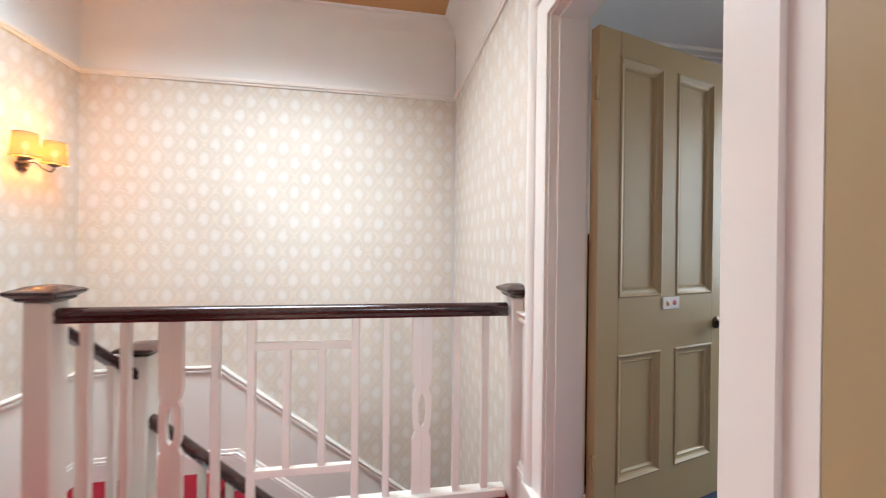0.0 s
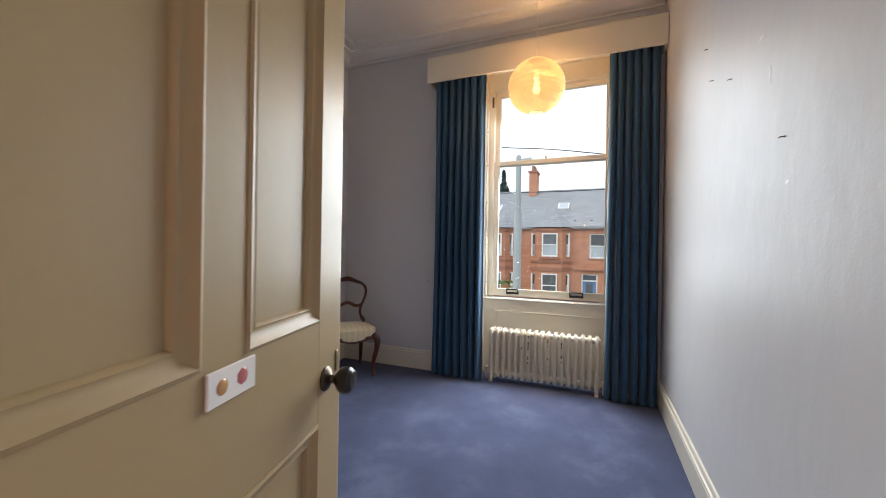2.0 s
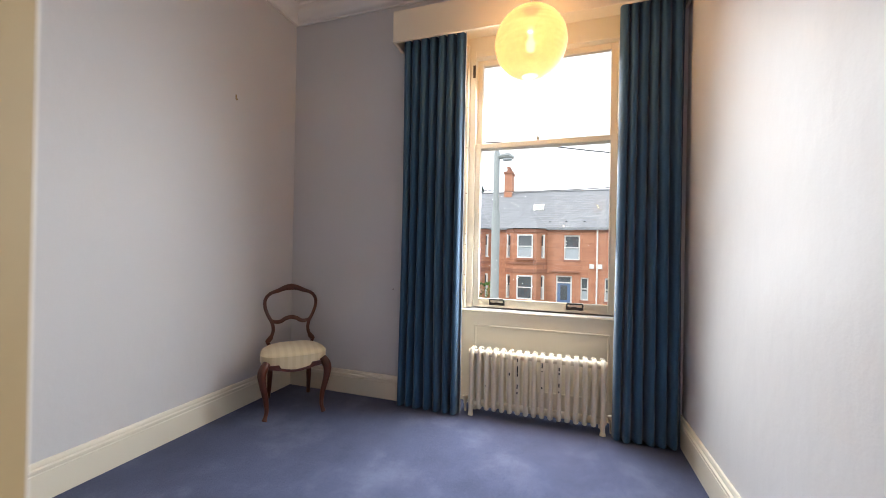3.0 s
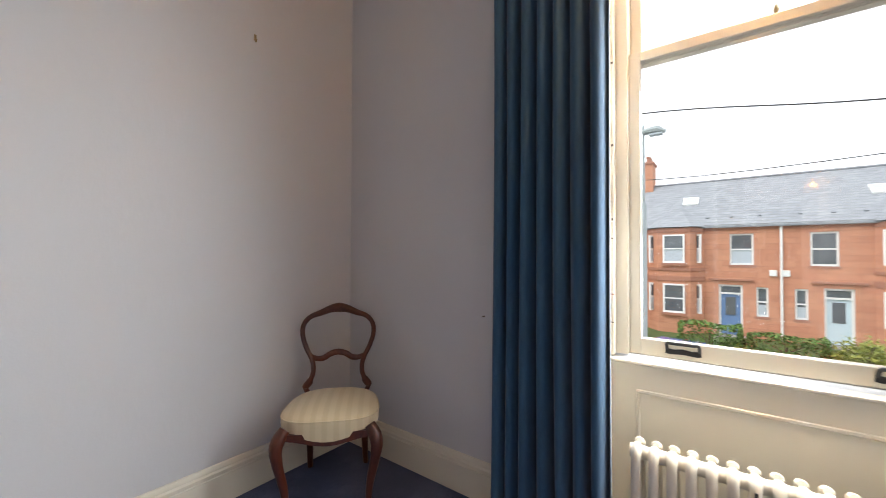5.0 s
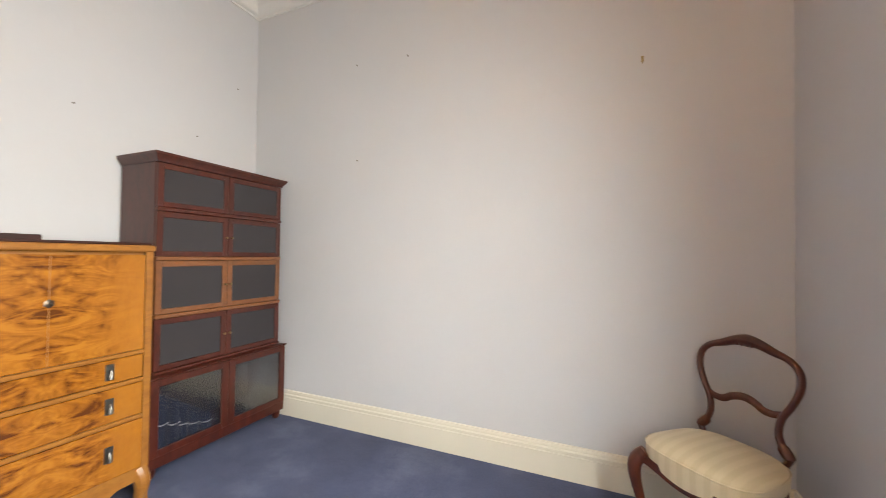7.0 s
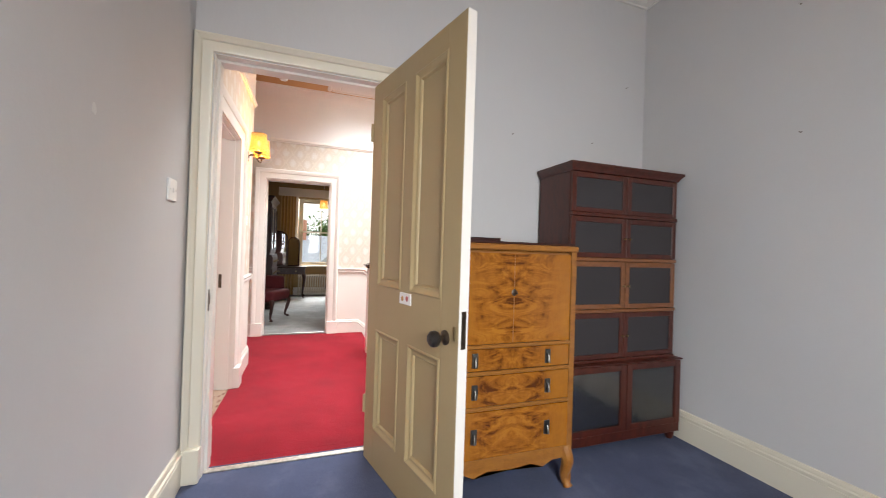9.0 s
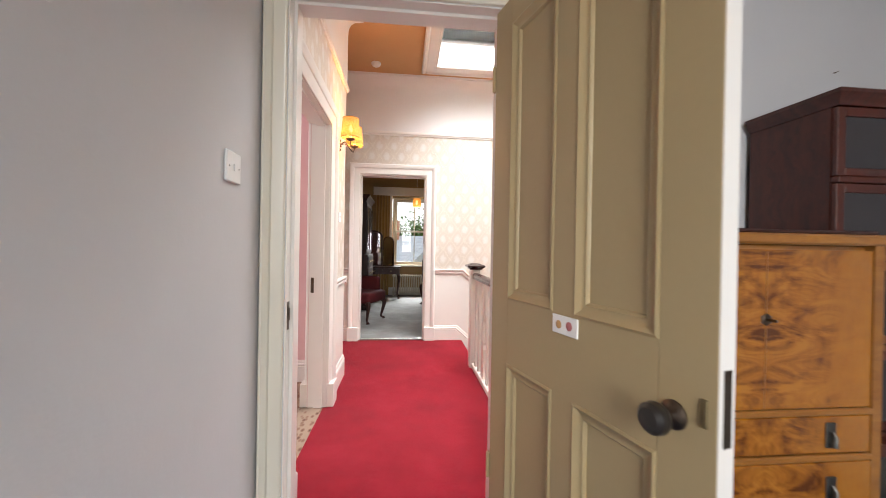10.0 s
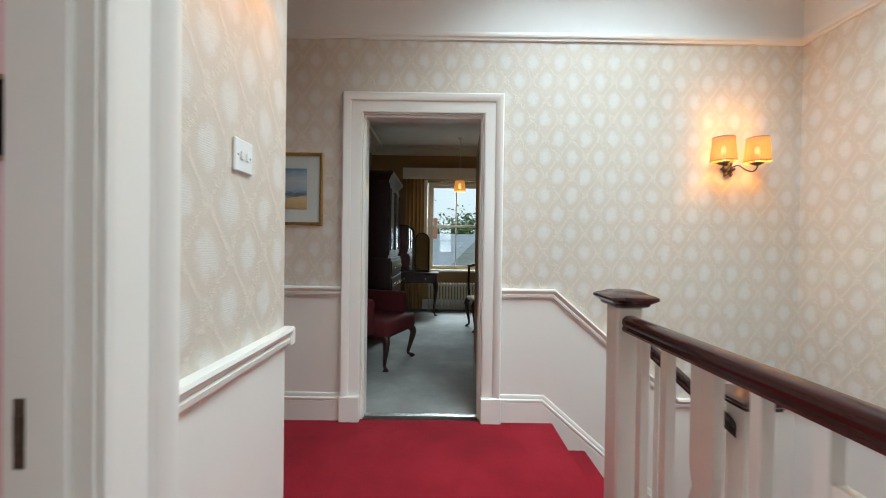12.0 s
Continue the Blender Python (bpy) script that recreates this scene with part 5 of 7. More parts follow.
# walnut bureau
def bureau(m):
    b = thing("bureau", m, "figured walnut drop-front bureau with three drawers against the wall", "bureau")
    W, D, H = 0.72, 0.44, 1.235
    hw = W / 2
    # local: y across (centre 0), x front at 0, back at -D
    part("carcass", boxed(-D, -0.02, -hw + 0.012, hw - 0.012, 0.16, H - 0.03, 0.003), WALNUT, b)
    part("top", boxed(-D - 0.005, 0.016, -hw - 0.006, hw + 0.006, H - 0.03, H, 0.006), WALNUT, b, "moulded walnut top")
    part("top_band", boxed(-D, -0.006, -hw, hw, H, H + 0.012, 0.004), MAHOGANY, b, "dark top edge")
    part("gallery", boxed(-D + 0.01, -D + 0.10, -hw + 0.03, 0.10, H + 0.012, H + 0.042, 0.004), MAHOGANY, b, "dark low gallery board")
    for s in (-1, 1):
        prism_out = [(s * (hw - 0.03), 0.0), (s * hw, 0.0), (s * hw, H - 0.03), (s * (hw - 0.03), H - 0.03)]
        part("stile", ring_skin(B(), [[(x, y, z) for y, z in prism_out] for x in (-0.03, 0.004)]), WALNUT, b)
    # drop front in two book-matched halves
    fall = part("drop_front", boxed(-0.02, 0.0, -hw + 0.032, 0.0, 0.755, H - 0.045, 0.0), BURR, b, "burr walnut drop front")
    part("fall_half", boxed(-0.02, 0.0, 0.0002, hw - 0.032, 0.755, H - 0.045, 0.0), BURR, fall)
    part("stringing", boxed(-0.0005, 0.0008, -0.0015, 0.0015, 0.75, H - 0.05), WALNUT, fall)
    e = part("lock_plate", lathe(B(), [(0.017, 0), (0.017, 0.002), (0.012, 0.004), (0.001, 0.004)], 6, pose(0.0, 0.0, 1.0, 0, 90)), BRONZE, fall)
    part("key", tube(B(), [(0.004, 0, 1.0), (0.03, 0, 1.0)], 0.004, 6), BRONZE, e)
    rows = ((0.628, 0.732), (0.460, 0.605), (0.215, 0.437))
    for i, (z0, z1) in enumerate(rows):
        dr = part("drawer", boxed(-0.02, 0.002 + 0.004 * i, -hw + 0.032, hw - 0.032, z0, z1, 0.003), BURR, b, "burr walnut drawer front")
        part("drawer_rail", boxed(-0.02, 0.008, -hw + 0.031, hw - 0.031, z1 + 0.002, z1 + 0.021, 0.004), WALNUT, b)
        for y in (-0.2, 0.2):
            zc = (z0 + z1) / 2
            x = 0.002 + 0.004 * i
            h = part("drawer_pull", boxed(x, x + 0.004, y - 0.016, y + 0.016, zc - 0.035, zc + 0.035, 0.003), PEWTER, dr, "tarnished pendant pull")
            part("pendant", tube(B(), [(x + 0.006, y, zc + 0.012), (x + 0.014, y, zc), (x + 0.012, y, zc - 0.028)], [0.004, 0.006, 0.009], 8), PEWTER, h)
    # shaped apron and bracket feet
    ap = [(-hw + 0.03, 0.215), (-hw + 0.03, 0.155), (-0.24, 0.15), (-0.19, 0.125), (-0.12, 0.15), (0, 0.14), (0.12, 0.15), (0.19, 0.125), (0.24, 0.15), (hw - 0.03, 0.155), (hw - 0.03, 0.215)]
    bm = prism(B(), ap, "x", -0.02, 0.004)
    bmesh.ops.triangulate(bm, faces=[f for f in bm.faces if len(f.verts) > 4])
    part("apron", bm, WALNUT, b)
    for s in (-1, 1):
        part("front_foot", tube(B(), curve_points([(-0.02, s * (hw - 0.03), 0.20), (0.0, s * (hw - 0.02), 0.13), (-0.012, s * (hw - 0.028), 0.05), (0.002, s * (hw - 0.02), 0.012), (0.006, s * (hw - 0.018), 0.0)], 12), [0.032, 0.034, 0.034, 0.032, 0.028, 0.025, 0.022, 0.02, 0.019, 0.02, 0.024, 0.027, 0.022], 10), WALNUT, b)
        part("back_foot", boxed(-D, -D + 0.04, s * (hw - 0.035) - 0.02, s * (hw - 0.035) + 0.02, 0.0, 0.17), WALNUT, b)
    return b


bureau(pose(3.425, 4.01, 0))


# sectional glazed bookcase
def bookcase(m):
    k = thing("bookcase", m, "mahogany sectional bookcase with glazed doors, nearly empty", "bookcase")
    W, D = 0.84, 0.33
    hw = W / 2
    zs = (0.545, 0.85, 1.165, 1.435, 1.70)
    part("cornice", ring_skin(B(), [[(-D, -hw - o, z), (o, -hw - o, z), (o, hw + o, z), (-D, hw + o, z)] for o, z in ((0.004, 1.695), (0.008, 1.705), (0.012, 1.712), (0.024, 1.728), (0.028, 1.732), (0.028, 1.745))]), REDWOOD, k)
    for i in range(4):
        z0, z1 = zs[i], zs[i + 1]
        wood_ = AMBERWOOD if i == 1 else REDWOOD
        sec_ = part("section", boxed(-D, -0.022, -hw, -hw + 0.018, z0, z1), REDWOOD, k, "glazed shelf section")
        part("side_panel", boxed(-D, -0.022, hw - 0.018, hw, z0, z1), REDWOOD, sec_)
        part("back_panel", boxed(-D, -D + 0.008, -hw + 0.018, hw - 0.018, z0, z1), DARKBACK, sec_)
        part("shelf", boxed(-D + 0.008, -0.022, -hw + 0.018, hw - 0.018, z0, z0 + 0.018), REDWOOD, sec_)
        part("lip", boxed(-0.022, 0.006, -hw, hw, z0 - 0.006, z0 + 0.016, 0.003), wood_ if i != 2 else AMBERWOOD, sec_)
        for s in (-1, 1):
            a, b = sorted((s * 0.002, s * (hw - 0.002)))
            d = part("glazed_door", boxed(-0.020, -0.002, a, a + 0.032, z0 + 0.018, z1 - 0.008, 0.002), wood_, k, "glazed door with wooden frame")
            part("door_stile", boxed(-0.020, -0.002, b - 0.032, b, z0 + 0.018, z1 - 0.008, 0.002), wood_, d)
            part("door_rail", boxed(-0.020, -0.002, a + 0.032, b - 0.032, z0 + 0.018, z0 + 0.046, 0.002), wood_, d)
            part("door_rail", boxed(-0.020, -0.002, a + 0.032, b - 0.032, z1 - 0.040, z1 - 0.008, 0.002), wood_, d)
            part("pane", boxed(-0.012, -0.009, a + 0.030, b - 0.030, z0 + 0.044, z1 - 0.038), OPAQUEPANE, d, "", 0).visible_shadow = False
            if i in (0, 1, 2):
                part("door_knob", lathe(B(), [(0.004, 0), (0.004, 0.008), (0.008, 0.012), (0.006, 0.018), (0.001, 0.019)], 10, pose(-0.002, a + 0.016 if s > 0 else b - 0.016, (z0 + z1) / 2, 0, 90)), BRASS, d)
    # deeper base unit
    o = 0.035
    base = part("base_unit", boxed(-D, o - 0.022, -hw - 0.03, -hw - 0.01, 0.075, 0.53), REDWOOD, k)
    part("side_panel", boxed(-D, o - 0.022, hw + 0.01, hw + 0.03, 0.075, 0.53), REDWOOD, base)
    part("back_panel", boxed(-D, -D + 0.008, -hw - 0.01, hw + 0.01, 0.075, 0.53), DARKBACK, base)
    part("bottom_board", boxed(-D + 0.008, o - 0.022, -hw - 0.01, hw + 0.01, 0.075, 0.10), REDWOOD, base)
    part("top_board", ring_skin(B(), [[(-D, -hw - 0.03 - e, z), (o + e, -hw - 0.03 - e, z), (o + e, hw + 0.03 + e, z), (-D, hw + 0.03 + e, z)] for e, z in ((0.0, 0.53), (0.006, 0.534), (0.006, 0.540), (-0.02, 0.547))]), REDWOOD, base)
    part("plinth", boxed(o - 0.022, o - 0.004, -hw - 0.03, hw + 0.03, 0.06, 0.118, 0.004), REDWOOD, base)
    for s in (-1, 1):
        a, b = sorted((s * 0.002, s * (hw + 0.028)))
        d = part("glazed_door", boxed(o - 0.020, o, a, a + 0.042, 0.12, 0.528, 0.002), REDWOOD, k, "large glazed base door")
        part("door_stile", boxed(o - 0.020, o, b - 0.042, b, 0.12, 0.528, 0.002), REDWOOD, d)
        part("door_rail", boxed(o - 0.020, o, a + 0.042, b - 0.042, 0.12, 0.155, 0.002), REDWOOD, d)
        part("door_rail", boxed(o - 0.020, o, a + 0.042, b - 0.042, 0.49, 0.528, 0.002), REDWOOD, d)
        part("pane", boxed(o - 0.012, o - 0.009, a + 0.040, b - 0.040, 0.153, 0.492), CASEGLASS, d, "", 0).visible_shadow = False
        part("foot", lathe(B(), [(0.018, 0.0), (0.024, 0.01), (0.03, 0.04), (0.026, 0.06), (0.032, 0.075)], 14, pose(o - 0.05, s * (hw - 0.0), 0)), REDWOOD, k)
        part("back_foot", boxed(-D + 0.005, -D + 0.045, s * (hw - 0.02) - 0.02, s * (hw - 0.02) + 0.02, 0, 0.075), REDWOOD, k)
    return k


bookcase(pose(3.20, 4.93, 0))
# folded navy cloths behind the base unit's glass
rnd = random.Random(2)
for i in range(5):
    y = 4.60 + 0.065 * i
    h = 0.30 - 0.045 * i
    t = thing("folded_cloth", pose(3.05, y, 0.10, 0, 0, rnd.uniform(-8, 8)), "navy patterned folded cloth standing in the bookcase", "cloth", "cloths in the bookcase")
    part("fold", boxed(-0.09, 0.09, -0.026, 0.026, 0, h, 0.02, 3), NAVY, t)
    part("band", boxed(-0.091, 0.092, -0.027, 0.027, h * 0.45, h * 0.45 + 0.008, 0.003), PLASTIC, t)
t = thing("glass_dish", pose(3.05, 5.16, 0.1), "clear shallow glass dish inside the bookcase", "dish")
part("bowl", lathe(B(), [(0.05, 0), (0.07, 0.01), (0.10, 0.05), (0.105, 0.09), (0.10, 0.09), (0.094, 0.05), (0.06, 0.016), (0.001, 0.014)], 20), CASEGLASS, t)

# nails, hooks and marks left on the walls
def nail(m, label="small bent nail remaining in the plaster wall"):
    t = thing("wall_nail", m, label, "nail", "old nails in the bedroom walls")
    part("shank", tube(B(), [(0, 0, 0), (0, 0, 0.010), (0, 0.003, 0.014)], 0.0018, 6), BRONZE, t)
    part("plug", lathe(B(), [(0.0045, 0), (0.004, 0.001), (0.001, 0.0012)], 8), BRONZE, t)
for x, z in ((3.807, 2.531), (4.208, 2.521), (3.82, 1.86)):
    nail(pose(x, RY1, z, 90))
for x, z in ((4.20, 1.50), (4.65, 1.85), (5.0, 2.14), (4.9, 1.95), (4.45, 2.2)):
    nail(pose(x, RY0, z, -90))
for y, z in ((4.3, 1.98), (4.95, 2.0), (5.25, 2.45)):
    nail(pose(RX0, y, z, 0, 90))
hk = thing("picture_hook", pose(5.581, RY1, 2.228), "small brass picture hook nailed to the wall", "hook")
part("plate", boxed(-0.006, 0.006, -0.003, 0, -0.012, 0.02, 0.001), BRASS, hk)
part("hook", tube(B(), [(0, -0.003, -0.01), (0, -0.006, -0.02), (0, -0.014, -0.018), (0, -0.015, -0.008)], 0.0025, 6), BRASS, hk)
nail(pose(RX1, 4.46, 0.86, 0, -90), "small wall plug mark beside the curtain")


FILLER = paint("pale_wall_filler", (0.66, 0.66, 0.66), 0.4, 0.1, 60, 0.1)
rnd = random.Random(9)
for x, z, w, h in ((4.37, 1.86, 0.05, 0.02), (4.18, 1.37, 0.03, 0.012), (3.72, 1.56, 0.03, 0.05), (4.30, 1.72, 0.012, 0.06), (4.05, 1.98, 0.02, 0.03), (3.95, 1.80, 0.014, 0.05)):
    t = thing("filler_patch", pose(x, RY0, z, -90), "pale smear of filler on the painted plaster wall", "filler patch", "filler patches")
    rim = []
    for i in range(11):
        a = 2 * math.pi * i / 11
        k = rnd.uniform(0.6, 1.0)
        rim.append((w / 2 * k * math.cos(a), h / 2 * k * math.sin(a)))
    part("smear", prism(B(), rim, "z", -0.0005, 0.0009), FILLER, t, "", 0)


def switch_plate(name, m, w, h, rockers, label):
    s = thing(name, m, label, "light switch", "light switches")
    part("plate", boxed(-w / 2, w / 2, -0.009, 0, -h / 2, h / 2, 0.003), PLASTIC, s)
    for i in range(rockers):
        x = (i - (rockers - 1) / 2) * 0.026
        part("rocker", boxed(x - 0.006, x + 0.006, -0.013, -0.009, -0.012, 0.012, 0.002), PLASTIC, s)
    for x in (-w * 0.35, w * 0.35):
        part("screw", lathe(B(), [(0.003, 0), (0.002, 0.001), (0.001, 0.0012)], 8, pose(x, -0.009, 0, 90)), PEWTER, s)


switch_plate("light_switch", pose(3.105, RY0, 1.42, 0, 0, 180), 0.096, 0.096, 1, "white plastic light switch by the bedroom door")
switch_plate("light_switch", pose(1.13, HY0, 1.42, 0, 0, 180), 0.087, 0.087, 2, "white plastic double light switch on the wallpaper")
for m, lab in ((pose(PINK_LO + 0.004, HY0 - 0.11, 0.89, 0, 0, 90), "dark metal strike plate in the pink room's jamb"), (pose(RX0 - 0.03, DOOR_LO + 0.004, 0.90, 0, 0, 180), "dark metal strike plate in the bedroom jamb")):
    t = thing("strike_plate", m, lab, "strike plate", "strike plates")
    part("plate", boxed(-0.011, 0.011, -0.002, 0, -0.055, 0.055), BRONZE, t)
    part("keeper", boxed(-0.008, 0.008, -0.006, -0.003, -0.02, 0.03, 0.001), BRONZE, t)

# ---- landing things ----
def sconce(m, label):
    """Two-arm wall light; local y is out of the wall, arms along x."""
    s = thing("wall_sconce", m, label, "wall light", "landing wall lights")
    bp = part("backplate", lathe(B(), [(0.001, -0.004), (0.036, 0.0), (0.040, 0.006), (0.030, 0.012), (0.022, 0.016), (0.016, 0.024), (0.001, 0.028)], 8, pose(0, 0, 0, -90)), BRONZE, s, "leafy bronze backplate")
    for a in range(6):
        an = math.pi * 2 * a / 6
        part("leaf", tube(B(), [(0.02 * math.cos(an), 0.008, 0.02 * math.sin(an)), (0.04 * math.cos(an), 0.012, 0.045 * math.sin(an)), (0.05 * math.cos(an), 0.004, 0.06 * math.sin(an))], [0.008, 0.012, 0.002], 6), BRONZE, bp)
    for sx in (-1, 1):
        arm = curve_points([(0.0, 0.02, 0.0), (sx * 0.03, 0.06, 0.015), (sx * 0.055, 0.09, -0.02), (sx * 0.085, 0.11, -0.035), (sx * 0.108, 0.115, -0.012), (sx * 0.11, 0.115, 0.012)], 22)
        ar = part("arm", tube(B(), arm, 0.0045, 8), BRONZE, s)
        M = pose(sx * 0.11, 0.115, 0.0)
        part("drip_pan", lathe(B(), [(0.001, 0.0), (0.008, 0.002), (0.03, 0.012), (0.038, 0.02), (0.034, 0.022), (0.012, 0.016), (0.001, 0.016)], 18, M), BRONZE, ar)
        part("candle_tube", lathe(B(), [(0.011, 0.016), (0.011, 0.075), (0.001, 0.075)], 12, M), CERAMIC, ar)
        part("bulb", lathe(B(), [(0.001, 0.074), (0.012, 0.08), (0.016, 0.095), (0.01, 0.115), (0.001, 0.128)], 12, M), BULBGLOW, ar)
        part("shade", lathe(B(), [(0.074, 0.028), (0.071, 0.065), (0.066, 0.12), (0.062, 0.178), (0.060, 0.178), (0.064, 0.12), (0.069, 0.065), (0.072, 0.028), (0.074, 0.028)], 28, M, False), SHADEGLOW, ar, "glowing orange fabric shade")
        for z, r in ((0.028, 0.0745), (0.178, 0.0625)):
            part("trim_band", lathe(B(), [(r, z - 0.003), (r + 0.001, z), (r, z + 0.003), (r - 0.003, z + 0.003), (r - 0.003, z - 0.003), (r, z - 0.003)], 28, M, False), GOLDCLOTH, ar)
        w = m @ Vector((sx * 0.11, 0.115, 0.10))
        bulb("sconce_light", w, 14.0, (1.0, 0.38, 0.06), 0.03)


sconce(pose(HX0, 4.94, 1.735, 0, 0, -90), "bronze two-arm wall light with lit orange shades")
sconce(pose(1.235, HY0, 2.0), "bronze two-arm wall light with lit orange shades beside a doorway")


def framed(name, m, w, h, border, mount, frame_mat, mount_mat, art_mat, label):
    """Framed picture; local y out of the wall is negative."""
    f = thing(name, m, label, "picture")
    prof = [(0, 0), (0, 0.016), (0.004, 0.02), (border * 0.6, 0.016), (border - 0.002, 0.01), (border, 0.006), (border, 0)]
    pts = [(-w / 2, -h / 2), (w / 2, -h / 2), (w / 2, h / 2), (-w / 2, h / 2)]
    bm = B()
    for i in range(4):
        a, b = pts[i], pts[(i + 1) % 4]
        rings = []
        for (px, pz) in (a, b):
            sx, sz = (1 if px < 0 else -1), (1 if pz < 0 else -1)
            rings.append([(px + sx * u, -v, pz + sz * u) for u, v in prof])
        ring_skin(bm, rings, True, False)
    part("frame", bm, frame_mat, f)
    part("mount", boxed(-w / 2 + border - 0.002, w / 2 - border + 0.002, -0.006, -0.001, -h / 2 + border - 0.002, h / 2 - border + 0.002), mount_mat, f)
    bm = boxed(-w / 2 + border + mount, w / 2 - border - mount, -0.008, -0.0062, -h / 2 + border + mount, h / 2 - border - mount)
    part("print", bm, art_mat, f)
    g = part("glass", boxed(-w / 2 + border, w / 2 - border, -0.0105, -0.0085, -h / 2 + border, h / 2 - border), PANE, f, "", 0)
    g.visible_shadow = False


framed("framed_print", pose(HX0, 1.885, 1.56, 0, 0, 90), 0.64, 0.49, 0.022, 0.085, GILT, MOUNT, SEA, "gilt-framed seascape print with ivory mount on the landing")
framed("framed_drawing", pose(1.0, 1.74, 1.555, 0, 0, 90), 0.225, 0.255, 0.014, 0.045, GILT, GREYMOUNT, SKETCH, "small framed pale drawing with grey mount on pink wall")
sd = thing("smoke_detector", pose(-0.05, 2.67, HZ), "round white smoke detector on the ceiling", "smoke detector")
part("base", lathe(B(), [(0.001, 0), (0.055, 0), (0.055, -0.012), (0.001, -0.012)], 24), PLASTIC, sd)
part("cover", lathe(B(), [(0.050, -0.012), (0.048, -0.026), (0.036, -0.036), (0.001, -0.038)], 24), PLASTIC, sd)

# ---- far bedroom things ----
sash_window("window_2", FX - 0.15, 2.74, 3.80, 0.74, 2.38, 1.56, "white painted sash window with glazing bars", 1, True)
w2 = bpy.data.objects["window_2"]
part("window_sill", boxed(FX - 0.08, FX + 0.05, 2.66, 3.88, 0.70, 0.738, 0.006), TRIM, w2)
for y0, y1 in ((2.62, 2.72), (3.82, 3.92)):
    part("shutter_case", boxed(FX + 0.001, FX + 0.04, y0, y1, 0.738, 2.40), TRIM, w2)
pl = thing("pelmet", pose(0, 0, 0), "cream painted board pelmet in the far bedroom", "pelmet")
part("front_board", boxed(FX + 0.16, FX + 0.18, 2.28, 4.24, 2.40, 2.60, 0.003), TRIM, pl)
part("top_board", boxed(FX + 0.002, FX + 0.16, 2.28, 4.24, 2.58, 2.60), TRIM, pl)
curtain("curtain", FX + 0.09, 2.32, 2.66, 0.012, 2.50, 5, 0.03, 11, GOLDCLOTH, "long gold curtain drawn open in the far bedroom")
curtain("curtain", FX + 0.09, 3.88, 4.20, 0.012, 2.50, 5, 0.03, 12, GOLDCLOTH, "long gold curtain drawn open in the far bedroom")
rad2 = thing("radiator", pose(FX + 0.12, 3.25, 0), "white column radiator under the far window", "radiator")
for i in range(18):
    ob = new("column", sec)
    ob.parent, ob.location = rad2, (0, (i - 8.5) * PITCH, 0.02)
for i in (0, 17):
    part("foot", tube(B(), [(0, (i - 8.5) * PITCH, 0.11), (0, (i - 8.5) * PITCH, 0.0)], 0.017, 8), RADPAINT, rad2)
pd = thing("pendant_lamp", pose(-4.15, 3.295, 0.24), "lit pendant lamp with small pleated orange shade", "pendant lamp")
part("shade", lathe(B(), [(0.10, 1.86), (0.096, 1.92), (0.08, 2.04), (0.078, 2.04), (0.094, 1.92), (0.098, 1.86), (0.10, 1.86)], 32, None, False), SHADEGLOW, pd)
part("cord", tube(B(), [(0, 0, 2.0), (0, 0, FZ - 0.24)], 0.004, 6), PLASTIC, pd)
part("bulb", lathe(B(), [(0.001, 1.9), (0.03, 1.92), (0.025, 1.97), (0.01, 2.0)], 12), BULBGLOW, pd)
part("ceiling_rose", lathe(B(), [(0.01, FZ - 0.28), (0.045, FZ - 0.25), (0.045, FZ - 0.24)], 16), PLASTIC, pd)
bulb("pendant_light", (-4.15, 3.295, 2.10), 5, (1.0, 0.6, 0.25), 0.04)

# bureau bookcase with a glazed upper part
tb = thing("secretaire_bookcase", pose(-3.2, 1.74, 0), "tall dark mahogany secretaire with glazed top and brass pulls", "bookcase")
part("lower_case", boxed(-0.55, 0.55, 0.0, 0.62, 0.06, 1.02, 0.006), MAHOGANY, tb)
part("plinth", boxed(-0.56, 0.56, 0.0, 0.63, 0.0, 0.06, 0.006), MAHOGANY, tb)
up = part("upper_case", boxed(-0.53, 0.53, 0.0, 0.58, 1.02, 2.02, 0.004), MAHOGANY, tb)
part("cornice", ring_skin(B(), [[(-0.53 - o, 0, z), (0.53 + o, 0, z), (0.53 + o, 0.58 + o, z), (-0.53 - o, 0.58 + o, z)] for o, z in ((0.0, 2.02), (0.015, 2.04), (0.03, 2.07), (0.06, 2.10), (0.065, 2.13))]), MAHOGANY, tb)
for x0, x1 in ((-0.52, -0.005), (0.005, 0.52)):
    d = part("glazed_door", boxed(x0, x1, 0.58, 0.595, 1.06, 1.99, 0.003), MAHOGANY, up)
    part("pane", boxed(x0 + 0.06, x1 - 0.06, 0.595, 0.599, 1.13, 1.92), CASEGLASS, d, "", 0)
    part("door_moulding", boxed(x0 + 0.045, x0 + 0.06, 0.595, 0.61, 1.12, 1.93, 0.004), MAHOGANY, d)
    part("door_moulding", boxed(x1 - 0.06, x1 - 0.045, 0.595, 0.61, 1.12, 1.93, 0.004), MAHOGANY, d)
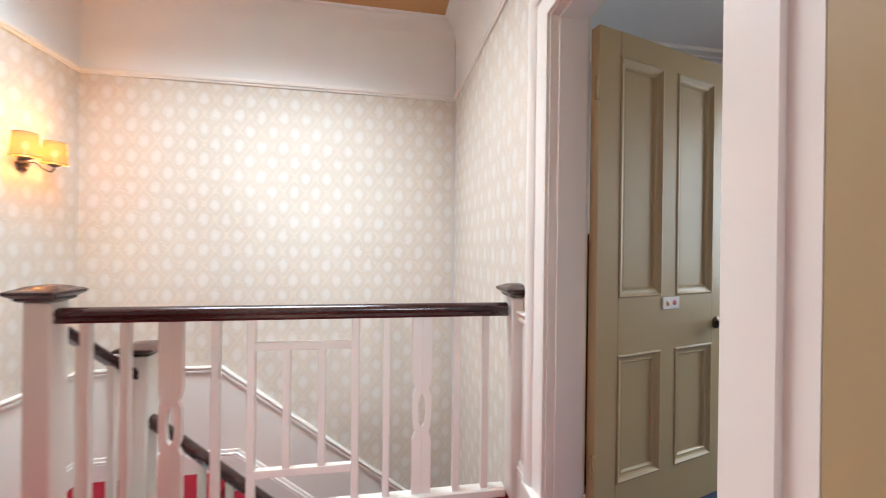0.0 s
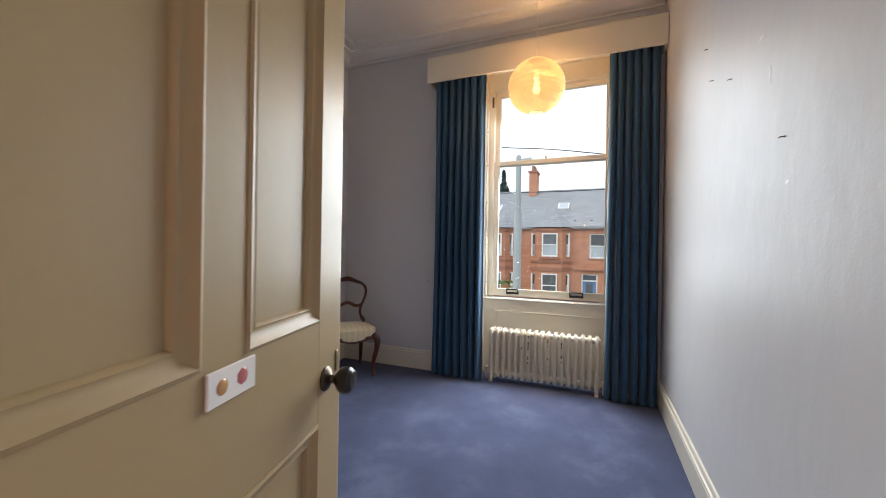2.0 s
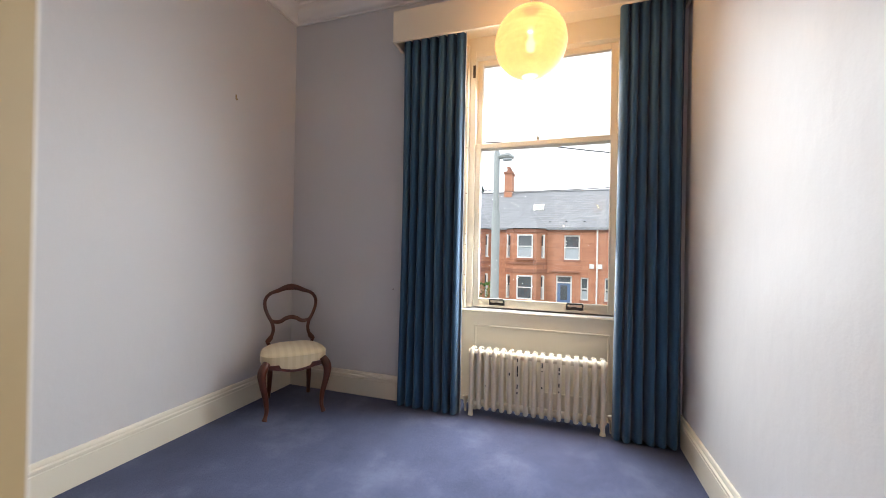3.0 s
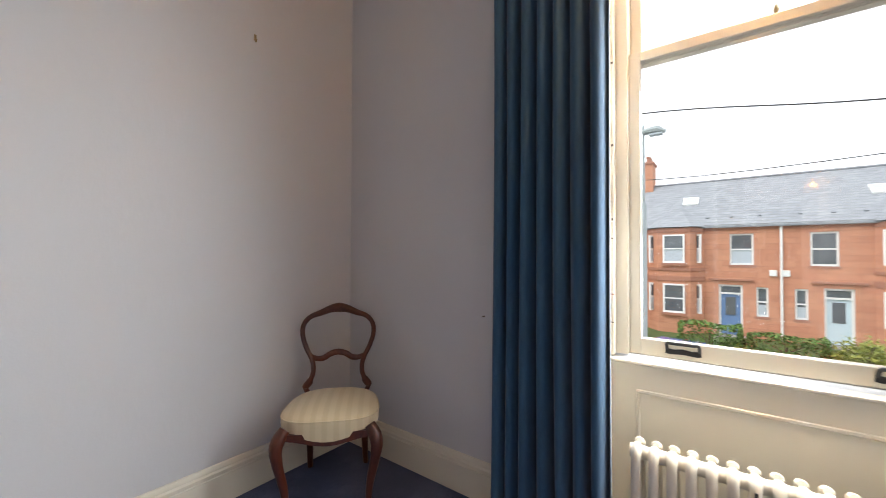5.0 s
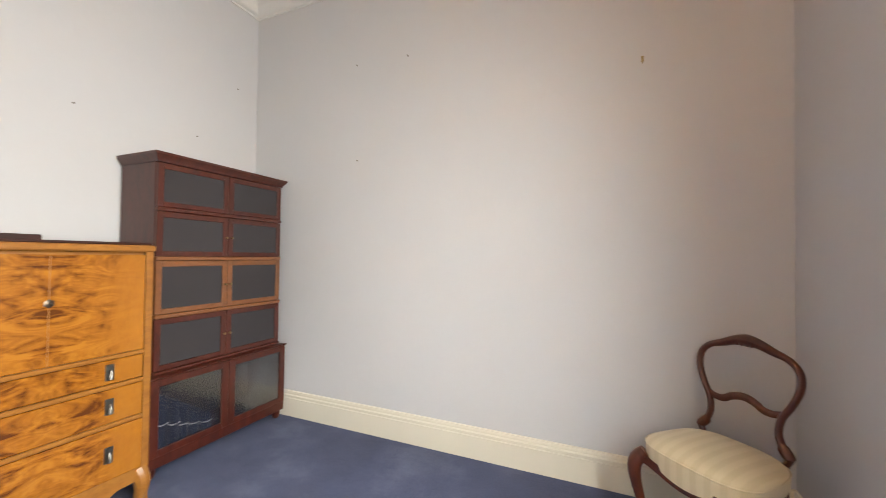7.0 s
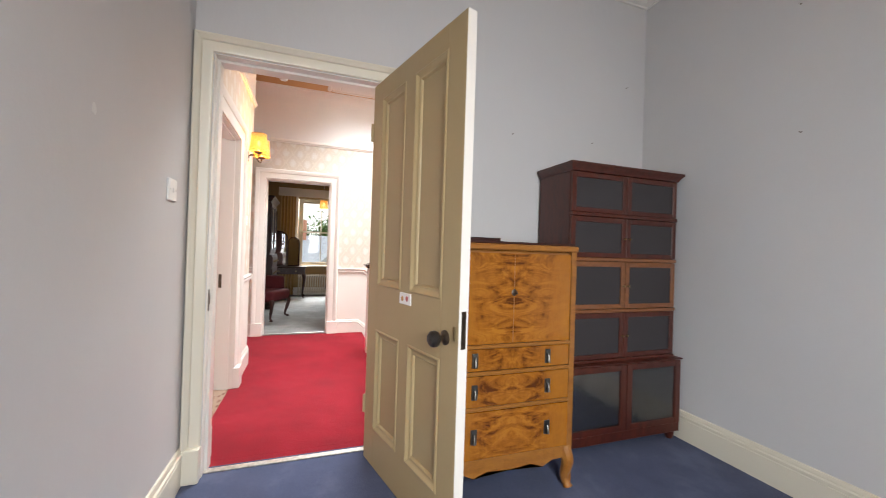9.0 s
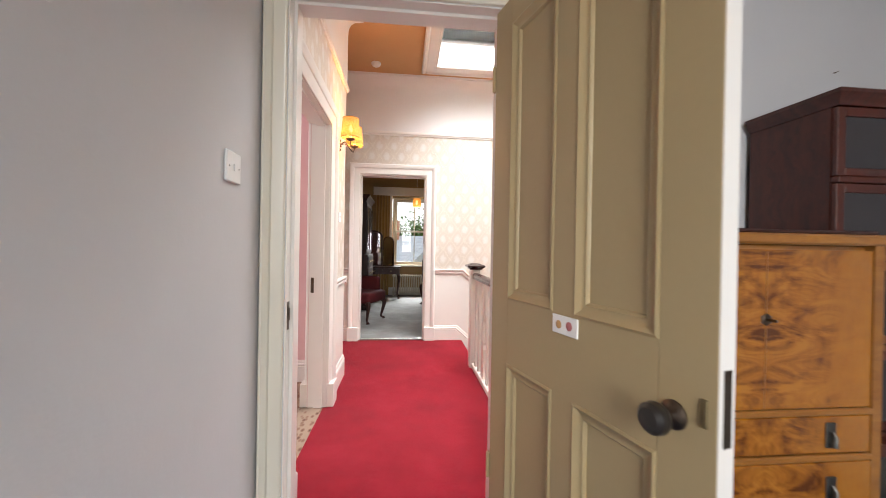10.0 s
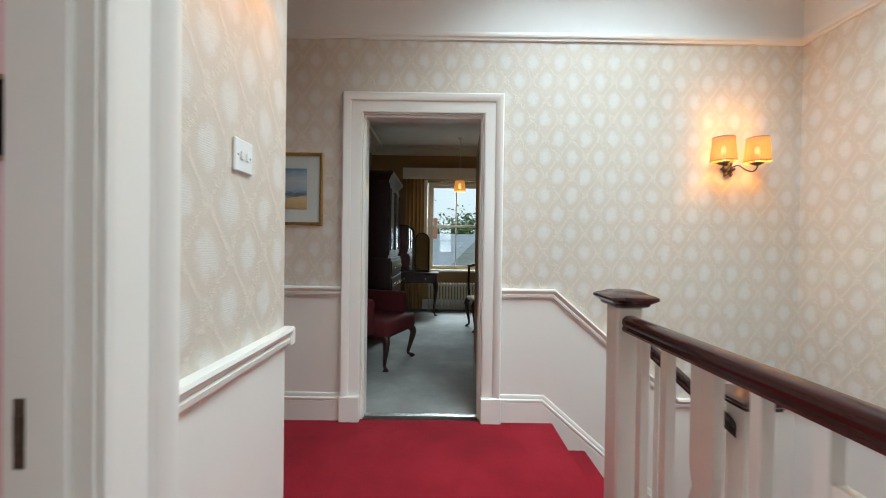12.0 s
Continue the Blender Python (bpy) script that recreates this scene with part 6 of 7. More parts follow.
for z0, z1 in ((0.08, 0.30), (0.32, 0.54), (0.56, 0.76), (0.80, 0.98)):
    d = part("drawer", boxed(-0.53, 0.53, 0.62, 0.635, z0, z1, 0.004), MAHOGANY, tb)
    for x in (-0.36, -0.12, 0.12, 0.36):
        part("drawer_pull", tube(B(), [(x - 0.04, 0.637, (z0 + z1) / 2 + 0.012), (x - 0.03, 0.655, (z0 + z1) / 2 - 0.01), (x + 0.03, 0.655, (z0 + z1) / 2 - 0.01), (x + 0.04, 0.637, (z0 + z1) / 2 + 0.012)], 0.007, 6), BRASS, d)


def cabriole(bm, x, y, top, sx, sy, k=1.0):
    pts = curve_points([(x, y, top), (x + sx * 0.03 * k, y + sy * 0.03 * k, top * 0.82), (x + sx * 0.012 * k, y + sy * 0.012 * k, top * 0.45), (x - sx * 0.006, y - sy * 0.006, top * 0.14), (x + sx * 0.02 * k, y + sy * 0.02 * k, 0.02), (x + sx * 0.024 * k, y + sy * 0.024 * k, 0.0)], 14)
    rr = [0.034, 0.036, 0.035, 0.032, 0.028, 0.024, 0.021, 0.018, 0.016, 0.015, 0.0145, 0.016, 0.022, 0.03, 0.026]
    return tube(bm, pts, [r * k for r in rr], 10)


# dressing table with a three-fold mirror by the window
dt = thing("dressing_table", pose(-4.42, 2.38, 0), "dark mahogany dressing table with cabriole legs", "dressing table")
part("case", boxed(-0.24, 0.24, -0.55, 0.55, 0.55, 0.70, 0.006), MAHOGANY, dt)
part("tabletop", boxed(-0.26, 0.26, -0.58, 0.58, 0.70, 0.725, 0.008), MAHOGANY, dt)
for sx, sy in ((-1, -1), (1, -1), (-1, 1), (1, 1)):
    part("leg", cabriole(B(), sx * 0.20, sy * 0.51, 0.56, sx, sy), MAHOGANY, dt)
for y0, y1 in ((-0.53, -0.19), (-0.17, 0.17), (0.19, 0.53)):
    d = part("drawer", boxed(0.24, 0.252, y0, y1, 0.565, 0.685, 0.003), MAHOGANY, dt)
    part("drawer_pull", lathe(B(), [(0.006, 0), (0.014, 0.012), (0.001, 0.02)], 10, pose(0.252, (y0 + y1) / 2, 0.625, 0, 90)), BRASS, d)
mi = thing("dressing_mirror", pose(-4.52, 2.29, 0.725), "three-fold dressing mirror in dark wooden frame", "mirror")


def arched(w, z0, z1, n=14):
    out = [(-w / 2, z0), (w / 2, z0)]
    for i in range(n + 1):
        a = math.pi * i / n
        out.append((w / 2 * math.cos(a), z1 - 0.14 + 0.14 * math.sin(a)))
    return out


for nm, yc, w, top, turn in (("centre_leaf", 0.0, 0.46, 0.83, 0), ("side_leaf", -0.37, 0.30, 0.69, -28), ("side_leaf", 0.37, 0.30, 0.69, 28)):
    M = pose(0.0 if turn == 0 else 0.07, yc, 0, 0, 0, -turn)
    bm = prism(B(), arched(w, 0.0, top), "x", -0.012, 0.004)
    bmesh.ops.transform(bm, matrix=M, verts=bm.verts)
    lf = part(nm, bm, MAHOGANY, mi)
    bm = prism(B(), [(u * 0.86, 0.03 + v * 0.93) for u, v in arched(w, 0.0, top)], "x", 0.004, 0.007)
    bmesh.ops.transform(bm, matrix=M, verts=bm.verts)
    part("mirror_glass", bm, MIRROR, lf, "silvered mirror glass", 0)

# armchair by the door
ac = thing("armchair", pose(-1.75, 2.32, 0, 0, 0, -22), "burgundy upholstered armchair on dark cabriole legs", "armchair")
part("seat", boxed(-0.32, 0.30, -0.30, 0.33, 0.30, 0.47, 0.05, 4), BURGUNDY, ac)
part("backrest", boxed(-0.34, 0.32, -0.42, -0.28, 0.30, 0.95, 0.06, 4), BURGUNDY, ac)
for x in (-0.38, 0.28):
    part("armrest", boxed(x, x + 0.12, -0.36, 0.20, 0.34, 0.68, 0.045, 4), BURGUNDY, ac)
for sx, sy in ((-1, -1), (1, -1), (-1, 1), (1, 1)):
    part("leg", cabriole(B(), sx * 0.25, -0.03 + sy * 0.31, 0.33, sx, sy, 1.1), MAHOGANY, ac)

# dining-style chair beyond the far door's edge
cc = thing("bedroom_chair", pose(-3.25, 3.64, 0, 0, 0, 100), "dark carved wooden bedroom chair with cabriole legs", "chair")
part("seat", boxed(-0.22, 0.22, -0.21, 0.21, 0.40, 0.46, 0.02, 3), GOLDCLOTH, cc)
for sx, sy in ((-1, -1), (1, -1), (-1, 1), (1, 1)):
    part("leg", cabriole(B(), sx * 0.19, sy * 0.18, 0.42, sx, sy), MAHOGANY, cc)
for s in (-1, 1):
    part("back_post", tube(B(), curve_points([(s * 0.18, 0.2, 0.42), (s * 0.19, 0.22, 0.62), (s * 0.17, 0.27, 0.90)], 10), 0.018, 8), MAHOGANY, cc)
part("crest_rail", tube(B(), curve_points([(-0.19, 0.27, 0.89), (-0.09, 0.28, 0.91), (0, 0.28, 0.94), (0.09, 0.28, 0.91), (0.19, 0.27, 0.89)], 12), 0.022, 8), MAHOGANY, cc)
part("splat", boxed(-0.05, 0.05, 0.235, 0.255, 0.46, 0.92, 0.004), MAHOGANY, cc)

# ---- street outside the bedroom window ----
G = -3.25
FXH = 30.5
structure("ground", boxed(-900, 900, -900, 900, G - 0.6, G - 0.12), GRASS, "grass and earth reaching to the horizon", "ground", 0)
structure("road", boxed(12.6, 21.6, -160, 160, G - 0.11, G - 0.10), ASPHALT, "grey asphalt street", "road", 0)
for x0, x1, nm in ((6.7, 12.45, "pavement_near"), (21.75, 24.4, "pavement_far")):
    structure(nm, boxed(x0, x1, -160, 160, G - 0.11, G), PAVING, "concrete pavement", "pavement", 0)
for x in (12.45, 21.6):
    structure("kerb", boxed(x, x + 0.15, -160, 160, G - 0.11, G + 0.01, 0.01), PAVING, "stone kerb", "kerb", 0)
structure("path_front", boxed(24.4, FXH - 0.01, -40, 40, G - 0.11, G + 0.03), GRASS, "front gardens of grass", "garden", 0)


def far_window(parent, x, y0, y1, z0, z1, fill, normal=None, blind=0.0):
    """White sash proud of its recess, with a dark or netted pane behind."""
    w = part("window", boxed(x - 0.04, x + 0.05, y0, y0 + 0.09, z0, z1), FARPAINT, parent, "white sash window")
    part("frame", boxed(x - 0.04, x + 0.05, y1 - 0.09, y1, z0, z1), FARPAINT, w)
    for a, b in ((z0, z0 + 0.1), ((z0 + z1) / 2 - 0.035, (z0 + z1) / 2 + 0.035), (z1 - 0.09, z1)):
        part("frame", boxed(x - 0.04, x + 0.05, y0 + 0.09, y1 - 0.09, a, b), FARPAINT, w)
    part("pane", boxed(x + 0.02, x + 0.04, y0 + 0.09, y1 - 0.09, z0 + 0.1, z1 - 0.09), DARKGLASS, w, "", 0)
    if fill:
        part("net_curtain", boxed(x + 0.008, x + 0.018, y0 + 0.1, y1 - 0.1, z0 + 0.1, z0 + fill * (z1 - z0)), NET, w, "", 0)
    part("sill", boxed(x - 0.14, x + 0.02, y0 - 0.08, y1 + 0.08, z0 - 0.14, z0), STONETRIM, w)
    return w


def terrace_house(yc, s, door_mat, storey_nets):
    """One house of a mirrored pair; yc is the party line, s the way it runs along y."""
    h = thing("terrace_house", pose(0, 0, 0), "two-storey red sandstone terraced house with slate roof across the street", "house", "terraced houses")
    Y = lambda u: yc + s * u
    def rng(a, b):
        return (min(Y(a), Y(b)), max(Y(a), Y(b)))
    holes = []
    for a, b, z0, z1 in ((0.5, 1.0, -2.05, -0.5), (1.55, 2.6, G, -0.42)):
        lo, hi = rng(a, b)
        holes.append((lo, hi, z0, z1))
    lo, hi = rng(0, 6.6)
    bm = wall_with_holes(B(), "y", FXH, FXH + 0.35, lo, hi, G, 0.2, holes)
    l2, h2 = rng(1.08, 2.1)
    wall_with_holes(bm, "y", FXH, FXH + 0.35, lo, hi, 0.2, 2.78, [(l2, h2, 0.66, 2.36)])
    part("wall", bm, SANDSTONE, h, "", 0)
    part("string_course", boxed(FXH - 0.06, FXH, lo, hi, 2.56, 2.78), STONETRIM, h)
    part("gutter", boxed(FXH - 0.2, FXH - 0.06, lo, hi, 2.74, 2.86, 0.03), BLACK, h)
    far_window(h, FXH + 0.12, l2, h2, 0.66, 2.36, 0.48 if storey_nets else 0)
    lo2, hi2 = rng(0.5, 1.0)
    far_window(h, FXH + 0.12, lo2, hi2, -2.05, -0.5, 0.4)
    # door with fanlight
    a, b = rng(1.55, 2.6)
    d = part("door", boxed(FXH + 0.2, FXH + 0.25, a + 0.1, b - 0.1, G + 0.1, -0.95), door_mat, h, "painted front door")
    part("door_frame", boxed(FXH + 0.1, FXH + 0.28, a, a + 0.1, G, -0.42), FARPAINT, d)
    part("door_frame", boxed(FXH + 0.1, FXH + 0.28, b - 0.1, b, G, -0.42), FARPAINT, d)
    part("door_frame", boxed(FXH + 0.1, FXH + 0.28, a + 0.1, b - 0.1, -0.95, -0.86), FARPAINT, d)
    part("door_frame", boxed(FXH + 0.1, FXH + 0.28, a + 0.1, b - 0.1, -0.52, -0.42), FARPAINT, d)
    part("fanlight", boxed(FXH + 0.2, FXH + 0.22, a + 0.1, b - 0.1, -0.86, -0.52), DARKGLASS, d, "", 0)
    part("door_light", boxed(FXH + 0.17, FXH + 0.2, a + 0.3, b - 0.3, -2.1, -1.1), DARKGLASS, d, "", 0)
    part("door_step", boxed(FXH - 0.7, FXH + 0.1, a - 0.1, b + 0.1, G - 0.1, G + 0.1, 0.01), PAVING, h)
    part("door_hood", boxed(FXH - 0.12, FXH, a - 0.45, b + 0.45, -0.22, -0.08, 0.02), STONETRIM, h)
    # canted bay over both storeys
    y0, y1 = rng(3.25, 6.05)
    out = [(FXH, y0), (FXH - 0.85, y0 + 0.62), (FXH - 0.85, y1 - 0.62), (FXH, y1)]
    bay = part("bay", prism(B(), out, "z", G, 2.72), SANDSTONE, h, "canted two-storey bay", 0)
    for z0, z1 in ((-0.28, -0.02), (0.3, 0.46), (2.5, 2.74)):
        o2 = [(FXH, y0 - 0.06), (FXH - 0.92, y0 + 0.59), (FXH - 0.92, y1 - 0.59), (FXH, y1 + 0.06)]
        part("bay_course", prism(B(), o2, "z", z0, z1), STONETRIM, bay)
    for z0, z1 in ((0.74, 2.36), (-2.08, -0.44)):
        far_window(bay, FXH - 0.925, (y0 + y1) / 2 - 0.53, (y0 + y1) / 2 + 0.53, z0, z1, 0.5 if z0 > 0 else 0.0)
        for sgn, yy in ((1, y0), (-1, y1)):
            cx, cy = FXH - 0.425, yy + sgn * 0.31
            w = part("window", boxed(-0.03, 0.06, -0.27, 0.27, z0, z1), FARPAINT, bay, "narrow white sash window")
            w.matrix_basis = pose(cx, cy, 0, 0, 0, sgn * -53.9)
            part("pane", boxed(-0.036, -0.031, -0.19, 0.19, z0 + 0.1, (z0 + z1) / 2 - 0.04), NET, w, "", 0)
            part("pane", boxed(-0.036, -0.031, -0.19, 0.19, (z0 + z1) / 2 + 0.04, z1 - 0.09), DARKGLASS, w, "", 0)
    # roof
    rz, ry = 6.1, FXH + 4.6
    part("roof", ring_skin(B(), [[(FXH - 0.22, yy, 2.82), (ry, yy, rz), (ry + 4.6, yy, 2.82), (ry + 4.6, yy, 2.7), (FXH - 0.22, yy, 2.7)] for yy in (lo, hi)]), SLATE, h, "grey slate roof", 0)
    part("ridge", boxed(ry - 0.12, ry + 0.12, lo, hi, rz - 0.06, rz + 0.06, 0.03), SLATE, h)
    ap = ((y0 + y1) / 2)
    bm = B()
    V = [bm.verts.new(v) for v in ((FXH - 1.05, y0 + 0.5, 2.78), (FXH - 1.05, y1 - 0.5, 2.78), (FXH - 0.1, y1 + 0.15, 2.8), (FXH - 0.1, y0 - 0.15, 2.8), (FXH + 1.75, ap, 4.36), (FXH + 2.6, ap, 4.42))]
    for f in ((0, 1, 4), (1, 2, 4), (3, 0, 4), (2, 5, 4), (5, 3, 4), (0, 3, 2, 1)):
        bm.faces.new([V[i] for i in f])
    part("bay_roof", bm, SLATE, h, "hipped slate roof over the bay", 0)
    a, b = rng(1.9, 2.9)
    sl = math.atan2(rz - 2.82, 4.82)
    rl_ = part("rooflight", boxed(-0.45, 0.45, -0.4, 0.4, 0.0, 0.09), FARPAINT, h, "white rooflight")
    rl_.matrix_basis = pose(FXH + 2.3, (a + b) / 2 + s * 1.6, 2.82 + (2.52) * (rz - 2.82) / 4.82, 0, -math.degrees(sl), 0)
    part("pane", boxed(-0.37, 0.37, -0.32, 0.32, 0.09, 0.1), NET, rl_, "", 0)
    for u in (0.8, 2.0, 3.1):
        v = part("vent_tile", boxed(-0.09, 0.09, -0.08, 0.08, 0, 0.06), SLATE, h)
        v.matrix_basis = pose(FXH + 0.55, Y(u), 2.82 + 0.77 * (rz - 2.82) / 4.82, 0, -math.degrees(sl), 0)
    if s > 0 and yc > 0:
        ye = Y(6.6)
        ch = part("chimney", boxed(ry - 0.7, ry + 0.7, ye - 0.3, ye + 0.3, rz - 0.7, rz + 1.5), SANDSTONE, h, "sandstone chimney stack", 0)
        part("chimney_cap", boxed(ry - 0.78, ry + 0.78, ye - 0.38, ye + 0.38, rz + 1.5, rz + 1.65), STONETRIM, ch)
        for k in range(3):
            part("chimney_pot", lathe(B(), [(0.14, 0), (0.12, 0.3), (0.15, 0.34), (0.15, 0.42), (0.1, 0.42)], 10, pose(ry - 0.45 + 0.45 * k, ye, rz + 1.65)), STONETRIM, ch)
    # downpipe at the party line
    if s > 0:
        dp = part("downpipe", tube(B(), [(FXH - 0.1, yc, 2.75), (FXH - 0.1, yc, G)], 0.055, 8), FARPAINT, h, "pale downpipe")
        for yy in (-0.45, 0.05):
            part("alarm_box", boxed(FXH - 0.1, FXH, yc + yy + 0.12, yc + yy + 0.42, 0.1, 0.42, 0.02), FARPAINT, dp)
    return h


for k, yc in enumerate((1.2, 14.4, -12.0)):
    terrace_house(yc, 1, BLUEDOOR if k == 0 else PALEDOOR, True)
    terrace_house(yc, -1, PALEDOOR, False)


def leaf_cloud(n, size, seed, inside):
    """Many small tilted leaf quads; inside(rnd) gives a place."""
    rnd = random.Random(seed)
    vs, fs = [], []
    for _ in range(n):
        c = Vector(inside(rnd))
        r = Euler((rnd.uniform(-1, 1), rnd.uniform(-1, 1), rnd.uniform(0, 6.3))).to_matrix()
        k = size * rnd.uniform(0.6, 1.3)
        i = len(vs)
        for u, v in ((-0.5, 0), (0, -0.32), (0.5, 0), (0, 0.32)):
            vs.append(tuple(c + r @ Vector((u * k, v * k, 0.1 * k * (u * u)))))
        fs.append((i, i + 1, i + 2, i + 3))
    return vs, fs


def leafy(name, vs, fs, material, parent):
    me = bpy.data.meshes.new(name)
    me.from_pydata(vs, [], fs)
    me.materials.append(material)
    ob = new(name, me)
    ob.parent = parent
    return ob


def shrub(x, y, w, d, h, material, seed, label, square=False, n=1500, size=0.14):
    t = thing("hedge" if square else "shrub", pose(x, y, G + 0.02), label, "hedge" if square else "shrub", "garden plants")
    def inside(r):
        if square:
            p = [r.uniform(-1, 1) for _ in range(3)]
            k = r.randrange(3)
            p[k] = math.copysign(1 - abs(r.gauss(0, 0.06)), p[k])
            return (p[0] * w / 2, p[1] * d / 2, (p[2] + 1) / 2 * h * (1 + 0.05 * math.sin(4 * p[1])))
        a, b, c = r.gauss(0, 1), r.gauss(0, 1), abs(r.gauss(0, 1))
        L = math.sqrt(a * a + b * b + c * c) + 1e-6
        k = (1 - abs(r.gauss(0, 0.16))) * (0.85 + 0.25 * math.sin(a * 3 + seed) * math.cos(b * 4))
        return (a / L * k * w / 2, b / L * k * d / 2, c / L * k * h)
    vs, fs = leaf_cloud(n, size, seed, inside)
    leafy("foliage", vs, fs, material, t)
    bm = B()
    for i in range(4):
        tube(bm, [(0, 0, 0), (0.15 * math.cos(i * 1.6), 0.15 * math.sin(i * 1.6), h * 0.5), (0.3 * w * math.cos(i * 1.6), 0.3 * d * math.sin(i * 1.6), h * 0.8)], [0.04, 0.03, 0.01], 6)
    part("stems", bm, BARK, t)
    return t


shrub(25.2, 4.1, 1.2, 2.3, 1.35, HEDGE, 1, "clipped green garden hedge in front of the terrace", True, 2600)
shrub(24.9, 1.6, 1.0, 2.4, 1.15, HEDGE, 2, "clipped bright green garden hedge in front of the terrace", True, 2600)
shrub(25.6, 3.0, 1.3, 1.5, 0.9, HEDGE, 3, "low green garden shrub in front of the terrace")
shrub(24.8, -0.6, 1.8, 2.6, 1.5, YELLOWLEAF, 4, "yellow-green garden shrub in front of the terrace", False, 2600)
shrub(25.0, -2.8, 1.8, 2.6, 1.3, HEDGE, 5, "loose green garden shrub in front of the terrace", False, 2200)
shrub(24.7, 2.9, 0.8, 1.2, 0.7, YELLOWLEAF, 6, "yellow-green low shrub in front of the terrace", False, 900)
shrub(24.6, 0.5, 0.6, 1.4, 0.55, FLOWER, 7, "orange flowers in a front garden bed", False, 700, 0.1)
shrub(24.8, 4.9, 0.6, 1.2, 0.6, FLOWER, 8, "red and orange flowers in a front garden bed", False, 500, 0.1)
shrub(25.2, 8.6, 1.6, 3.0, 2.6, HEDGE, 9, "tall green garden hedge in front of the terrace", True, 3200)
shrub(25.0, -6.0, 1.4, 3.0, 1.3, HEDGE, 10, "clipped green garden hedge in front of the terrace", True, 2200)


def tree(x, y, z, h, r, material, seed, label, n=3500, size=0.3, conifer=False):
    t = thing("tree", pose(x, y, z), label, "tree", "trees")
    rnd = random.Random(seed)
    bm = tube(B(), [(0, 0, 0), (0.05, 0.02, h * 0.3), (0, 0.06, h * 0.6), (0.03, 0, h * 0.95)], [h * 0.03, h * 0.024, h * 0.015, h * 0.004], 8)
    tips = []
    for i in range(14):
        a, z0 = i * 2.4, h * rnd.uniform(0.3, 0.75)
        L = r * rnd.uniform(0.6, 1.0) * ((1 - z0 / h) * 1.6 if conifer else 1)
        tip = (L * math.cos(a), L * math.sin(a), z0 + (0.05 * h if conifer else h * rnd.uniform(0.12, 0.3)))
        tube(bm, [(0, 0, z0), (tip[0] * 0.5, tip[1] * 0.5, z0 + (tip[2] - z0) * 0.6), tip], [h * 0.012, h * 0.008, h * 0.003], 6)
        tips.append(tip)
    part("trunk", bm, BARK, t)
    def inside(q):
        if conifer:
            v = q.random() ** 0.8
            rr = r * (1 - v) * (0.7 + 0.3 * math.sin(v * 40)) * math.sqrt(q.random())
            a = q.uniform(0, 6.28)
            return (rr * math.cos(a), rr * math.sin(a), h * (0.15 + 0.87 * v))
        c = q.choice(tips)
        k = r * 0.36
        return (c[0] + q.gauss(0, k * 0.6), c[1] + q.gauss(0, k * 0.6), c[2] + q.gauss(0, k * 0.5))
    vs, fs = leaf_cloud(n, size, seed, inside)
    leafy("crown", vs, fs, material, t)
    return t


tree(42, 12.0, G, 12.5, 3.0, DARKLEAF, 21, "dark conifer rising behind the slate roofs", 3500, 0.4, True)

lp = thing("street_lamp", pose(12.2, 4.75, G), "tall grey galvanised street lamp outside the window", "street lamp")
part("base_post", lathe(B(), [(0.12, 0), (0.12, 1.0), (0.10, 1.05), (0.095, 5.32), (0.075, 5.37)], 14), STEEL, lp)
part("upper_post", lathe(B(), [(0.07, 5.32), (0.066, 6.72), (0.045, 6.77)], 14), STEEL, lp)
hd = part("lamp_head", tube(B(), [(0, 0, 6.6), (0, -0.12, 6.63), (0, -0.27, 6.63), (0, -0.39, 6.58)], [0.04, 0.06, 0.075, 0.03], 10, 1.3), STEEL, lp)
part("lens", boxed(-0.06, 0.06, -0.35, -0.14, 6.53, 6.57, 0.01), NET, hd)
for x0, y0, y1, mid in ((16.0, -17.0, 19.8, ((0.8, -8, 3.3), (0, 4, 3.15), (0.6, 11, 3.35))), (12.0, -15.0, 17.5, ((0.6, -6, 2.75), (0, 1.2, 3.13), (0, 4.9, 3.67), (0.6, 11, 4.2)))):
    cb = thing("overhead_cable", pose(x0, 0, 0), "thin black overhead cable fixed to the terrace's eaves", "cable", "overhead cables")
    span = [(FXH - x0 - 0.02, y0, 2.66), *mid, (FXH - x0 - 0.02, y1, 2.66)]
    part("wire", tube(B(), curve_points(span, 40), 0.011, 6), BLACK, cb)
    for y in (y0, y1):
        part("wall_hook", tube(B(), [(FXH - x0 + 0.01, y, 2.66), (FXH - x0 - 0.04, y, 2.66)], 0.02, 6), BLACK, cb)


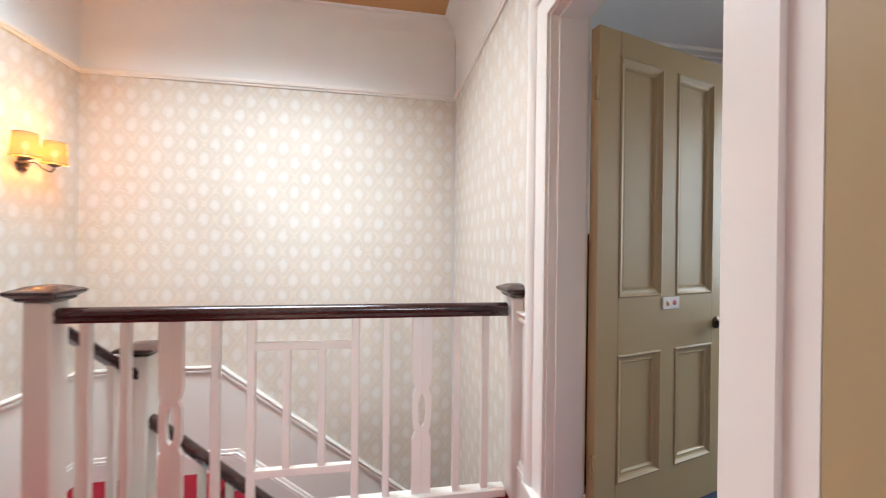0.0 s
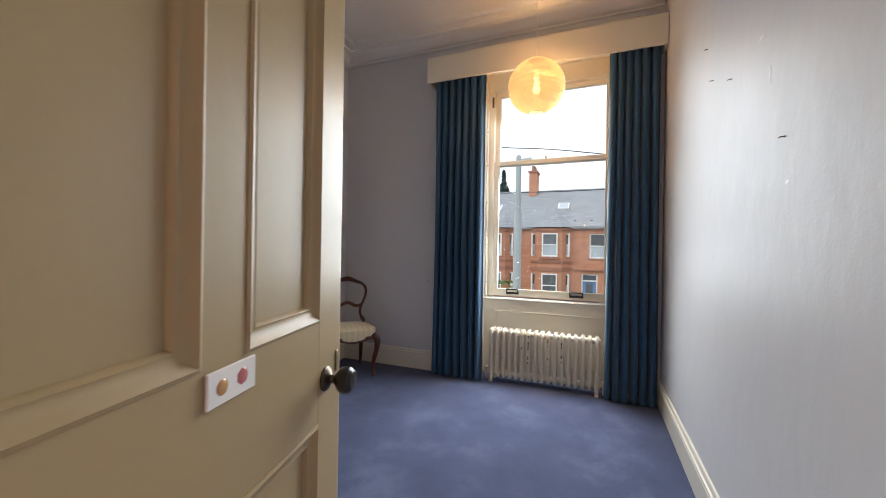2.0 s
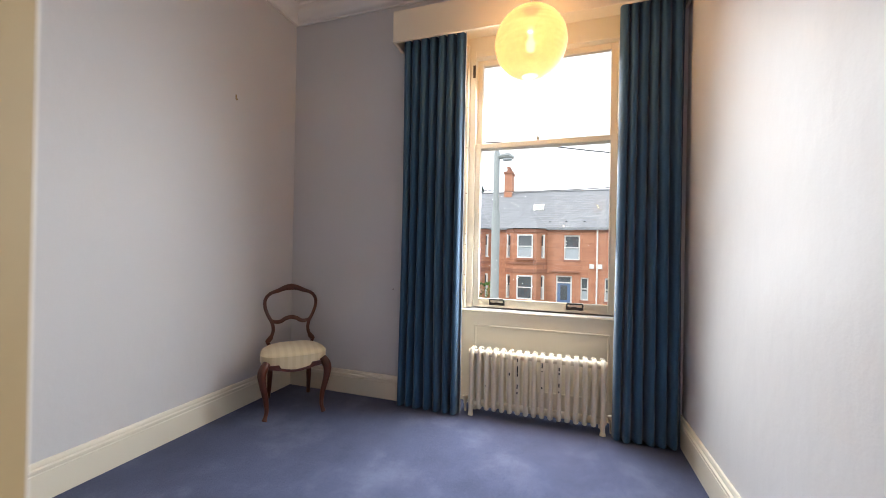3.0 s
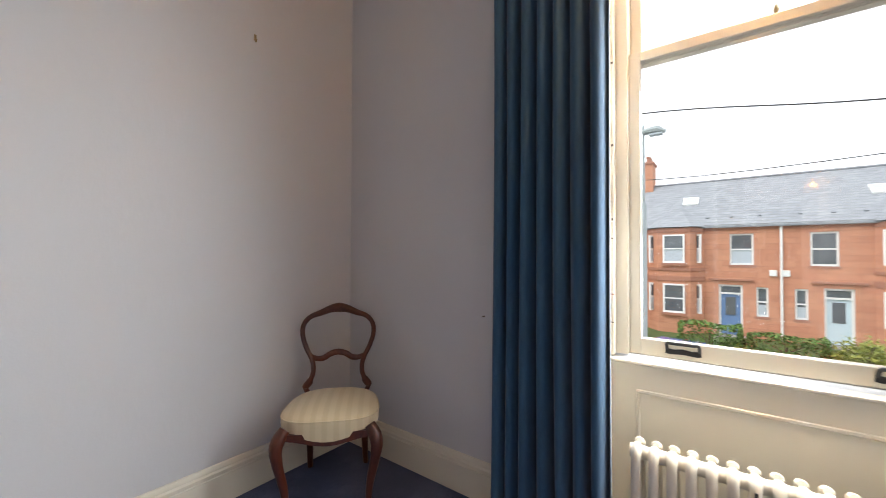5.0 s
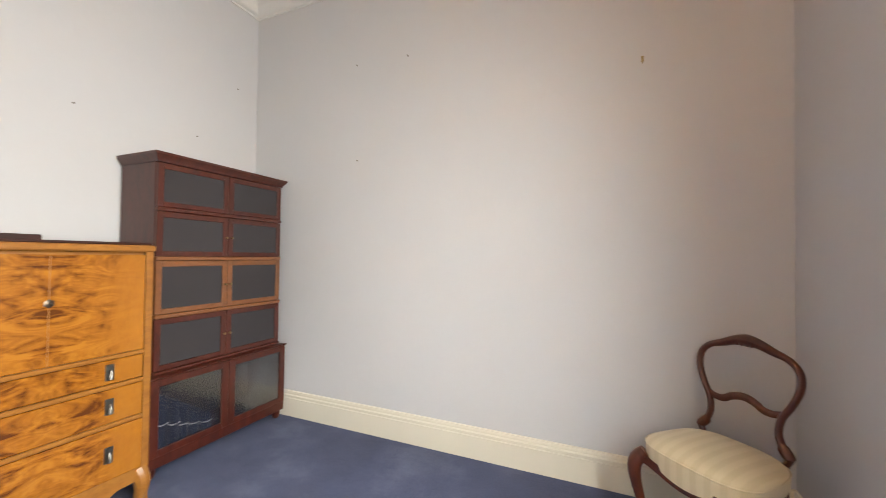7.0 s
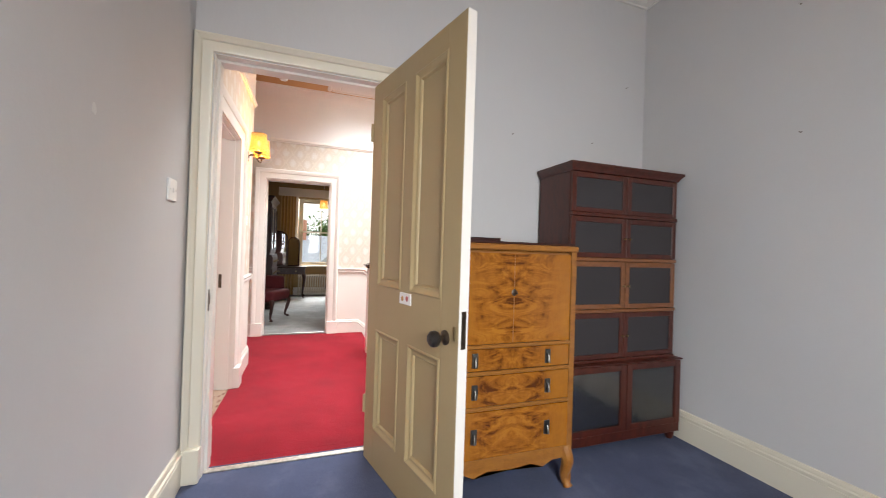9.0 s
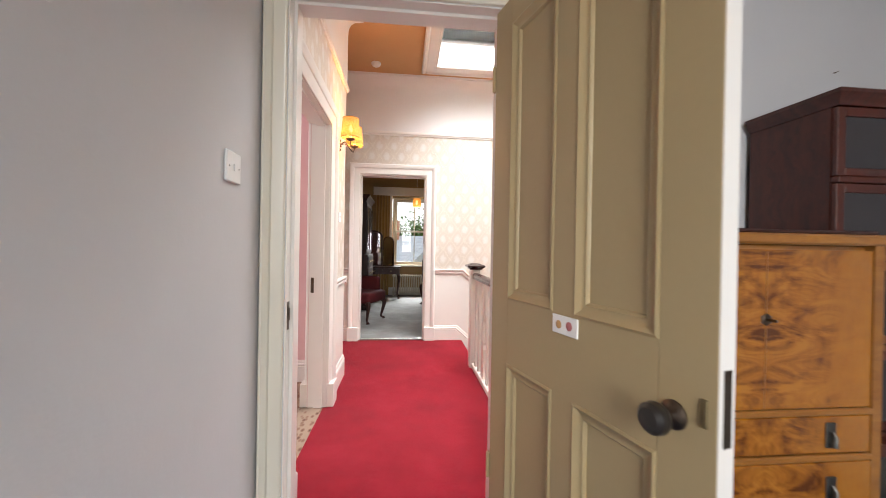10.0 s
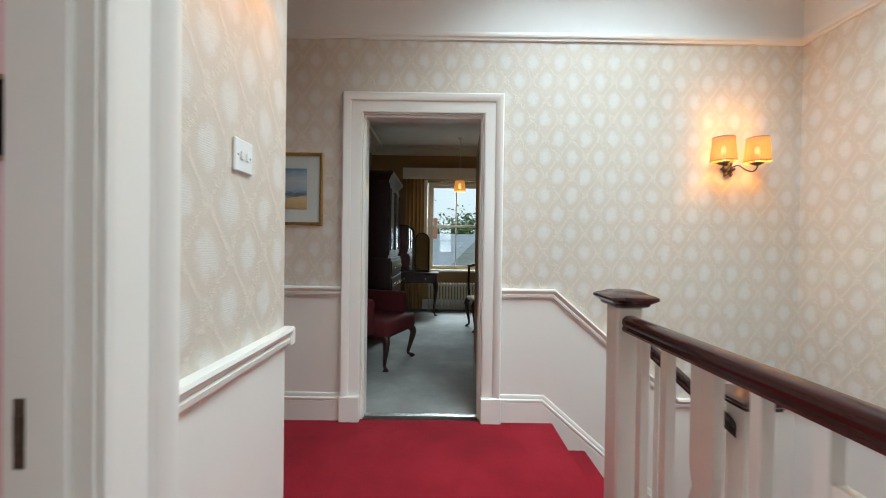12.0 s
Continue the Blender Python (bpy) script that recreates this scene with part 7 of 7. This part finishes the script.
def car(x, y, turn, material, label):
    c = thing("parked_car", pose(x, y, G - 0.10, 0, 0, turn), label, "car", "parked cars")
    side = [(-2.05, 0.28), (-2.1, 0.55), (-2.0, 0.8), (-1.55, 0.9), (-0.75, 1.38), (0.55, 1.43), (1.25, 1.2), (1.55, 0.98), (2.05, 0.9), (2.12, 0.55), (2.05, 0.28)]
    rings = []
    for w, k in ((-0.86, 0.94), (-0.8, 1.0), (0.8, 1.0), (0.86, 0.94)):
        rings.append([(w * (1 - 0.2 * max(0, z - 0.9)), u, 0.28 + (z - 0.28) * k) for u, z in side])
    b = part("body", ring_skin(B(), rings), material, c, "", 40)
    for w in (-1, 1):
        for pts in ([(-0.9, 0.95), (-0.62, 1.3), (0.0, 1.34), (0.0, 0.95)], [(0.08, 0.95), (0.08, 1.34), (0.5, 1.33), (1.1, 1.13), (1.2, 0.97)]):
            part("side_window", ring_skin(B(), [[(w * (xx - 0.15 * max(0, z - 0.9)), u, z) for u, z in pts] for xx in (0.83, 0.862)]), DARKGLASS, b, "", 0)
    part("windscreen", ring_skin(B(), [[(-0.62, -1.5 + e, 0.94 + e), (0.62, -1.5 + e, 0.94 + e), (0.55, -0.82 + e, 1.36 + e), (-0.55, -0.82 + e, 1.36 + e)] for e in (-0.02, 0.012)]), DARKGLASS, b, "", 0)
    for u in (-1.3, 1.3):
        for w in (-0.86, 0.70):
            t = part("wheel", lathe(B(), [(0.2, 0), (0.31, 0.01), (0.32, 0.05), (0.32, 0.13), (0.31, 0.16), (0.2, 0.16)], 20, pose(w, u, 0.32, 0, 90)), RUBBER, c)
            part("rim", lathe(B(), [(0.001, -0.004), (0.19, -0.004), (0.2, 0.0), (0.2, 0.16), (0.001, 0.165)], 14, pose(w, u, 0.32, 0, 90)), SILVERCAR, t)
    for w in (-0.6, 0.6):
        part("headlight", boxed(w - 0.15, w + 0.15, -2.1, -2.03, 0.6, 0.72, 0.02), NET, c)


car(20.4, 4.9, 0, BLUECAR, "blue hatchback car parked across the street")
car(20.4, -1.6, 180, SILVERCAR, "silver hatchback car parked across the street")

# ---- beyond the far bedroom's window ----
fh = thing("distant_house", pose(-26, 2.2, -1.9), "pale rendered house with grey roofs beyond the far bedroom", "house")
part("wall", boxed(-4, 2, -4.5, 3.0, G + 1.9, 1.6), MOUNT, fh, "", 0)
part("roof", ring_skin(B(), [[(2.3, yy, 1.5), (-1, yy, 4.0), (-4.3, yy, 1.5)] for yy in (-4.7, 3.2)]), LITSLATE, fh, "", 0)
part("window", boxed(2.0, 2.05, 0.0, 0.9, -0.5, 1.0), FARPAINT, fh)
part("window_pane", boxed(2.05, 2.07, 0.1, 0.8, -0.4, 0.9), DARKGLASS, fh, "", 0)
part("chimney", boxed(-1.5, -0.5, -0.5, 0.4, 3.4, 5.2), SANDSTONE, fh)
fr = thing("lean_to_roof", pose(-14, 4.6, 0.1), "grey slate lean-to roof beyond the far bedroom", "roof")
part("roof", ring_skin(B(), [[(2, -1.6, 0.0), (2, 1.8, 3.5), (2, 5, 0.0)], [(-5, -1.6, 0.0), (-5, 1.8, 3.5), (-5, 5, 0.0)]]), LITSLATE, fr, "", 0)
part("ridge", boxed(-5, 2, 1.7, 1.9, 3.46, 3.56), NET, fr)
part("wall", boxed(-4.9, 1.9, -1.2, 4.6, G - 0.1, 0.3), MOUNT, fr)
tree(-36, 2.6, G, 6.9, 4.0, HEDGE, 31, "leafy green tree beyond the far bedroom", 3500, 0.35)
tree(-38, 5.5, G, 6.5, 4.0, HEDGE, 32, "leafy green tree beyond the far bedroom", 3500, 0.35)
